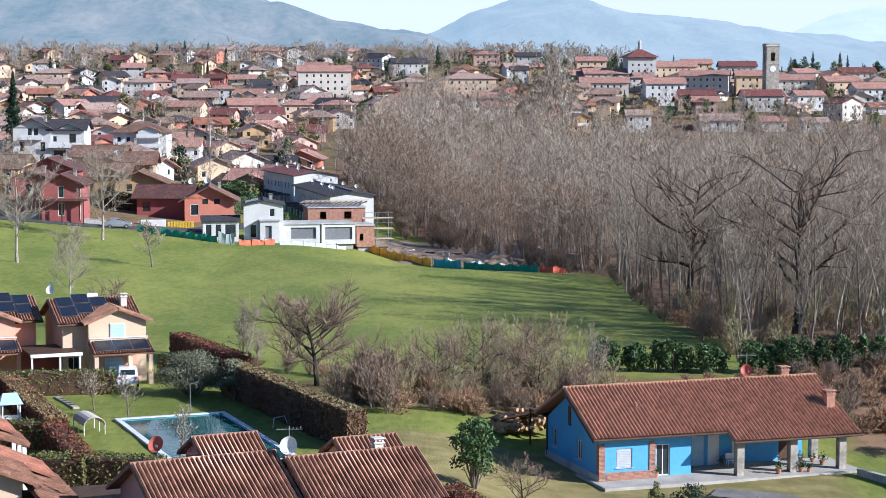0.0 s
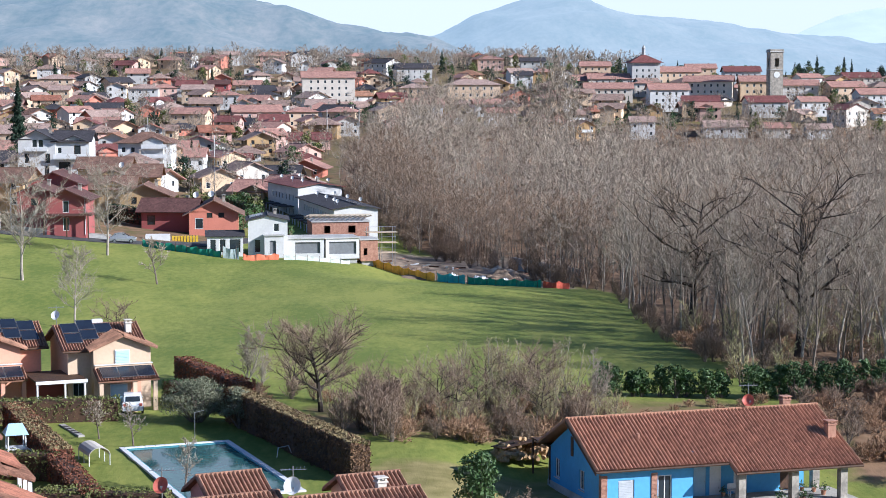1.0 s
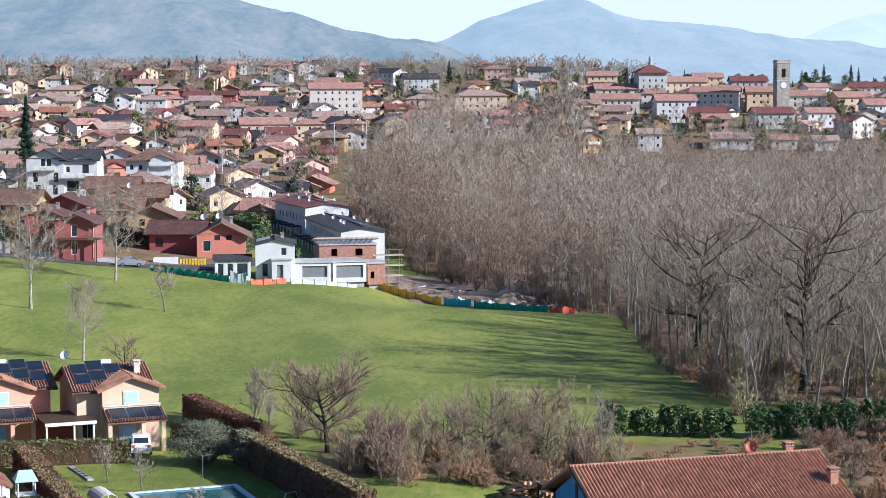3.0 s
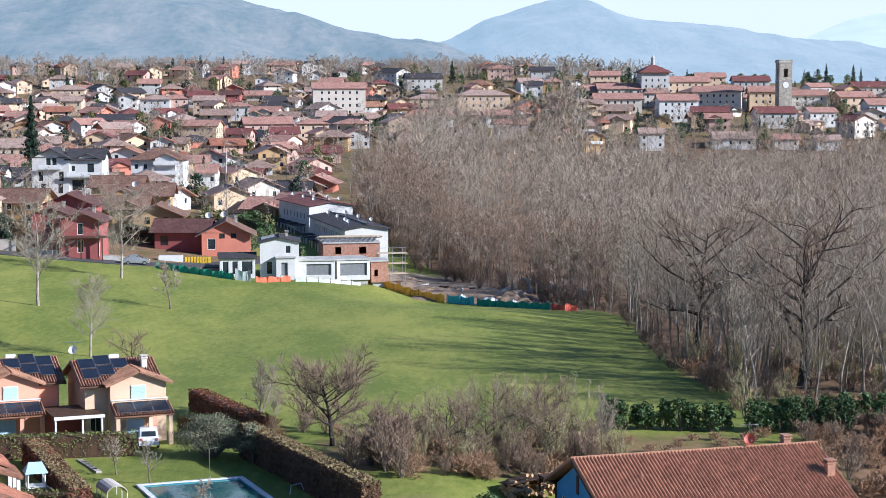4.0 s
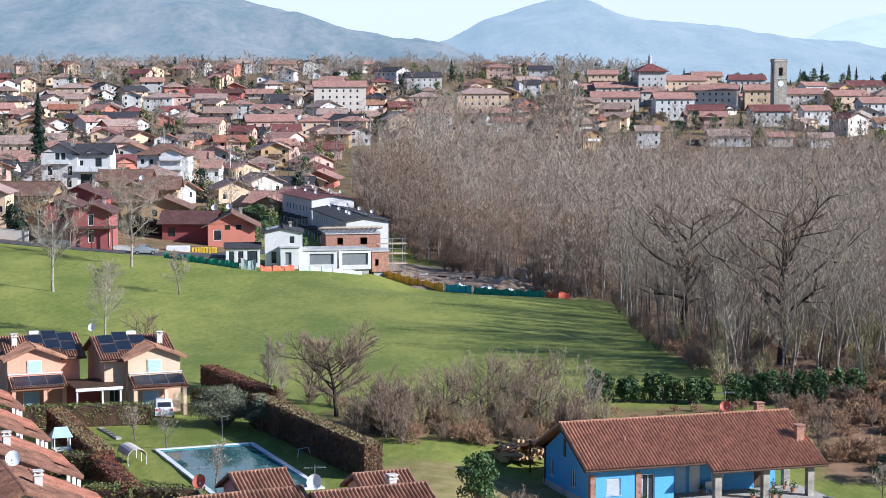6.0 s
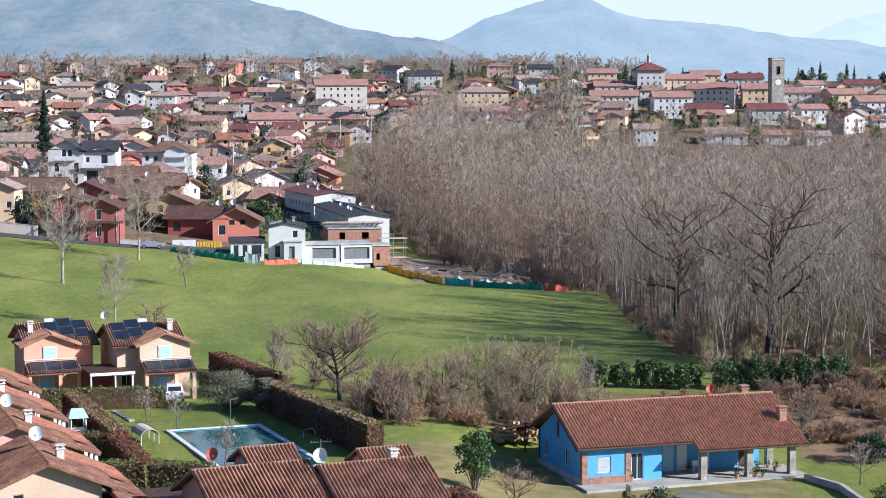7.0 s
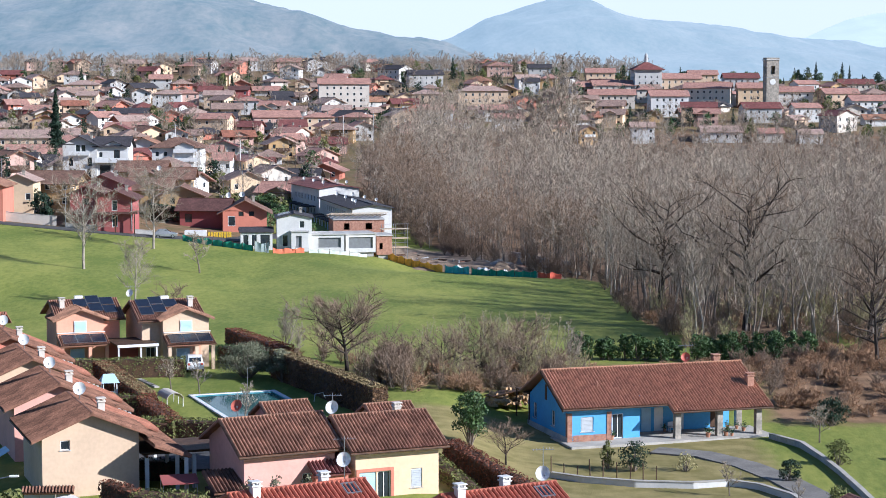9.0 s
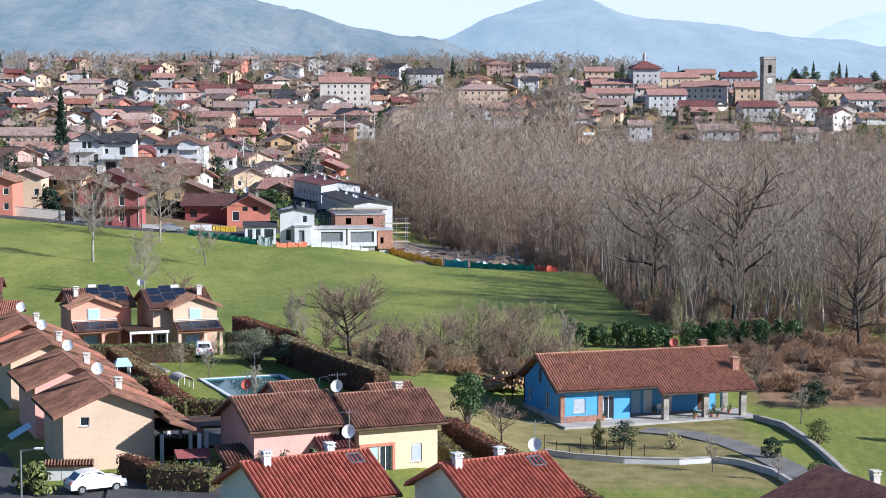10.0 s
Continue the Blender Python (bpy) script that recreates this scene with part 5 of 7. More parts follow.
# Garden walls, drive and lawn of the blue house.
def wall_run(name, pts, thick, height, material, label, drop=0.8):
    """A wall through points in plan, with a coping."""
    top = thing(name, pose(0, 0, 0), label, "wall", kind="")
    s, c = Shape(), Shape()
    for (x0, y0), (x1, y1) in zip(pts, pts[1:]):
        a = Vector((x0, y0, ground(x0, y0)))
        b = Vector((x1, y1, ground(x1, y1)))
        d = Vector((b.x - a.x, b.y - a.y, 0))
        n = Vector((-d.y, d.x, 0)).normalized() * thick / 2
        e = d.normalized() * thick * 0.2
        a, b = a - e, b + e
        for sh_, half, z0, z1 in ((s, n, -drop, height), (c, n * 1.35, height + 0.003, height + 0.07)):
            vs = [a - half + Vector((0, 0, z0)), b - half + Vector((0, 0, z0)), b + half + Vector((0, 0, z0)), a + half + Vector((0, 0, z0)),
                  a - half + Vector((0, 0, z1)), b - half + Vector((0, 0, z1)), b + half + Vector((0, 0, z1)), a + half + Vector((0, 0, z1))]
            sh_.add(vs, [(3, 2, 1, 0), (4, 5, 6, 7), (0, 1, 5, 4), (1, 2, 6, 5), (2, 3, 7, 6), (3, 0, 4, 7)])
    part("masonry", s, material, top)
    part("coping", c, M["paving"], top)
    return top


wall_run("garden_wall", ((28.9, 131.4), (29.9, 129.6), (31.0, 127.6), (31.6, 122.0), (32.0, 116.0), (32.2, 110.0), (32.4, 100.0)), 0.3, 0.45, M["concrete"], "low grey concrete garden wall")
wall_run("garden_wall", ((8.5, 114.5), (11.0, 112.7), (15.0, 111.3), (19.5, 110.8), (22.5, 111.6), (24.6, 110.2), (26.6, 106.5), (27.6, 101.0)), 0.3, 0.45, M["white"], "low curved white retaining wall")


def strip(name, centre, width, material, label, lift=0.02, category="path"):
    """A path that lies on the ground along a line of points."""
    pts = []
    for (x0, y0), (x1, y1) in zip(centre, centre[1:]):
        n = max(1, int(math.hypot(x1 - x0, y1 - y0) / 1.0))
        pts += [(x0 + (x1 - x0) * k / n, y0 + (y1 - y0) * k / n) for k in range(n)]
    pts.append(centre[-1])
    s, vs = Shape(), []
    for k, (x, y) in enumerate(pts):
        x0, y0 = pts[max(0, k - 1)]
        x1, y1 = pts[min(len(pts) - 1, k + 1)]
        n = Vector((-(y1 - y0), x1 - x0, 0)).normalized() * width / 2
        for sgn in (1, -1):
            vs.append((x + sgn * n.x, y + sgn * n.y, ground(x + sgn * n.x, y + sgn * n.y) + lift + 0.1))
    lo = [(x, y, z - 0.5) for x, y, z in vs]
    m = len(vs)
    fs = [(2 * k + 1, 2 * k + 3, 2 * k + 2, 2 * k) for k in range(len(pts) - 1)]
    fs += [(2 * k, 2 * k + 2, m + 2 * k + 2, m + 2 * k) for k in range(len(pts) - 1)] + [(2 * k + 3, 2 * k + 1, m + 2 * k + 1, m + 2 * k + 3) for k in range(len(pts) - 1)]
    ob = new(name, s.add(vs + lo, fs).mesh(name, material))
    return tagged(ob, label, category, kind="structure")


strip("path", ((18.0, 125.8), (22.0, 124.0), (25.0, 119.5), (27.2, 113.5), (28.8, 107.0), (29.8, 98.0)), 2.6, M["drive"], "grey drive curving down from the porch", 0.02, "drive")
for k in range(9):
    r = random.Random(40 + k)
    pk = part("fence_post", Shape().tube((0, 0, -0.3), (r.uniform(-0.12, 0.12), 0.0, r.uniform(1.0, 1.9)), 0.05, 0.045, 7), M["wood"], None)
    pk.matrix_world = pose(8.5 + 1.05 * k, 114.8 - 0.15 * k + r.uniform(-0.4, 0.4), ground(8.5 + k, 114.6))
    tagged(pk, "weathered wooden garden stake", "stake", "garden stakes")

# Log pile behind the blue house.
logs = thing("log_pile", pose(6.3, 143.5, 12.6, 0, 0, 20), "heap of sawn logs under a dark sheet", "log pile")
lr_ = random.Random(3)
lme = Shape().tube((-0.35, 0, 0), (0.35, 0, 0), 0.16, 0.15, 8).mesh("log", mat("cut_wood", (0.50, 0.33, 0.17), (0.3, 0.2, 0.1), 0.3, 0.8))
part("sheet", Shape().add([(-2.4, -0.6, 1.0), (0.2, -1.0, 1.5), (2.3, -0.4, 1.1), (2.5, 1.5, 0.7), (0.1, 1.8, 1.3), (-2.5, 1.6, 0.8), (-2.4, -0.6, 0.95), (0.2, -1.0, 1.45), (2.3, -0.4, 1.05), (2.5, 1.5, 0.65), (0.1, 1.8, 1.25), (-2.5, 1.6, 0.75)], [(0, 1, 4, 5), (1, 2, 3, 4), (11, 10, 7, 6), (10, 9, 8, 7), (0, 6, 7, 1), (1, 7, 8, 2), (2, 8, 9, 3), (3, 9, 10, 4), (4, 10, 11, 5), (5, 11, 6, 0)]), M["wood"], logs, "dark weathered sheet")
for k in range(130):
    part("log", lme, None, logs, m=pose(lr_.uniform(-2.6, 2.2), lr_.uniform(-1.2, 1.4), 0.15 + abs(lr_.gauss(0, 0.55)), lr_.uniform(0, 360), lr_.gauss(0, 12), 90 + lr_.gauss(0, 35)))
shed = thing("lean_to", pose(8.2, 139.6, 12.2, 0, 0, 18), "dark open lean-to against the gable", "lean-to")
part("roof", Shape().box(-1.2, -1.5, 2.3, 0.9, 2.2, 2.42), M["wood"], shed)
for x, y in ((-1.1, -1.4), (-1.1, 2.1), (0.7, 2.1)):
    part("post", Shape().box(x - 0.06, y - 0.06, -0.4, x + 0.06, y + 0.06, 2.3), M["wood"], shed)


# Vehicles.
M["car_white"] = mat("white_car_paint", (0.78, 0.78, 0.78), (0.72, 0.72, 0.72), 2.0, 0.2, spec=0.6)
M["car_grey"] = mat("silver_car_paint", (0.42, 0.43, 0.44), None, 2.0, 0.25, metal=0.4, spec=0.6)
M["tyre"] = mat("tyre_rubber", (0.02, 0.02, 0.02), None, 1.0, 0.85)


def car(x, y, yaw, paint, label, z=None):
    top = thing("car", pose(x, y, ground(x, y) + 0.04 if z is None else z, 0, 0, yaw), label, "car")
    side = ((-2.1, 0.35), (-2.15, 0.75), (-2.0, 1.0), (-1.75, 1.08), (-1.35, 1.5), (-0.7, 1.62), (0.15, 1.6), (0.95, 1.1), (1.75, 0.95), (2.1, 0.72), (2.12, 0.35))
    glass_i = (3, 6)

    def loft(profile, half, name, material, parent, taper):
        vs, n = [], len(profile)
        for sgn in (-1, 1):
            vs += [(px_, sgn * (half - (taper if pz > 1.05 else 0.0) - 0.03 * (pz < 0.5)), pz) for px_, pz in profile]
        fs = [tuple(range(n)), tuple(range(2 * n - 1, n - 1, -1))]
        fs += [(k, n + k, n + (k + 1) % n, (k + 1) % n) for k in range(n)]
        return part(name, Shape().add(vs, fs), material, parent)

    loft(side, 0.86, "body", M[paint], top, 0.16)
    for sgn in (-1, 1):
        yy = sgn * 0.735
        part("side_window", Shape().add([(-1.45, yy, 1.13), (0.72, yy, 1.13), (0.1, yy * 0.985, 1.5), (-0.75, yy * 0.985, 1.52), (-1.25, yy, 1.42)], [(0, 1, 2, 3, 4) if sgn < 0 else (4, 3, 2, 1, 0)]), M["glass"], top)
    part("windscreen", Shape().add([(1.0, -0.62, 1.12), (1.0, 0.62, 1.12), (0.26, 0.6, 1.57), (0.26, -0.6, 1.57)], [(0, 1, 2, 3)]), M["glass"], top)
    part("rear_window", Shape().add([(-1.8, -0.6, 1.1), (-1.8, 0.6, 1.1), (-1.42, 0.58, 1.47), (-1.42, -0.58, 1.47)], [(3, 2, 1, 0)]), M["glass"], top)
    for xx in (-1.3, 1.3):
        for sgn in (-1, 1):
            wh_ = part("wheel", Shape().tube((xx, sgn * 0.7, 0.33), (xx, sgn * 0.89, 0.33), 0.33, None, 16), M["tyre"], top)
            part("rim", Shape().tube((xx, sgn * 0.885, 0.33), (xx, sgn * 0.9, 0.33), 0.2, None, 12), M["metal"], wh_)
    for sgn in (-1, 1):
        part("headlight", Shape().box(2.0, sgn * 0.55 - 0.15, 0.68, 2.13, sgn * 0.55 + 0.15, 0.82), M["paint"], top)
        part("tail_light", Shape().box(-2.15, sgn * 0.65 - 0.12, 0.75, -2.03, sgn * 0.65 + 0.12, 0.98), M["dish_red"], top)
    return top


car(-25.2, 91.2, 30, "car_white", "white compact car parked in the drive", ground(-23.0, 90.0) + 0.1)
car(-51.5, 303.5, 8, "car_grey", "silver car parked by the road")
car(-26.3, 158.6, 100, "car_white", "white car under the porch")
wl = thing("garage_wall", pose(-27.9, 94.8, 13.1, 0, 0, 5), "white panelled wall with tile coping", "wall")
for k in range(3):
    part("panel", Shape().box(-1.6 + 1.1 * k, -0.1, -0.3, -0.55 + 1.1 * k, 0.1, 1.3, bevel=0.02), M["white"], wl)
tc = Shape()
tiled_slope(tc, (-1.8, -0.4, 1.25), (1.9, -0.4, 1.25), (1.9, 0.15, 1.6), (-1.8, 0.15, 1.6), pitch=0.23)
part("tile_coping", tc, M["roof_old"], wl)


# ---- building site and houses beyond the meadow ----
def gable_house(x, y, yaw, length, width, eave, wall, roof, label, slope=0.4, z=None, holes=None, over=0.6, storeys=2, chimneys=((-0.2, 0.2),), kind="plain"):
    """A house whose gable looks at the meadow."""
    return house(x, y, yaw, length, width, eave, wall, roof, label, slope, over, storeys, z=z, right=holes, chimneys=chimneys, kind=kind)


ws = gable_house(-28.6, 304.6, -84, 8.6, 6.2, 5.2, "white", "roof_dark", "new white rendered house with low grey roof", 0.22, 14.4, [(4.0, 3.4, 4.9, 4.7), (1.0, 0.1, 2.0, 2.2)], 0.35)
v = Vector((0, 1, 0.22)).normalized()
for k in range(3):
    solar_panel(ws, Vector((-3.5 + 1.7 * k, -2.9, 5.2 + 0.22 * 0.2 + 0.17)), (1, 0, 0), v, 1.6, 2.2)
house(-35.0, 301.0, 8, 5.6, 4.6, 2.7, "white", "roof_dark", "white open porch wing with dark roof", 0.25, 0.3, 1, z=14.5, front=[(0.4, 0.1, 1.4, 2.3), (1.9, 0.1, 2.9, 2.3), (3.4, 0.1, 5.2, 2.3)], left=[(0.5, 0.1, 2.0, 2.3)], right=[], chimneys=())


def flat_block(x, y, yaw, w_, d_, h_, z, wall, label, holes, category="house"):
    top = thing("house_wing", pose(x, y, z, 0, 0, yaw), label, category)
    s = Shape()
    wall_face(s, (-w_ / 2, -d_ / 2, -0.7), (1, 0, 0), w_, h_ + 0.7, [(a, b + 0.7, c, e + 0.7) for a, b, c, e in holes], 0.3)
    wall_face(s, (w_ / 2, -d_ / 2, -0.7), (0, 1, 0), d_, h_ + 0.7, [], 0.3)
    wall_face(s, (w_ / 2, d_ / 2, -0.7), (-1, 0, 0), w_, h_ + 0.7, [], 0.3)
    wall_face(s, (-w_ / 2, d_ / 2, -0.7), (0, -1, 0), d_, h_ + 0.7, [], 0.3)
    part("wall", s, M[wall], top)
    part("floor_slab", Shape().box(-w_ / 2 + 0.3, -d_ / 2 + 0.35, -1.5, w_ / 2 - 0.3, d_ / 2 - 0.3, 0.02), M["concrete"], top)
    part("roof", Shape().box(-w_ / 2 - 0.15, -d_ / 2 - 0.2, h_ + 0.003, w_ / 2 + 0.15, d_ / 2 + 0.15, h_ + 0.18), M["concrete"], top)
    for a, b, c, e in holes:
        if e - b > 1.6:
            part("garage_door", Shape().box(-w_ / 2 + a, -d_ / 2 + 0.26, b, -w_ / 2 + c, -d_ / 2 + 0.32, e), M["slate_door"] if wall == "white" else M["wood"], top)
    return top


flat_block(-23.0, 305.0, 9, 6.2, 6.5, 2.4, 14.1, "white", "white flat-roofed garage wing under construction", [(1.6, 0.1, 5.6, 1.9)])
flat_block(-27.2, 300.0, 8, 3.0, 2.4, 2.9, 14.3, "white", "white flat-roofed entrance block", [(0.8, 0.1, 1.8, 2.2)])
flat_block(-17.4, 308.0, 14, 5.4, 6.5, 2.55, 13.8, "white", "unfinished white garage bay", [(0.5, 0.05, 4.9, 2.05)])
flat_block(-13.2, 310.0, 14, 2.8, 6.0, 2.7, 13.2, "brick", "bare brick wall of an unfinished house", [(0.5, 0.3, 1.1, 1.4)])
bs = flat_block(-18.2, 319.5, 10, 9.5, 8.0, 5.0, 13.2, "brick", "bare brick upper storey under construction", [(2.0, 3.2, 3.0, 4.4), (6.0, 3.2, 7.2, 4.4)])
for k in range(13):
    part("rafter", Shape().box(-5.2 + 0.85 * k, -5.0, 5.5, -5.05 + 0.85 * k, 5.0, 5.68, pose(0, 0, 0, -6, 0, 0)), mat("new_timber_%d" % k, (0.55, 0.45, 0.33), (0.4, 0.32, 0.22), 0.5, 0.8) if k == 0 else bpy.data.materials["new_timber_0"], bs)
for k in range(4):
    part("batten", Shape().box(-5.3, -4.6 + 2.6 * k, 5.72 + (0.6 - 0.27 * k), 5.3, -4.45 + 2.6 * k, 5.78 + (0.6 - 0.27 * k)), bpy.data.materials["new_timber_0"], bs)
sc = thing("scaffold", pose(-10.9, 314.5, 11.7, 0, 0, 14), "steel and plank scaffold beside the brick shell", "scaffold")
for x in (-2.2, 0, 2.2):
    for y in (-1.0, 1.0):
        part("pole", Shape().tube((x, y, -0.5), (x, y, 5.8), 0.05), M["metal"], sc)
for z in (1.5, 3.2, 4.9):
    part("plank", Shape().box(-2.6, -1.1, z, 2.6, 1.1, z + 0.1), bpy.data.materials["new_timber_0"], sc)
    part("rail", Shape().tube((-2.4, -1.05, z + 1.0), (2.4, -1.05, z + 1.0), 0.04), M["metal"], sc)


def net(name, pts, height, colour, label, seed, gap=2.4):
    """Plastic safety netting slung between stakes, sagging and creased."""
    top = thing(name, pose(0, 0, 0), label, "netting")
    rng = random.Random(seed)
    cols = []
    for (x0, y0), (x1, y1) in zip(pts, pts[1:]):
        n = max(2, int(math.hypot(x1 - x0, y1 - y0) / 0.4))
        cols += [(x0 + (x1 - x0) * k / n, y0 + (y1 - y0) * k / n) for k in range(n)]
    vs, fs = [], []
    for k, (x, y) in enumerate(cols):
        sag = 0.22 * abs(math.sin(k * 0.4 / gap * math.pi)) * height + rng.uniform(0, 0.08)
        g = ground(x, y)
        off = 0.12 * math.sin(k * 1.7 + seed) + rng.uniform(-0.05, 0.05)
        for t in (0.0, 0.5, 1.0):
            vs.append((x + off * (1 - abs(t - 0.5)), y + off * t, g - 0.05 + t * (height - sag)))
    m = len(vs)
    vs += [(x, y + 0.03, z) for x, y, z in vs]
    for k in range(len(cols) - 1):
        for j in (0, 1):
            a = 3 * k + j
            fs += [(a, a + 3, a + 4, a + 1), (m + a + 1, m + a + 4, m + a + 3, m + a)]
    key = "net_%s" % name
    part("net", Shape().add(vs, fs), mat(key, colour, tuple(c * 0.75 for c in colour), 0.8, 0.6), top)
    for k in range(0, len(cols), int(gap / 0.4)):
        x, y = cols[k]
        part("stake", Shape().tube((x, y - 0.05, ground(x, y) - 0.3), (x, y - 0.05, ground(x, y) + height + 0.1), 0.03, None, 5), M["wood"], top)


net("orange_netting", ((-15.0, 309.5), (-11.5, 307.5), (-8.5, 304.0), (-4.5, 299.5), (-1.6, 297.0)), 1.5, (0.92, 0.45, 0.05), "bright orange plastic safety netting", 1)
net("blue_netting", ((-1.6, 297.0), (3.2, 293.6)), 1.5, (0.10, 0.42, 0.48), "turquoise tarpaulin on stakes", 2)
net("green_netting", ((3.2, 293.6), (8.0, 288.5), (14.4, 282.6)), 1.3, (0.05, 0.30, 0.20), "dark green shade netting on stakes", 3)
net("red_netting", ((14.4, 282.6), (16.2, 281.4), (18.5, 282.8)), 1.2, (0.62, 0.12, 0.07), "red plastic safety netting", 4)
net("green_netting", ((-48.0, 301.0), (-42.0, 298.0), (-34.6, 294.6)), 1.3, (0.06, 0.32, 0.22), "green shade netting by the new house", 5)
net("white_sheeting", ((-34.6, 294.6), (-31.6, 294.2)), 2.0, (0.55, 0.62, 0.60), "pale translucent sheeting on a frame", 6)
net("red_netting", ((-31.4, 294.2), (-25.6, 296.2)), 1.1, (0.70, 0.20, 0.10), "red plastic safety netting before the new house", 7)
net("white_sheeting", ((-25.4, 296.3), (-20.0, 299.5), (-15.2, 303.5)), 0.8, (0.55, 0.60, 0.55), "pale sheeting along the site edge", 8)


def heap(name, x, y, w_, d_, h_, material, label, seed):
    vs, fs, nn = [], [], 22
    for j in range(nn):
        for i in range(nn):
            a, b = i / (nn - 1) * 2 - 1, j / (nn - 1) * 2 - 1
            q = max(0.0, 1 - a * a) * max(0.0, 1 - b * b)
            h = h_ * q ** 0.7 * (0.75 + 0.6 * noise.noise((a * 3 + seed, b * 3, seed))) + 0.12 * noise.noise((a * 11, b * 11, seed)) * q
            vs.append((a * w_ / 2, b * d_ / 2, h + ground(x + a * w_ / 2, y + b * d_ / 2) - ground(x, y) - 0.15))
    fs = [(j * nn + i, j * nn + i + 1, (j + 1) * nn + i + 1, (j + 1) * nn + i) for j in range(nn - 1) for i in range(nn - 1)]
    ob = new(name, mesh_of(name, vs, fs, material, smooth=True))
    ob.matrix_world = pose(x, y, ground(x, y))
    tagged(ob, label, name.replace("_", " "))


heap("earth_mound", 3.5, 303.0, 22, 10, 1.6, M["earth"], "long mound of dug brown earth", 1)
heap("earth_mound", -5.0, 309.5, 7, 5, 1.3, M["earth"], "heap of dug soil beside the brick shell", 3)
heap("rubble_heap", 7.5, 306.0, 9, 5, 1.8, M["stone"], "heap of broken stone and rubble", 4)
heap("earth_mound", 9.0, 299.5, 7, 5, 1.9, M["earth"], "heap of earth and stones", 2)
for k, (x, y, s) in enumerate(((1.0, 297.4, 1.2), (5.3, 294.6, 1.5), (9.0, 291.2, 1.2))):
    heap("sand_bag", x, y, 2.6 * s, 1.8 * s, 1.1 * s, M["paint"], "white bulk bag slumped on the ground", 10 + k)
wall_run("retaining_wall", ((11.0, 318.0), (16.0, 309.0), (20.5, 300.5), (22.0, 296.0)), 0.4, 1.9, M["concrete"], "grey precast concrete wall panels")
r = random.Random(77)
for k in range(46):
    x = r.uniform(-10, 13)
    y = 300 - 0.9 * x + r.uniform(0, 22)
    ob = part("timber_offcut", Shape().box(-r.uniform(0.4, 1.4), -0.12, 0, r.uniform(0.4, 1.4), 0.12, r.uniform(0.1, 0.35), bevel=0.01), r.choice((M["wood"], M["paint"], M["brick"], M["metal"])), None)
    ob.matrix_world = pose(x, y, ground(x, y) + 0.02, 0, r.uniform(-15, 15), r.uniform(0, 180))
    tagged(ob, "scattered building material on bare earth", "building material", "site clutter")

plum = gable_house(-60.9, 309.5, -88, 9.0, 6.3, 5.3, "red", "roof_umber", "dark red two-storey gabled house", 0.44, 17.5, [(2.6, 0.1, 3.6, 2.2), (2.6, 3.0, 3.6, 4.9)], 0.9)
part("balcony", Shape().box(4.503, -3.6, 2.52, 5.7, 4.2, 2.7).box(5.62, -3.6, 2.7, 5.7, 4.2, 2.95), M["roof_umber"], plum, "tiled balcony ledge")
for y_ in (-3.4, 0.2, 3.6):
    part("balcony_post", Shape().box(5.45, y_ - 0.1, -1.5, 5.65, y_ + 0.1, 2.52), M["wood"], plum)
part("downpipe", Shape().tube((4.56, 3.0, -0.5), (4.56, 3.0, 5.1), 0.05), M["paint"], plum)
gable_house(-67.6, 318.0, -88, 9.0, 6.0, 4.9, "red", "roof_umber", "dark red gabled house with plum roof", 0.42, 18.3, [(2.2, 2.8, 3.4, 4.0, "open")], 0.9)
gable_house(-67.0, 330.0, -88, 10.0, 8.6, 5.6, "red", "roof_umber", "dark red gabled house behind another", 0.42, 18.6, None, 1.0)
house(-79.6, 343.0, -6, 10.5, 9.0, 5.2, "ochre", "roof_walnut", "house with broad brown tile roof and overhanging eaves", 0.42, 1.1, 2, z=18.8)
gable_house(-40.6, 333.5, -84, 10.0, 8.4, 2.9, "salmon", "roof_walnut", "brick-red chalet with broad brown roof", 0.5, 16.0, [(3.0, 2.0, 4.0, 3.2, "open"), (5.0, 2.0, 6.0, 3.2, "open"), (1.0, 0.1, 2.4, 2.0)], 1.1)
house(-48.4, 336.0, -4, 9.0, 7.5, 2.9, "red", "roof_umber", "low red wing with plum-brown roof", 0.46, 0.9, 1, z=16.2, front=[(1.0, 0.3, 2.4, 2.0, "open")])
gable_house(-55.0, 350.0, -86, 9.5, 8.6, 4.0, "ochre", "roof_walnut", "ochre gabled house with broad brown roof", 0.42, 17.0, [(2.0, 2.3, 3.0, 3.6, "open"), (5.4, 2.3, 6.4, 3.6, "open")], 1.1)
house(-63.5, 356.0, 2, 10.5, 9.0, 4.4, "ochre", "roof_walnut", "ochre house with long brown tile roof", 0.42, 1.1, 2, z=17.6, cross=(2.0, 2.6, 0.3))
house(-63.0, 377.0, 4, 12.5, 9.0, 4.8, "ochre", "roof_walnut", "yellow-ochre house with brown tile roof", 0.42, 1.0, 2, z=18.4, cross=(-2.6, 2.6, 0.3))
house(-70.5, 396.0, 0, 10.0, 8.5, 5.0, "ochre", "roof_walnut", "ochre house behind with brown tile roof", 0.42, 1.0, 2, z=19.0)
gable_house(-50.5, 418.0, -70, 9.0, 8.0, 3.4, "yellow", "far_brown", "pale yellow gabled house with brown roof", 0.42, 17.6, None, 0.9)
gable_house(-46.5, 440.0, -60, 9.0, 8.0, 3.2, "beige", "far_brown", "low beige house with brown roof beside the lane", 0.42, 18.2, None, 0.9, 1)
dish(-63.6, 375.0, 24.4, 1.1, M["paint"], "white satellite dish on a roof", 0.7)
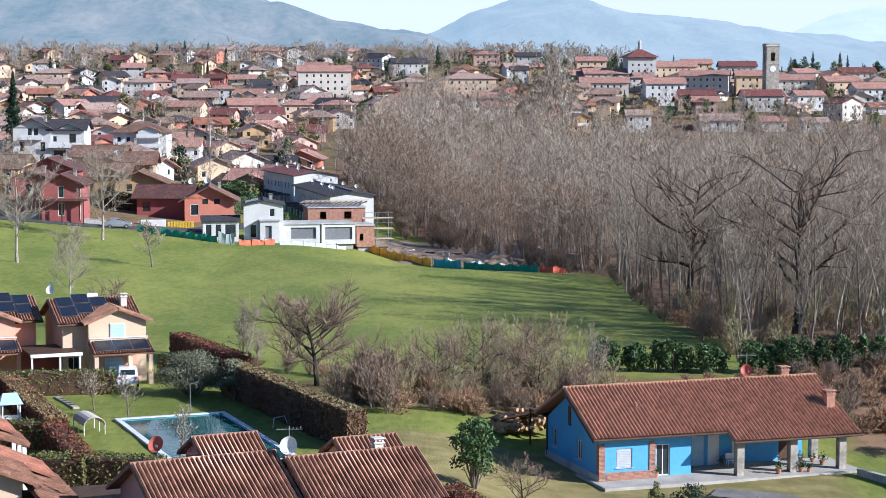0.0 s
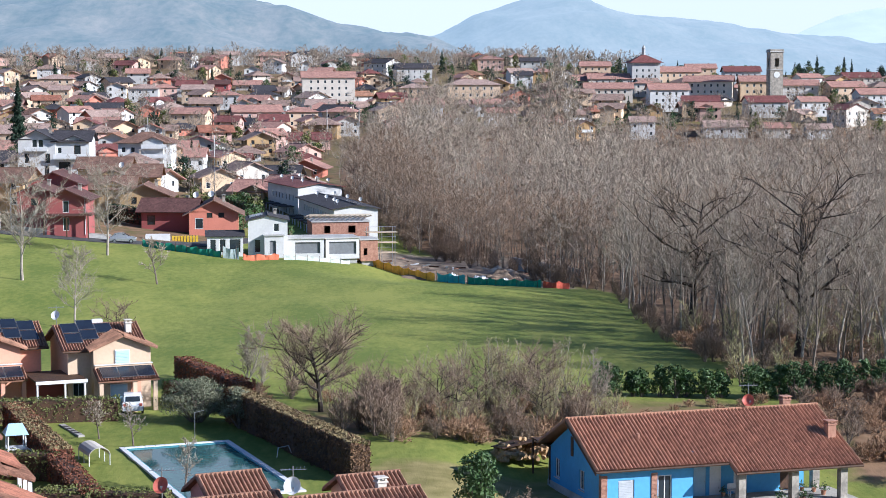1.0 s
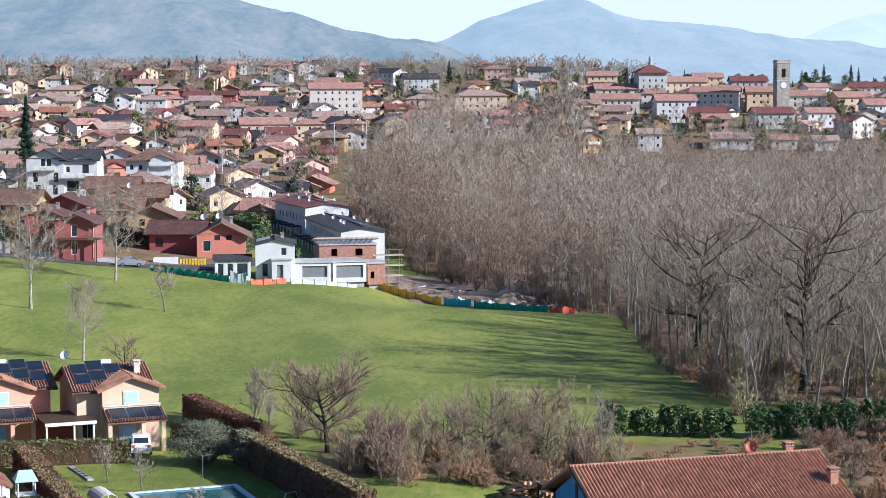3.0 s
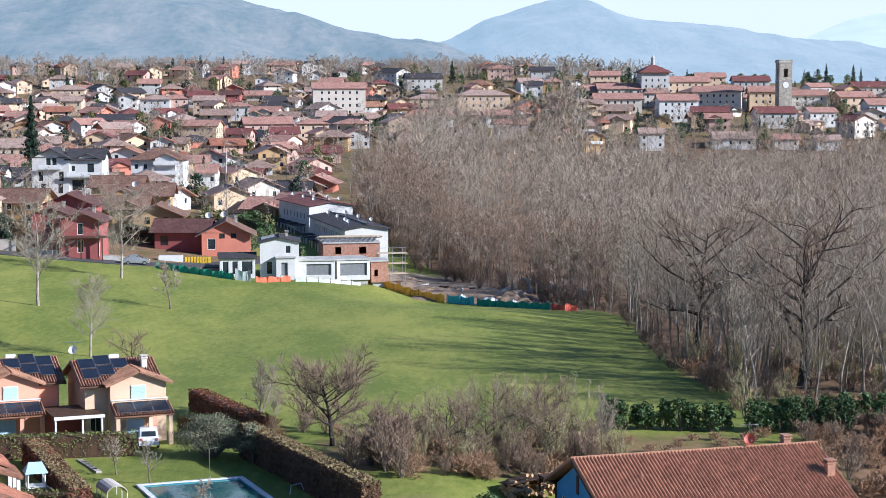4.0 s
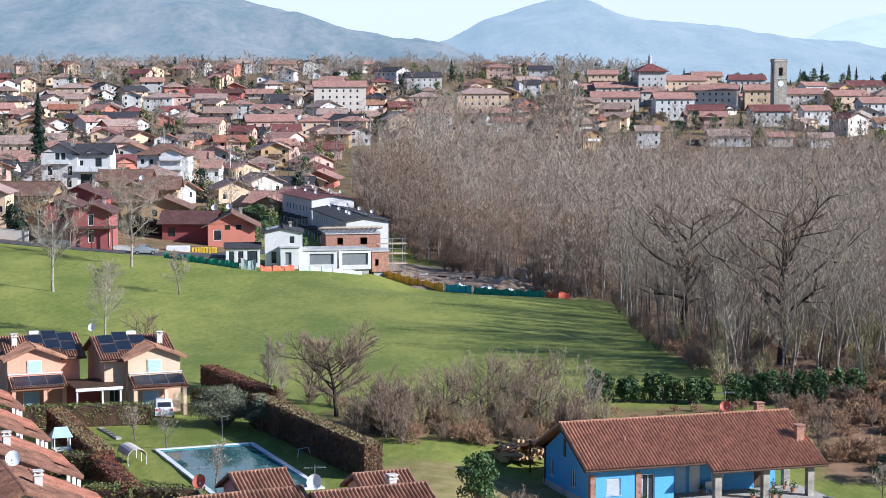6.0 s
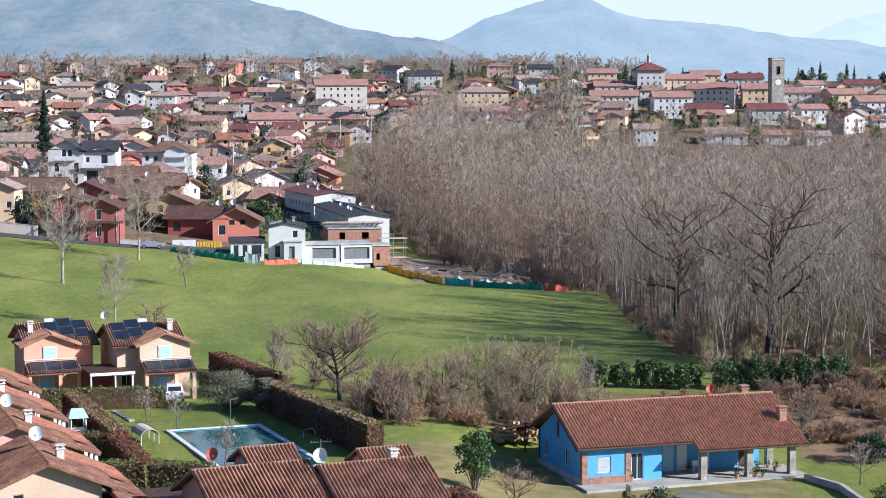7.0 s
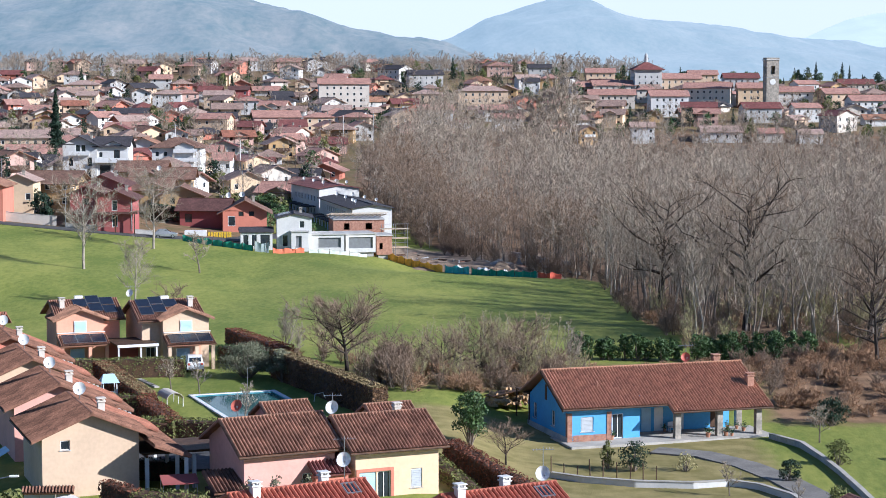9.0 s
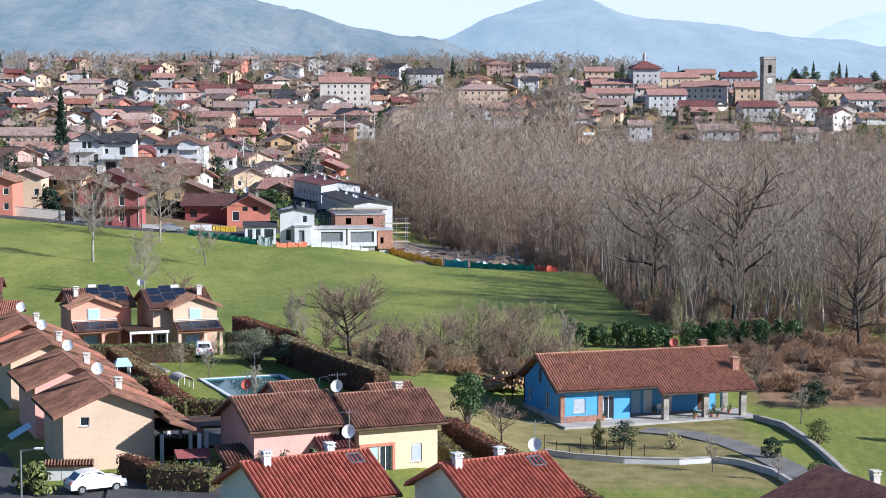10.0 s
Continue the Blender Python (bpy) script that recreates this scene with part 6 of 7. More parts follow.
dish(-44.0, 336.0, 20.6, 1.1, M["paint"], "white satellite dish on a roof", 0.9)
dish(-41.6, 338.5, 20.6, 1.1, M["paint"], "white satellite dish on a roof", 0.9)
rowa = house(-20.6, 356.6, -76, 37.0, 7.9, 5.9, "white", "roof_dark", "white terrace with low dark roof", 0.16, 0.6, 2, z=13.0, right=[], chimneys=())
rowb = house(-29.2, 391.0, -71, 25.0, 9.0, 6.6, "white", "roof_plum", "white terrace with plum roof", 0.16, 0.6, 2, z=14.0, right=[], chimneys=((0.3, 0.1), (-0.2, 0.1)))
for hs, n in ((rowa, 5), (rowb, 4)):
    for k in range(n):
        x0 = (-16.0 + 6.6 * k) if n == 5 else (-10.5 + 5.6 * k)
        part("porch_roof", Shape().box(x0, -7.0, 2.5, x0 + 3.2, -4.0, 2.7), M["roof_dark"], hs)
        for xx in (x0 + 0.2, x0 + 2.9):
            part("porch_post", Shape().box(xx, -6.9, -1.0, xx + 0.2, -6.7, 2.5), M["paint"], hs)
for hs, spots_ in ((rowa, ((15.0, -2.6), (11.0, -2.4), (6.0, 1.0), (2.0, -2.2), (-5.0, 0.6), (12.0, 2.2), (-9.0, -2.0))), (rowb, ((9.0, -2.6), (5.0, 1.4), (0.0, -2.4), (-6.0, 0.8), (10.0, 2.4), (-9.5, -2.2)))):
    for u, v in spots_:
        q = hs.matrix_world @ Vector((u, v, 0))
        dish(q.x, q.y, hs.matrix_world.translation.z + (6.1 if hs is rowa else 6.8) + 0.16 * (4.2 - abs(v)), 0.68, M["paint"], "white satellite dish on a flat roof", 0.75)
for k in range(4):
    solar_panel(rowa, Vector((12.0 - 2.6 * k, 0.4, 5.9 + 0.16 * 3.95 + 0.16)), (1, 0, 0), Vector((0, 1, -0.16)), 2.4, 1.6)

hedge((-52.0, 338.0), (-38.5, 334.0), 2.2, 2.4, "conifer", "dark evergreen hedge before the red houses", 26, 12, 0.28)
hedge((-60.0, 343.0), (-53.0, 339.0), 2.2, 2.8, "conifer", "dark evergreen hedge beside the red houses", 27, 12, 0.28)
hedge((-38.5, 340.0), (-36.5, 362.0), 2.0, 2.6, "leaf", "dark green garden hedge beside the terrace", 23, 12, 0.28)
hedge((-36.0, 366.0), (-44.0, 384.0), 2.0, 2.6, "leaf", "dark green garden hedge climbing the lane", 24, 12, 0.28)
hedge((-34.0, 333.0), (-27.0, 331.0), 2.0, 2.4, "leaf", "dark green hedge behind the new house", 25, 12, 0.28)
wg3 = gable_house(-87.4, 413.0, -90, 9.0, 8.0, 7.9, "white", "roof_dark", "three-storey white house with dark gabled roof", 0.5, 21.2, [(1.9, 0.3, 3.0, 2.4, "open"), (5.6, 0.3, 6.6, 2.4, "open"), (1.4, 3.0, 2.4, 5.0, "open"), (5.8, 3.0, 6.8, 5.0, "open"), (3.0, 5.9, 4.1, 8.1), (4.3, 5.9, 5.4, 8.1)], 0.9, 3)
part("balcony", Shape().box(4.503, -2.4, 5.5, 5.5, 2.4, 5.66).box(5.42, -2.4, 5.66, 5.5, 2.4, 6.45), M["paint"], wg3)
wr = house(-80.2, 413.5, 2, 7.4, 9.0, 7.9, "white", "roof_dark", "white three-storey wing with dark roof and balcony", 0.42, 0.7, 3, z=21.0, cross=(0.4, 2.4, 0.0), front=[(0.7, 5.2, 1.6, 6.5), (4.2, 4.6, 5.6, 6.9, "open"), (0.9, 1.2, 3.4, 3.4, "open"), (4.6, 1.4, 5.8, 3.2)])
part("balcony", Shape().box(-3.7, -6.0, 4.0, 3.5, -4.52, 4.2).box(-3.7, -6.02, 4.2, 3.5, -5.94, 5.1), M["paint"], wr)
hv = house(-71.5, 458.0, 0, 12.4, 10.0, 6.6, "white", "roof_walnut", "three-storey white house with balconies and brown hipped roof", 0.42, 1.0, 3, hip=True, z=20.8, cross=(2.2, 2.4, 1.2), front=[(0.8, 1.0, 1.8, 2.3), (3.0, 1.0, 4.0, 2.3), (0.8, 4.0, 1.8, 5.3), (3.0, 4.0, 4.0, 5.3)])
for z_ in (2.7, 5.0):
    part("balcony", Shape().box(-0.4, -7.4, z_, 5.6, -6.22, z_ + 0.18).box(-0.4, -7.42, z_ + 0.18, 5.6, -7.34, z_ + 1.0), M["paint"], hv)
# Garden trees and walls between the nearer houses.
for k, (x, y, w_, h_, kind_) in enumerate(((-77.5, 322.0, 5.0, 4.5, "conifer"), (-81.0, 330.0, 4.5, 5.0, "conifer"), (-74.5, 312.0, 3.0, 3.0, "conifer"), (-72.0, 398.0, 5.0, 5.5, "conifer"), (-67.0, 405.0, 4.0, 6.0, "leaf"),
                                           (-97.5, 402.0, 5.0, 5.0, "leaf"), (-102.0, 395.0, 5.5, 6.0, "conifer"), (-61.0, 420.0, 4.0, 5.0, "leaf"), (-37.5, 372.0, 4.0, 4.0, "box_hedge"), (-41.0, 385.0, 5.0, 3.6, "leaf"))):
    leafy("evergreen_tree", x, y, w_, h_, kind_, "dark evergreen between garden walls", 700 + k, 520, 0.3, 0.6, lumps=12, category="tree")
wall_run("garden_wall", ((-92.0, 309.0), (-80.5, 308.5), (-72.0, 308.0)), 0.3, 1.7, M["beige"], "plastered garden wall beside the road")
wall_run("garden_wall", ((-70.0, 307.0), (-60.0, 306.0), (-54.0, 307.0)), 0.3, 0.8, M["concrete"], "low grey roadside wall")


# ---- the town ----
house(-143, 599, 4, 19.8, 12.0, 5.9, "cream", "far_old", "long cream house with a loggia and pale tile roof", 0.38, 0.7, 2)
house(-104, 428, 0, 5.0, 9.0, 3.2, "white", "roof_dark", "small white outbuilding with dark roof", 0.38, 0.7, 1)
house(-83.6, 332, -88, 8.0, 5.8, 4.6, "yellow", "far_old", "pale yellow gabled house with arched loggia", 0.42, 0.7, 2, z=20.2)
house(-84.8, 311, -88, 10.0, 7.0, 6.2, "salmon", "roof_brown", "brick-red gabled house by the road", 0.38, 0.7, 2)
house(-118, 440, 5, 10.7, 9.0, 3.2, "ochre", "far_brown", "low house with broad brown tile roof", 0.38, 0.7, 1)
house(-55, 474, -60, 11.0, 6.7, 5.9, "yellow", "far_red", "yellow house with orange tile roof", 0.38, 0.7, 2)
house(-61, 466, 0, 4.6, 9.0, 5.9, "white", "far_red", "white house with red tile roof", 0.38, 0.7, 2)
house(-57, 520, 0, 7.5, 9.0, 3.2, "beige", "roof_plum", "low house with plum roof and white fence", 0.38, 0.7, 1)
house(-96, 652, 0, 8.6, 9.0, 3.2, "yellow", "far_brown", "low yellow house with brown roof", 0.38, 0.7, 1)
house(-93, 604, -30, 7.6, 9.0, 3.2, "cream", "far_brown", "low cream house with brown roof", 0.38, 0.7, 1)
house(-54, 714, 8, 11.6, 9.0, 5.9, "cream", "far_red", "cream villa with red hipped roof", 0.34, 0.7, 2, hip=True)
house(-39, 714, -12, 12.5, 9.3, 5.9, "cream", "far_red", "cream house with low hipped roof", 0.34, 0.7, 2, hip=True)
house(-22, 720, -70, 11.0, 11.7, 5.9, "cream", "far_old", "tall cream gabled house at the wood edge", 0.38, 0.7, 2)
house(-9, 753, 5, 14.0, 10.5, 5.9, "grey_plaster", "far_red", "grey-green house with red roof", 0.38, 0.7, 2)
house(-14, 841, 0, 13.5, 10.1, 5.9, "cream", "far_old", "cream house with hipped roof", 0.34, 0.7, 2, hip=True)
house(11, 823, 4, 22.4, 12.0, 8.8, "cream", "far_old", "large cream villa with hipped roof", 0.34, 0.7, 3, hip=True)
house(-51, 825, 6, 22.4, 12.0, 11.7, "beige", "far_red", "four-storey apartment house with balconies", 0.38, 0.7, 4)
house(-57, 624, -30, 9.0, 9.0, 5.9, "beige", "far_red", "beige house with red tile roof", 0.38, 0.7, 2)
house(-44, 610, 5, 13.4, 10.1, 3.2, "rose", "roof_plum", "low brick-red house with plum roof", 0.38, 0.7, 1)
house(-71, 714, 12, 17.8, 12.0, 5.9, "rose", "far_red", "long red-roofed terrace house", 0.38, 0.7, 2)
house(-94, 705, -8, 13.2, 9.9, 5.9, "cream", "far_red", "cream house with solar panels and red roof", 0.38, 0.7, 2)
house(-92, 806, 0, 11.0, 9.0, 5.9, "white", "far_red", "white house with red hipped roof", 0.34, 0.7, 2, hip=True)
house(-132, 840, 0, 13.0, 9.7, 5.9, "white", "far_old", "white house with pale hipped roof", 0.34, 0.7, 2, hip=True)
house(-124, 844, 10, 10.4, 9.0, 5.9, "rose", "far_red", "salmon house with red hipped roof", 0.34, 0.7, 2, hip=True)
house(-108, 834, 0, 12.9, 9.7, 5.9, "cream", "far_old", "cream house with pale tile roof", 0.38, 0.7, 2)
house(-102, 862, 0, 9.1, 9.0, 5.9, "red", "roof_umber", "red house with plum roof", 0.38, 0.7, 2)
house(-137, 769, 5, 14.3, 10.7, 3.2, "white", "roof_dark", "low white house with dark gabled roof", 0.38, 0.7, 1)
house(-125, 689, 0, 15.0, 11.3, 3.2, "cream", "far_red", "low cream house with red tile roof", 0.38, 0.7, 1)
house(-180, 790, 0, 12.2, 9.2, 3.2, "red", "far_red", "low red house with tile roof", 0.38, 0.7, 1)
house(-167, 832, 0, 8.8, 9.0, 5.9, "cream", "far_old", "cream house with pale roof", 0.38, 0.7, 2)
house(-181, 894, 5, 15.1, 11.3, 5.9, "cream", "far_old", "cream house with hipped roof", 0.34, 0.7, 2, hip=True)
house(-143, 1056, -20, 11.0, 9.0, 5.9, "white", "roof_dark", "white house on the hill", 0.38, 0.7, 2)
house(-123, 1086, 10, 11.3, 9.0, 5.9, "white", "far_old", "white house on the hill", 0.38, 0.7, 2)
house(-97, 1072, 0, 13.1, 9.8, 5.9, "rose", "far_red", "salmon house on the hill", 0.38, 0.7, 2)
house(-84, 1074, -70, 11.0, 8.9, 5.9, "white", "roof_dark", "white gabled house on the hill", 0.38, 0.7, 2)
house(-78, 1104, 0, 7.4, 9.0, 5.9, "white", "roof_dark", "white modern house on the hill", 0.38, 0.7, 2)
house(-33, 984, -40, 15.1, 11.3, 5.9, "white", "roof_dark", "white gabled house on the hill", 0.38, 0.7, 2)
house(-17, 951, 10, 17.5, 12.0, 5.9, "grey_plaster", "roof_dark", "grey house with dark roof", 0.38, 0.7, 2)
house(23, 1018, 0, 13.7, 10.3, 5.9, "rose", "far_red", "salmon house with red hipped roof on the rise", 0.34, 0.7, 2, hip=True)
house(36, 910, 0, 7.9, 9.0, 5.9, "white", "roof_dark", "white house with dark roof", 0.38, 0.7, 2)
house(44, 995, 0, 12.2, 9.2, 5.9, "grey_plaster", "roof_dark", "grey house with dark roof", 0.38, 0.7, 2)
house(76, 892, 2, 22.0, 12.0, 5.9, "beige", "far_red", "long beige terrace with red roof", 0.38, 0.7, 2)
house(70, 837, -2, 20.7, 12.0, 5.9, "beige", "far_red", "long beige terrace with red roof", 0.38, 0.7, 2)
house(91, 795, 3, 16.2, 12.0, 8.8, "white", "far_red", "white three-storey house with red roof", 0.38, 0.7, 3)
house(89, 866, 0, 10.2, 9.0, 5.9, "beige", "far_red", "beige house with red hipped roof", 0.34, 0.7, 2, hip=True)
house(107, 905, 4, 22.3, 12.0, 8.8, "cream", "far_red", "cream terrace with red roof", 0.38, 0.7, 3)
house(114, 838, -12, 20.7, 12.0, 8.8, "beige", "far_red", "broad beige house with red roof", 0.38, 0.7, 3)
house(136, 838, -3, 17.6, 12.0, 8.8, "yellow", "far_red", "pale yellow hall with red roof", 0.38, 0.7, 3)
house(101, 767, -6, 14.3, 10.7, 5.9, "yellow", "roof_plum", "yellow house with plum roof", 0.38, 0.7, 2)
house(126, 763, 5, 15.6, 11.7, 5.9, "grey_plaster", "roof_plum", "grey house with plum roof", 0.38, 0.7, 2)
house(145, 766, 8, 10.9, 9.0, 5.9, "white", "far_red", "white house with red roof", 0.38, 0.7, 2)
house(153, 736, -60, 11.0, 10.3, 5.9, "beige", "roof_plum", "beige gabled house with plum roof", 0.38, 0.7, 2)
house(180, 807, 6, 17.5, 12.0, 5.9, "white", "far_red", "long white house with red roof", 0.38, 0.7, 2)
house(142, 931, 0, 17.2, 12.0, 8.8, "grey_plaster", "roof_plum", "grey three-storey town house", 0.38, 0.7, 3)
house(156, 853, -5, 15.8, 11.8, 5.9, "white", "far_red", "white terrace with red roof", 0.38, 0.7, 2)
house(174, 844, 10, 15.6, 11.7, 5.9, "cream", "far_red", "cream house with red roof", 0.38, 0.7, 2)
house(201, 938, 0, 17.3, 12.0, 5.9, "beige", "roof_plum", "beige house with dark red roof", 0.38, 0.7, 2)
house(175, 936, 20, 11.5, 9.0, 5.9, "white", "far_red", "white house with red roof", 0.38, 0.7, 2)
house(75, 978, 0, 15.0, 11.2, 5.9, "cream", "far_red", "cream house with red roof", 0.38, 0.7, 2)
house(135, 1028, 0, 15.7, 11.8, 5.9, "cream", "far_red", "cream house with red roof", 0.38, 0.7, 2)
house(103, 714, 0, 15.5, 11.7, 3.2, "white", "far_old", "low white sheds seen through the trees", 0.38, 0.7, 1)
house(72, 710, 0, 8.9, 9.0, 5.9, "white", "far_old", "white house seen through the trees", 0.38, 0.7, 2)
house(137, 710, 0, 8.9, 9.0, 3.2, "white", "far_old", "low white house seen through the trees", 0.38, 0.7, 1)
house(122, 712, 0, 8.9, 9.0, 3.2, "beige", "far_red", "low house seen through the trees", 0.38, 0.7, 1)

# Bell tower and the square hall beside it.
bt = thing("bell_tower", pose(139.5, 820.0, 26.0, 0, 0, 8), "square grey stone bell tower with belfry openings and clock", "bell tower")
s = Shape()
for o, u in (((-2.8, -2.8, -1), (1, 0, 0)), ((2.8, -2.8, -1), (0, 1, 0)), ((2.8, 2.8, -1), (-1, 0, 0)), ((-2.8, 2.8, -1), (0, -1, 0))):
    wall_face(s, o, u, 5.6, 29.0, [(1.9, 23.0, 3.7, 26.5)], 0.5)
part("wall", s, M["stone"], bt)
part("core", Shape().box(-2.2, -2.2, -1, 2.2, 2.2, 22.0).box(-2.25, -2.25, 26.8, 2.25, 2.25, 27.9), M["stone"], bt)
part("cornice", Shape().box(-3.1, -3.1, 28.0, 3.1, 3.1, 28.5, bevel=0.1).box(-3.0, -3.0, 20.5, 3.0, 3.0, 20.8), M["concrete"], bt)
part("parapet", Shape().box(-2.9, -2.9, 28.5, 2.9, 2.9, 29.3), M["stone"], bt)
part("clock_face", Shape().tube((0, -2.95, 18.6), (0, -2.8, 18.6), 1.3, None, 20), M["paint"], bt, "round white clock face")
hall = house(91.0, 893.0, 5, 13.0, 13.0, 14.0, "grey_plaster", "roof_plum", "tall square hall with hipped roof and lantern", 0.5, 1.4, 4, hip=True, chimneys=())
part("lantern", Shape().tube((0, 0, 17.0), (0, 0, 20.0), 0.9, 0.8, 8).tube((0, 0, 20.0), (0, 0, 21.5), 1.0, 0.1, 8), M["concrete"], hall)

# The rest of the town up the slope.
taken = [(o.matrix_world.translation.x, o.matrix_world.translation.y) for o in scene.objects if o.get("category") == "house" and o.parent is None]
rng = random.Random(21)
WORDS = {"white": "white", "cream": "cream", "beige": "beige", "yellow": "pale yellow", "rose": "rose-pink", "grey_plaster": "grey", "ochre": "ochre", "salmon": "salmon-red"}
ROOFS = {"far_red": "red tile", "far_brown": "brown tile", "far_old": "weathered tile", "roof_plum": "plum tile", "roof_dark": "dark", "roof_red": "clay tile", "roof_brown": "umber-brown tile"}
made = 0
for k in range(9000):
    y = 395 + 735 * rng.random() ** 0.85
    x = rng.uniform(-0.245 * (y + 46) - 6, 0.235 * (y + 46))
    if x > -34 and y < 705 + (40 if x > 60 else 0) or (x > -20 and x < wood_edge(y) + 10 and y < 730):
        continue
    if y > 960 and x > 60:
        continue
    if y > 960 and rng.random() < 0.85:
        continue
    if any(abs(x - a) < 11.5 and abs(y - b) < 12.0 for a, b in taken):
        continue
    taken.append((x, y))
    st = rng.choice((1, 1, 1, 2, 2, 2)) if y > 600 else rng.choice((1, 1, 1, 2))
    wl_ = rng.choice(("white", "white", "white", "cream", "beige", "cream", "yellow", "rose", "grey_plaster", "ochre", "salmon"))
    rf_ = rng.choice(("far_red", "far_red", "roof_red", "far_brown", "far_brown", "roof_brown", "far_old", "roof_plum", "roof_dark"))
    hp = rng.random() < 0.3
    turn = rng.choice((0, 10, -12, -90, -84, -78, -68, -60, -35, 35)) + rng.uniform(-8, 8)
    w_, d_ = rng.uniform(8, 12), rng.uniform(7.5, 10)
    bay = (rng.uniform(-1.5, 1.5), rng.uniform(1.8, 2.8), rng.choice((0.3, 1.0))) if not hp and abs(turn) < 45 and rng.random() < 0.5 else None
    sparse = (lambda width, n_=st, q=rng.choice(("plain", "open", "open")): [(c - 0.5, 2.6 * j + 0.8, c + 0.5, 2.6 * j + 2.1, q) for j in range(n_) for c in np.linspace(width / 5, width * 4 / 5, 2)])
    hs = house(x, y, turn, w_, d_, (2.6, 5.1, 7.6)[st - 1], wl_, rf_,
               "%s %s-storey house with %s %s roof" % (WORDS[wl_], ("one", "two", "three")[st - 1], ROOFS[rf_], "hipped" if hp else "gabled"), 0.42, rng.uniform(0.8, 1.4), st, hip=hp,
               chimneys=((rng.uniform(-0.3, 0.3), 0.15),), left=[], cross=bay, rows_of=sparse)
    if st > 1 and rng.random() < 0.45:
        at = -d_ / 2 - 1.15 if abs(turn) < 45 else w_ / 2 + 0.003
        bal = Shape().box(-2.2, at, 2.55, 2.2, -d_ / 2 - 0.003, 2.72).box(-2.2, at - 0.02, 2.72, 2.2, at + 0.06, 3.6) if abs(turn) < 45 else Shape().box(at, -2.4, 2.55, at + 1.15, 2.4, 2.72).box(at + 1.09, -2.4, 2.72, at + 1.17, 2.4, 3.6)
        part("balcony", bal, M["paint" if rng.random() < 0.5 else "wood"], hs)
    made += 1
    if made >= 300:
        break


# ---- trees and undergrowth ----
def variants(count, seed, wood, fine, **how):
    out = []
    for k in range(count):
        a, b = grow(seed + k, **how)
        out.append((a.mesh("trunk", M[wood]), b.mesh("crown", M[fine])))
    return out


big = variants(5, 200, "bark", "twig", height=17.0, girth=0.17, spread=0.31, limbs=16, subs=6, twigs=15, bole=0.25, up=1.15, wide=0.02, cheap=True, rise=0.6)
pale = variants(3, 230, "pale_bark", "grey_twig", height=18.0, girth=0.15, spread=0.27, limbs=15, subs=6, twigs=13, bole=0.3, up=1.4, wide=0.019, cheap=True, rise=0.7)
oak = variants(3, 260, "dark_bark", "brown_twig", height=15.5, girth=0.44, spread=0.5, limbs=17, subs=9, twigs=13, bole=0.28, up=0.8, wide=0.018, limb=0.72, dome=True)
lone = variants(3, 275, "pale_bark", "grey_twig", height=12.0, girth=0.2, spread=0.4, limbs=19, subs=10, twigs=18, bole=0.25, up=0.95, wide=0.017, dome=True)
lone_far = variants(2, 280, "pale_bark", "grey_twig", height=19.0, girth=0.25, spread=0.34, limbs=15, subs=6, twigs=12, bole=0.2, up=1.5, wide=0.065, cheap=True, dome=True, rise=0.6)
fruit = variants(3, 290, "dark_bark", "brown_twig", height=5.6, girth=0.17, spread=0.66, limbs=13, subs=9, twigs=14, bole=0.26, up=0.75, wide=0.014, limb=0.55, dome=True)
walnut = variants(1, 305, "dark_bark", "brown_twig", height=7.2, girth=0.26, spread=0.7, limbs=18, subs=13, twigs=22, bole=0.27, up=0.62, wide=0.017, limb=0.6, dome=True, rise=0.15)
small = variants(3, 310, "bark", "grey_twig", height=4.2, girth=0.09, spread=0.42, limbs=13, subs=7, twigs=10, bole=0.3, up=1.2, wide=0.018)
birch = variants(3, 330, "pale_bark", "grey_twig", height=6.5, girth=0.08, spread=0.28, limbs=16, subs=6, twigs=9, bole=0.08, up=2.0, forks=3, wide=0.02)
scrub = variants(4, 350, "bark", "brown_twig", height=3.0, girth=0.045, spread=0.5, limbs=7, subs=5, twigs=7, bole=0.05, up=1.9, forks=5, rise=0.8, wide=0.015, cheap=True)
osier = variants(3, 370, "bark", "green_twig", height=5.2, girth=0.06, spread=0.35, limbs=9, subs=5, twigs=6, bole=0.08, up=2.0, forks=4, rise=0.9, wide=0.013, cheap=True)
withy = variants(3, 410, "pale_bark", "green_twig", height=5.2, girth=0.045, spread=0.26, limbs=10, subs=4, twigs=7, bole=0.12, up=2.2, forks=4, wide=0.014, cheap=True, rise=0.7)
bramble = variants(3, 390, "bark", "dry_twig", height=1.7, girth=0.03, spread=0.8, limbs=6, subs=5, twigs=7, bole=0.02, up=0.8, forks=5, wide=0.024, cheap=True)

NONE = (None, None)
# Meadow and garden trees.
tree("walnut_tree", -10.5, 158.3, walnut[0], NONE, "spreading dark bare walnut tree on the lawn", 40, 1.0)
tree("fruit_tree", -13.6, 166.0, fruit[1], NONE, "bare dark fruit tree at the meadow edge", 120, 0.75)
tree("birch_tree", -18.4, 175.0, birch[0], NONE, "slender pale bare tree", 0, 1.05)
tree("birch_tree", -16.9, 173.5, birch[1], NONE, "small pale bare sapling", 0, 0.6)
tree("meadow_tree", -55.1, 247.2, lone[0], NONE, "tall bare grey tree on the meadow", 30, 1.2)
tree("meadow_tree", -41.5, 212.0, lone[2], NONE, "leaning bare tree with pale trunk on the meadow", 80, 0.75)
tree("meadow_tree", -38.9, 255.8, small[0], NONE, "small bare tree on the meadow", 20, 1.75)
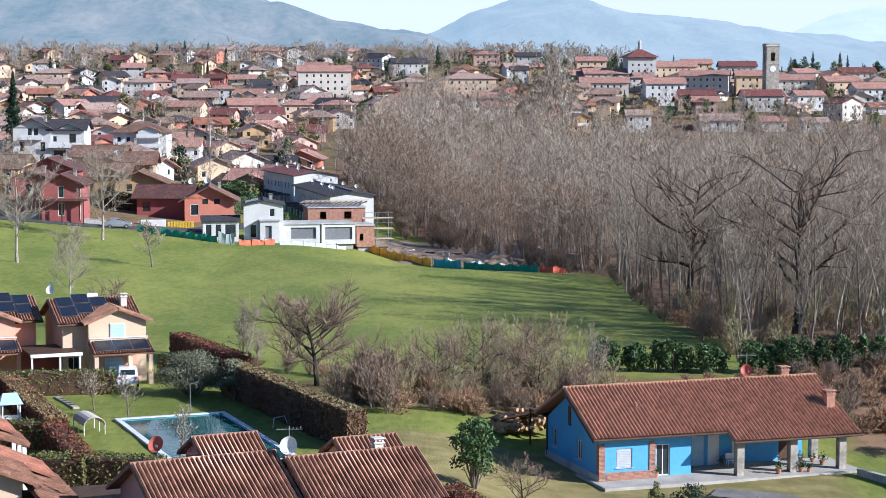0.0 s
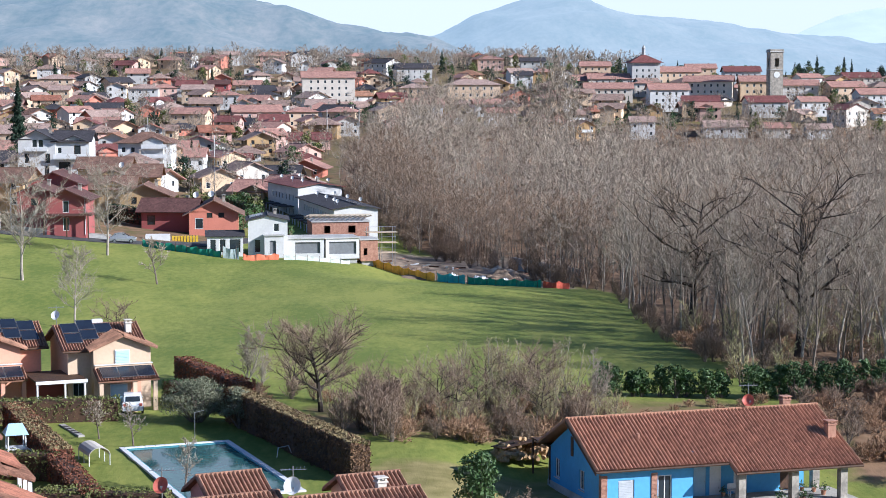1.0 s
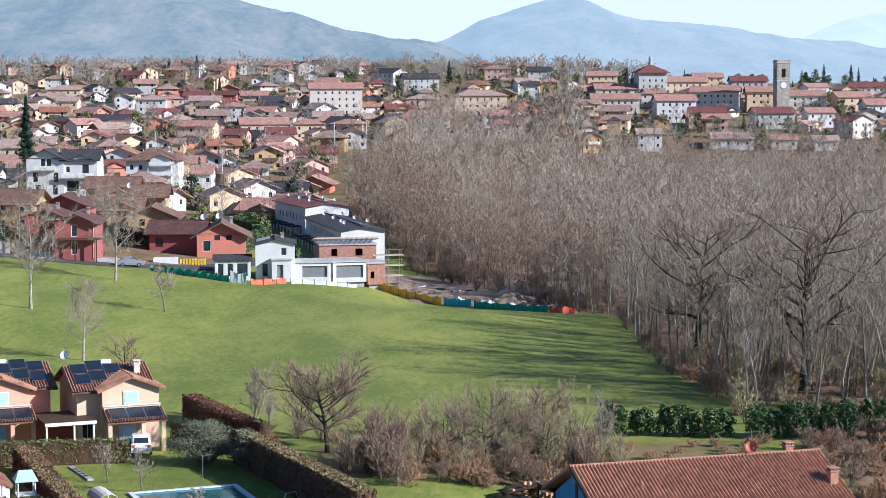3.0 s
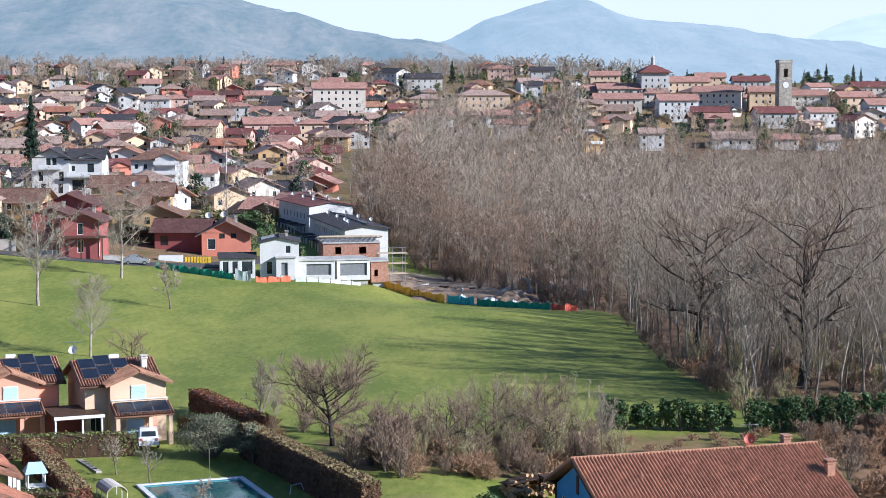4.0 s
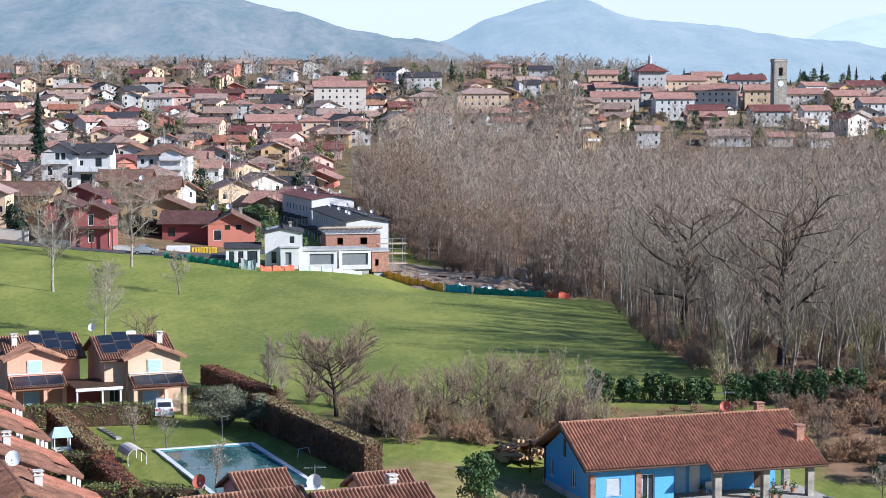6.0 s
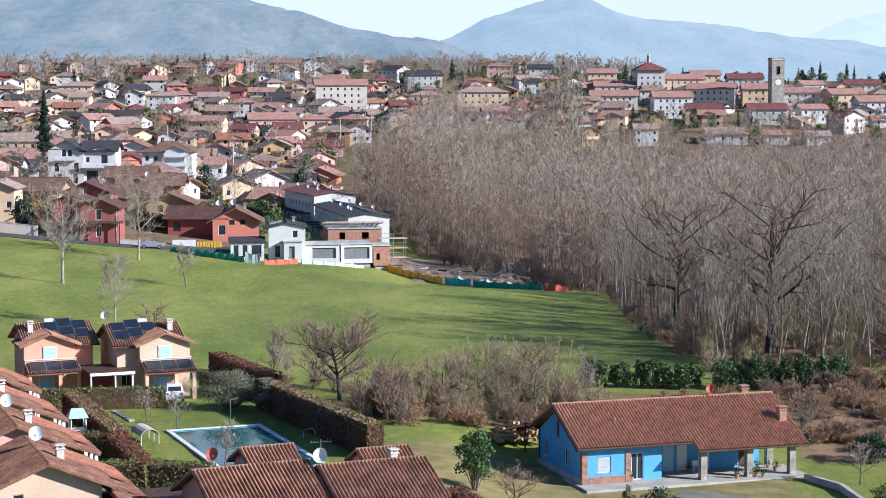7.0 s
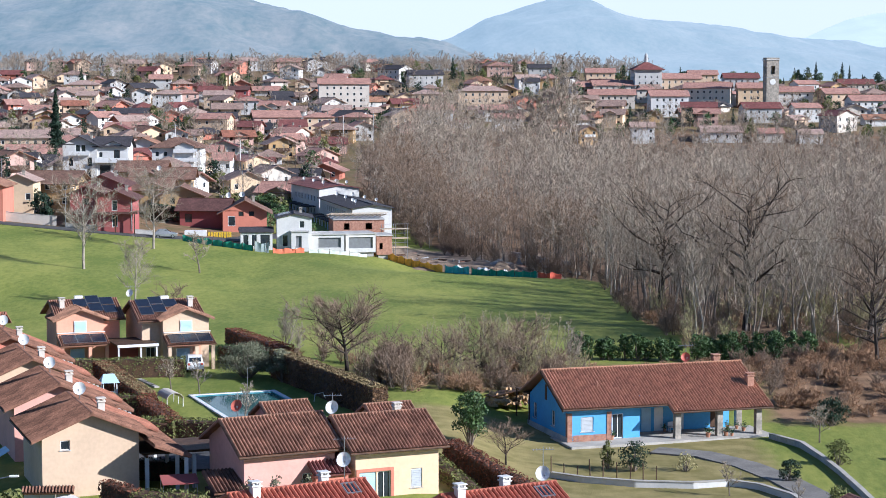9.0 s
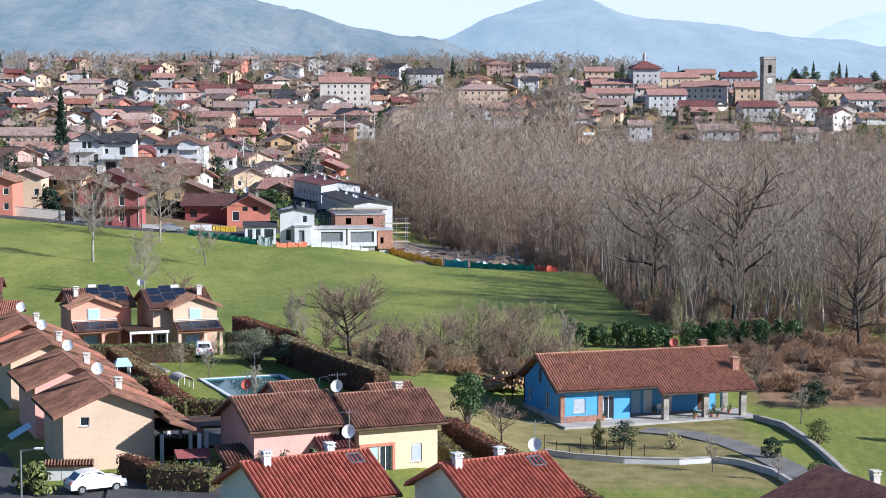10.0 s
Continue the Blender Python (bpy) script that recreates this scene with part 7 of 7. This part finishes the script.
tree("meadow_tree", -50.7, 285.0, lone[1], NONE, "tall bare grey tree by the road", 70, 1.12)
tree("meadow_tree", -34.0, 196.0, fruit[2], NONE, "low spreading bare tree on the meadow", 200, 0.85)
tree("lawn_tree", -23.6, 142.8, small[1], NONE, "small bare lawn tree", 10, 0.95)
tree("lawn_tree", -17.6, 127.0, small[2], NONE, "small bare tree by the pool", 60, 1.0)
tree("lawn_tree", -26.9, 146.4, small[0], NONE, "small bare tree at the hedge", 90, 0.85)
tree("garden_tree", 4.9, 117.0, fruit[1], NONE, "low bare grey tree before the blue house", 10, 0.62)
tree("garden_tree", 22.0, 108.0, small[1], NONE, "small gnarled bare tree in the garden", 15, 0.75)
tree("garden_tree", 26.6, 104.2, small[2], NONE, "small bare tree in the garden", 75, 0.6)
tree("garden_tree", 33.0, 130.0, small[0], NONE, "thin bare tree by the garden wall", 120, 0.95)
tree("sapling", 12.7, 159.2, birch[2], NONE, "cluster of pale bare saplings", 30, 0.92)
tree("great_tree", 35.6, 192.0, oak[1], NONE, "great spreading bare tree at the wood edge", 10, 1.2)
tree("great_tree", 27.6, 214.0, oak[2], NONE, "great forked bare tree at the wood edge", 140, 1.08)
tree("great_tree", 47.0, 176.0, oak[0], NONE, "spreading bare tree beyond the laurels", 220, 0.85)
tree("great_tree", 44.5, 160.0, oak[2], NONE, "ivy-clad bare tree above the bank", 290, 0.6)
rng = random.Random(8)
# The thicket between lawn and meadow.
for k in range(84):
    u, v = rng.random(), rng.random()
    x = -9.5 + 23 * u
    y = 143.5 + 4.5 * u + (15.5 - 6 * u) * v
    if abs(x + 9.5) < 3 and y > 152:
        continue
    pick = rng.random()
    if pick < 0.42:
        tree("shrub", x, y, scrub[k % 4], NONE, "bare brown multi-stemmed shrub in the thicket", rng.uniform(0, 360), rng.uniform(0.75, 1.35), group="thicket", category="shrub")
    elif pick < 0.72:
        tree("willow_shrub", x, y + 2, osier[k % 3], NONE, "tall budding greenish shrub in the thicket", rng.uniform(0, 360), rng.uniform(0.55, 0.9), group="thicket", category="shrub")
    else:
        tree("bramble", x, y, bramble[k % 3], NONE, "low brown tangle of bramble", rng.uniform(0, 360), rng.uniform(0.8, 1.5), group="thicket", category="shrub")
for k in range(10):
    x, y = rng.uniform(-7, 8), rng.uniform(152, 164)
    tree("young_tree", x, y, fruit[k % 3], NONE, "bare young tree in the thicket", rng.uniform(0, 360), rng.uniform(0.6, 0.9), group="thicket")
for k in range(13):
    x, y = rng.uniform(-5, 11), rng.uniform(158, 168)
    tree("willow_shrub", x, y, withy[k % 3], NONE, "tall slender budding yellow-green sapling clump", rng.uniform(0, 360), rng.uniform(0.95, 1.4), group="thicket", category="shrub")
for k in range(9):
    x, y = rng.uniform(-8.5, -2.5), rng.uniform(146.5, 153)
    tree("shrub", x, y, scrub[k % 4], NONE, "dense upright rosy-brown shrub on the lawn edge", rng.uniform(0, 360), rng.uniform(1.35, 1.75), group="thicket", category="shrub")
# Brown bank behind the blue house.
for k in range(150):
    x, y = rng.uniform(30, 54), rng.uniform(141, 172)
    tree("bramble", x, y, (bramble + bramble + scrub[:1])[k % 7], NONE, "dry brown scrub growing on the bank", rng.uniform(0, 360), rng.uniform(0.6, 1.3), group="scrub on the bank", category="shrub")
for k in range(30):
    x, y = rng.uniform(8, 30), rng.uniform(149, 163)
    tree("bramble", x, y, bramble[k % 3], NONE, "low grey-brown scrub before the laurels", rng.uniform(0, 360), rng.uniform(0.45, 0.8), group="scrub before the laurels", category="shrub")
for k in range(14):
    x, y = -17 + rng.uniform(0, 16), 163 + rng.uniform(0, 6)
    tree("bramble", x, y, (bramble + scrub)[k % 7], NONE, "bare scrub at the meadow edge", rng.uniform(0, 360), rng.uniform(0.6, 0.95), group="scrub at the meadow edge", category="shrub")

# The wood: nearest trees singly, the rest as one growth.
spots = []
y = 178.0
while y < 735:
    gap = 4.3 if y < 300 else (5.4 if y < 420 else 7.2)
    e = wood_edge(y) if y > 205 else 27.0
    x = e
    while x < 0.25 * (y + 48) + 14:
        if not (x > 38 and y < 197 and rng.random() < 0.55) and not (x > 52 and y > 640 and (rng.random() < 0.25 or y > 718)):
            spots.append((x + rng.uniform(0.0, 0.9) * gap, y + rng.uniform(-0.5, 0.5) * gap))
        x += gap
    y += gap
near_spots = [p for p in spots if p[1] < 312][:295]
rest = [p for p in spots if p not in set(near_spots)]
for k, (x, y) in enumerate(near_spots):
    sh_ = (pale if rng.random() < 0.35 else big)
    tree("woodland_tree", x, y, sh_[k % len(sh_)], NONE, "tall bare grey-brown woodland tree" if sh_ is big else "tall bare tree with pale trunk", rng.uniform(0, 360), rng.uniform(0.68, 1.0), group="wood")
far_forms = [grow(500 + k, 17.0, 0.14, (0.28, 0.36, 0.3, 0.4, 0.33)[k], 9, 4, 15, (0.42, 0.36, 0.2, 0.4, 0.16)[k], (1.3, 0.9, 1.1, 0.8, 1.0)[k], wide=0.036, cheap=True, rise=0.55, dome=k % 2 == 1, stem=4) for k in range(5)]
ridge_forms = [grow(520 + k, 13.0, 0.2, 0.4, 7, 4, 8, 0.2, 0.9, wide=0.1, cheap=True, rise=0.4, dome=True, stem=3) for k in range(5)]
mid_forms = [grow(540 + k, 17.0, 0.14, (0.28, 0.36, 0.3, 0.4, 0.33)[k], 7, 4, 11, (0.45, 0.4, 0.42, 0.4, 0.4)[k], (1.3, 0.9, 1.1, 0.8, 1.0)[k], wide=0.055, cheap=True, rise=0.55, dome=k % 2 == 1, stem=3) for k in range(5)]
far_np, ridge_np, mid_np = [[(np.array(a.v), a.f, np.array(b.v), b.f) for a, b in forms] for forms in (far_forms, ridge_forms, mid_forms)]


def joined(name, places, label, wood, fine, low, high, forms=far_np, young=False):
    top = thing(name, pose(0, 0, 0), label, "wood", kind="stuff")
    for which, material, pname in ((0, wood, "trunks"), (2, fine, "crowns")):
        vs, fs, n = [], [], 0
        r = random.Random(5)
        for k, (x, y) in enumerate(places):
            form = forms[k % 5]
            a, s_ = r.uniform(0, math.tau), r.uniform(low, high) * (1 + 0.22 * noise.noise((x * 0.045, y * 0.03, 5)))
            if young:
                s_ *= 0.6 + 0.4 * step(0, 26, x - wood_edge(y))
                s_ *= 0.8 + 0.2 * (1 - step(48, 56, x) * step(630, 650, y))
            rot = np.array(((math.cos(a), -math.sin(a), 0), (math.sin(a), math.cos(a), 0), (0, 0, 1)))
            pts = form[which] @ rot.T * s_ + np.array((x, y, ground(x, y)))
            vs.append(pts)
            fs += [tuple(i + n for i in f) for f in form[which + 1]]
            n += len(pts)
        ob = part(pname, mesh_of(pname, np.concatenate(vs), fs, M[material]), None, top)
        tagged(ob, kind="stuff")


for forms, places in ((far_np, [p for p in rest if p[1] < 430]), (mid_np, [p for p in rest if p[1] >= 430])):
    joined("far_wood", places[::2], "dense bare grey-brown woodland", "bark", "twig", 0.72, 1.02, forms, True)
    joined("far_wood", places[1::2], "dense bare woodland with paler crowns", "pale_bark", "grey_twig", 0.72, 1.05, forms, True)
edge_places = []
for k in range(190):
    y = rng.uniform(284, 430)
    edge_places.append((wood_edge(y) + rng.uniform(0.5, 16), y))
joined("wood_edge", edge_places, "dense young bare trees at the edge of the wood", "bark", "brown_twig", 0.5, 0.85)
for k in range(40):
    y = rng.uniform(185, 300)
    x = wood_edge(y) + rng.uniform(-0.5, 3)
    tree("undergrowth", x, y, scrub[k % 4], NONE, "brown undergrowth along the wood edge", rng.uniform(0, 360), rng.uniform(0.5, 1.1), group="wood edge", category="shrub")

for k in range(130):
    y = rng.uniform(288, 440)
    x = wood_edge(y) + rng.uniform(-2.5, 9)
    tree("undergrowth", x, y, scrub[k % 4], NONE, "brown undergrowth along the wood edge", rng.uniform(0, 360), rng.uniform(0.9, 1.7), group="wood edge", category="shrub")

for k in range(130):
    x, y = rng.uniform(25, 58), rng.uniform(172, 222)
    if x < wood_edge(y):
        continue
    tree("undergrowth", x, y, (scrub + bramble + osier)[k % 10], NONE, "brown undergrowth beneath the woodland trees", rng.uniform(0, 360), rng.uniform(0.8, 1.5), group="wood floor", category="shrub")

# Trees among the houses.
town_bare = []
for k in range(1700):
    y = rng.uniform(345, 1120)
    x = rng.uniform(-0.245 * (y + 46) - 4, 0.23 * (y + 46))
    if x > -36 and y < 690:
        continue
    if any(abs(x - a) < 6.5 and abs(y - b) < 7 for a, b in taken):
        continue
    town_bare.append((x, y))
joined("town_trees", [p for p in town_bare if p[1] < 560], "bare trees among the houses", "bark", "grey_twig", 0.35, 0.62)
joined("town_trees", [p for p in town_bare if 560 <= p[1] < 900], "bare trees in gardens among the houses", "bark", "twig", 0.4, 0.75, ridge_np)
joined("town_trees", [p for p in town_bare if p[1] >= 900 and p[0] < 80] + [(rng.uniform(-330, 120), rng.uniform(1000, 1400)) for _ in range(950)], "bare trees on the hill above the houses", "bark", "twig", 0.5, 0.9, ridge_np)
for k, (x, y, sc_) in enumerate(((39.0, 690.0, 1.55), (42.5, 694.0, 1.4), (35.0, 688.0, 1.3), (46.0, 686.0, 1.15), (31.0, 692.0, 1.1))):
    tree("poplar_tree", x, y, lone_far[k % 2], NONE, "tall pale bare poplar above the wood", 70 * k, sc_, group="poplars")


def conifer(x, y, h, w_, label, seed, name="conifer"):
    top = thing(name, pose(x, y, ground(x, y)), label, "conifer")
    part("trunk", Shape().tube((0, 0, -0.5), (0, 0, h * 0.95), 0.02 * h, 0.03, 7), M["bark"], top)
    r = random.Random(seed)

    def spot(rr):
        t = 1 - rr.random() ** 0.55
        tier = 0.75 + 0.25 * math.sin(t * h * 2.4)
        rad = w_ / 2 * (1 - t) ** 0.85 * tier * rr.random() ** 0.35
        a = rr.uniform(0, math.tau)
        lobe = 0.8 + 0.25 * math.sin(a * 5 + t * 9 + seed)
        return (math.cos(a) * rad * lobe, math.sin(a) * rad * lobe, h * (0.05 + 0.95 * t) - rad * 0.25), (math.cos(a), math.sin(a), -0.2)

    part("foliage", leaf_cloud(seed, int((220 if h > 20 else 90) * h), (0.016 if h > 20 else 0.026) * h, spot), M["conifer"], top)


conifer(-119.5, 535.0, 25.0, 9.5, "tall dark spruce above the roofs", 1)
for k in range(270):
    for _ in range(30):
        y = rng.uniform(420, 1110)
        x = rng.uniform(-0.24 * (y + 46), 0.22 * (y + 46))
        if not (x > -36 and y < 700) and not any(abs(x - a) < 6.5 and abs(y - b) < 7 for a, b in taken):
            break
    else:
        continue
    if rng.random() < 0.16:
        conifer(x, y, rng.uniform(6, 12), rng.uniform(4, 7), "dark conifer among the houses", 20 + k)
    else:
        leafy("evergreen_tree", x, y, rng.uniform(4, 7), rng.uniform(4, 8), ("conifer", "leaf", "box_hedge")[k % 3], "dark rounded evergreen among the houses", 120 + k, 460, 0.36, 0.6, lumps=14, category="tree")
for k, (x, y, h) in enumerate(((86, 960, 14), (89, 962, 10), (208, 900, 10), (212, 905, 8), (-150, 1060, 11), (-144, 1075, 13), (-153, 1080, 10), (-158, 1066, 12), (-138, 1068, 9), (-132, 1085, 12))):
    conifer(x, y, h * 0.9, h * 0.75, "dark conifer on the skyline", 300 + k)
for k in range(40):
    x, y = rng.uniform(-55, -30), rng.uniform(352, 420)
    if any(abs(x - a) < 8 and abs(y - b) < 8 for a, b in taken):
        continue
    leafy("garden_shrub", x, y, rng.uniform(1.5, 3), rng.uniform(1.2, 2.6), "box_hedge", "dark garden shrub between houses", 400 + k, 160, 0.28, lumps=6)

# Road and paved yards beyond the meadow.
strip("road", ((-140, 306), (-90, 304), (-66, 303), (-52, 304), (-40, 312), (-33, 330)), 5.0, M["asphalt"], "grey asphalt road beside the meadow", 0.02, "road")
strip("road", ((-40, 330), (-47, 365), (-46, 420), (-56, 480), (-60, 560)), 5.0, M["asphalt"], "grey asphalt lane climbing into the town", 0.02, "road")
yb = thing("panel_stack", pose(-43.2, 316.0, 14.2, 0, 0, 5), "stack of yellow formwork panels", "formwork")
ymat = mat("yellow_paint", (0.70, 0.47, 0.03), (0.5, 0.33, 0.02), 0.5, 0.6)
for k in range(9):
    part("panel", Shape().box(-2.2 + 0.48 * k, -0.6, 0, -1.85 + 0.48 * k, 0.6, 1.7, bevel=0.02), ymat, yb)
van = thing("site_container", pose(-47.6, 314.5, 14.6, 0, 0, 6), "long white site trailer", "container")
part("box", Shape().box(-2.0, -1.0, 0.5, 2.0, 1.0, 1.7, bevel=0.05), M["paint"], van)
for x in (-1.2, 1.2):
    part("wheel", Shape().tube((x, -1.05, 0.3), (x, -0.8, 0.3), 0.3, None, 12), M["tyre"], van)


def lamp_post(x, y, h, label):
    top = thing("street_lamp", pose(x, y, ground(x, y)), label, "street lamp")
    part("post", Shape().tube((0, 0, -0.3), (0, 0, h), 0.09, 0.06, 8), M["metal"], top)
    part("arm", Shape().tube((0, 0, h - 0.1), (1.2, -0.2, h + 0.15), 0.045, 0.04, 6), M["metal"], top)
    part("lantern", Shape().box(1.0, -0.32, h + 0.08, 1.6, -0.08, h + 0.22, bevel=0.03), M["paint"], top)


for x, y in ((-97.0, 372.0), (-70.0, 306.8), (-48.5, 400.0), (-53.0, 452.0), (-29.4, 86.0)):
    lamp_post(x, y, 7.0 if y > 100 else 4.2, "grey metal street lamp beside the road")
for k, (x, y) in enumerate(((-82.0, 505.0), (-57.0, 470.0), (-92.0, 590.0), (-40.0, 640.0), (-30.0, 655.0))):
    up_ = thing("utility_pole", pose(x, y, ground(x, y)), "tall concrete utility pole with crossbar", "utility pole")
    part("pole", Shape().tube((0, 0, -0.5), (0, 0, 11.0), 0.2, 0.13, 8), M["concrete"], up_)
    part("crossbar", Shape().box(-1.0, -0.06, 10.3, 1.0, 0.06, 10.42), M["metal"], up_)
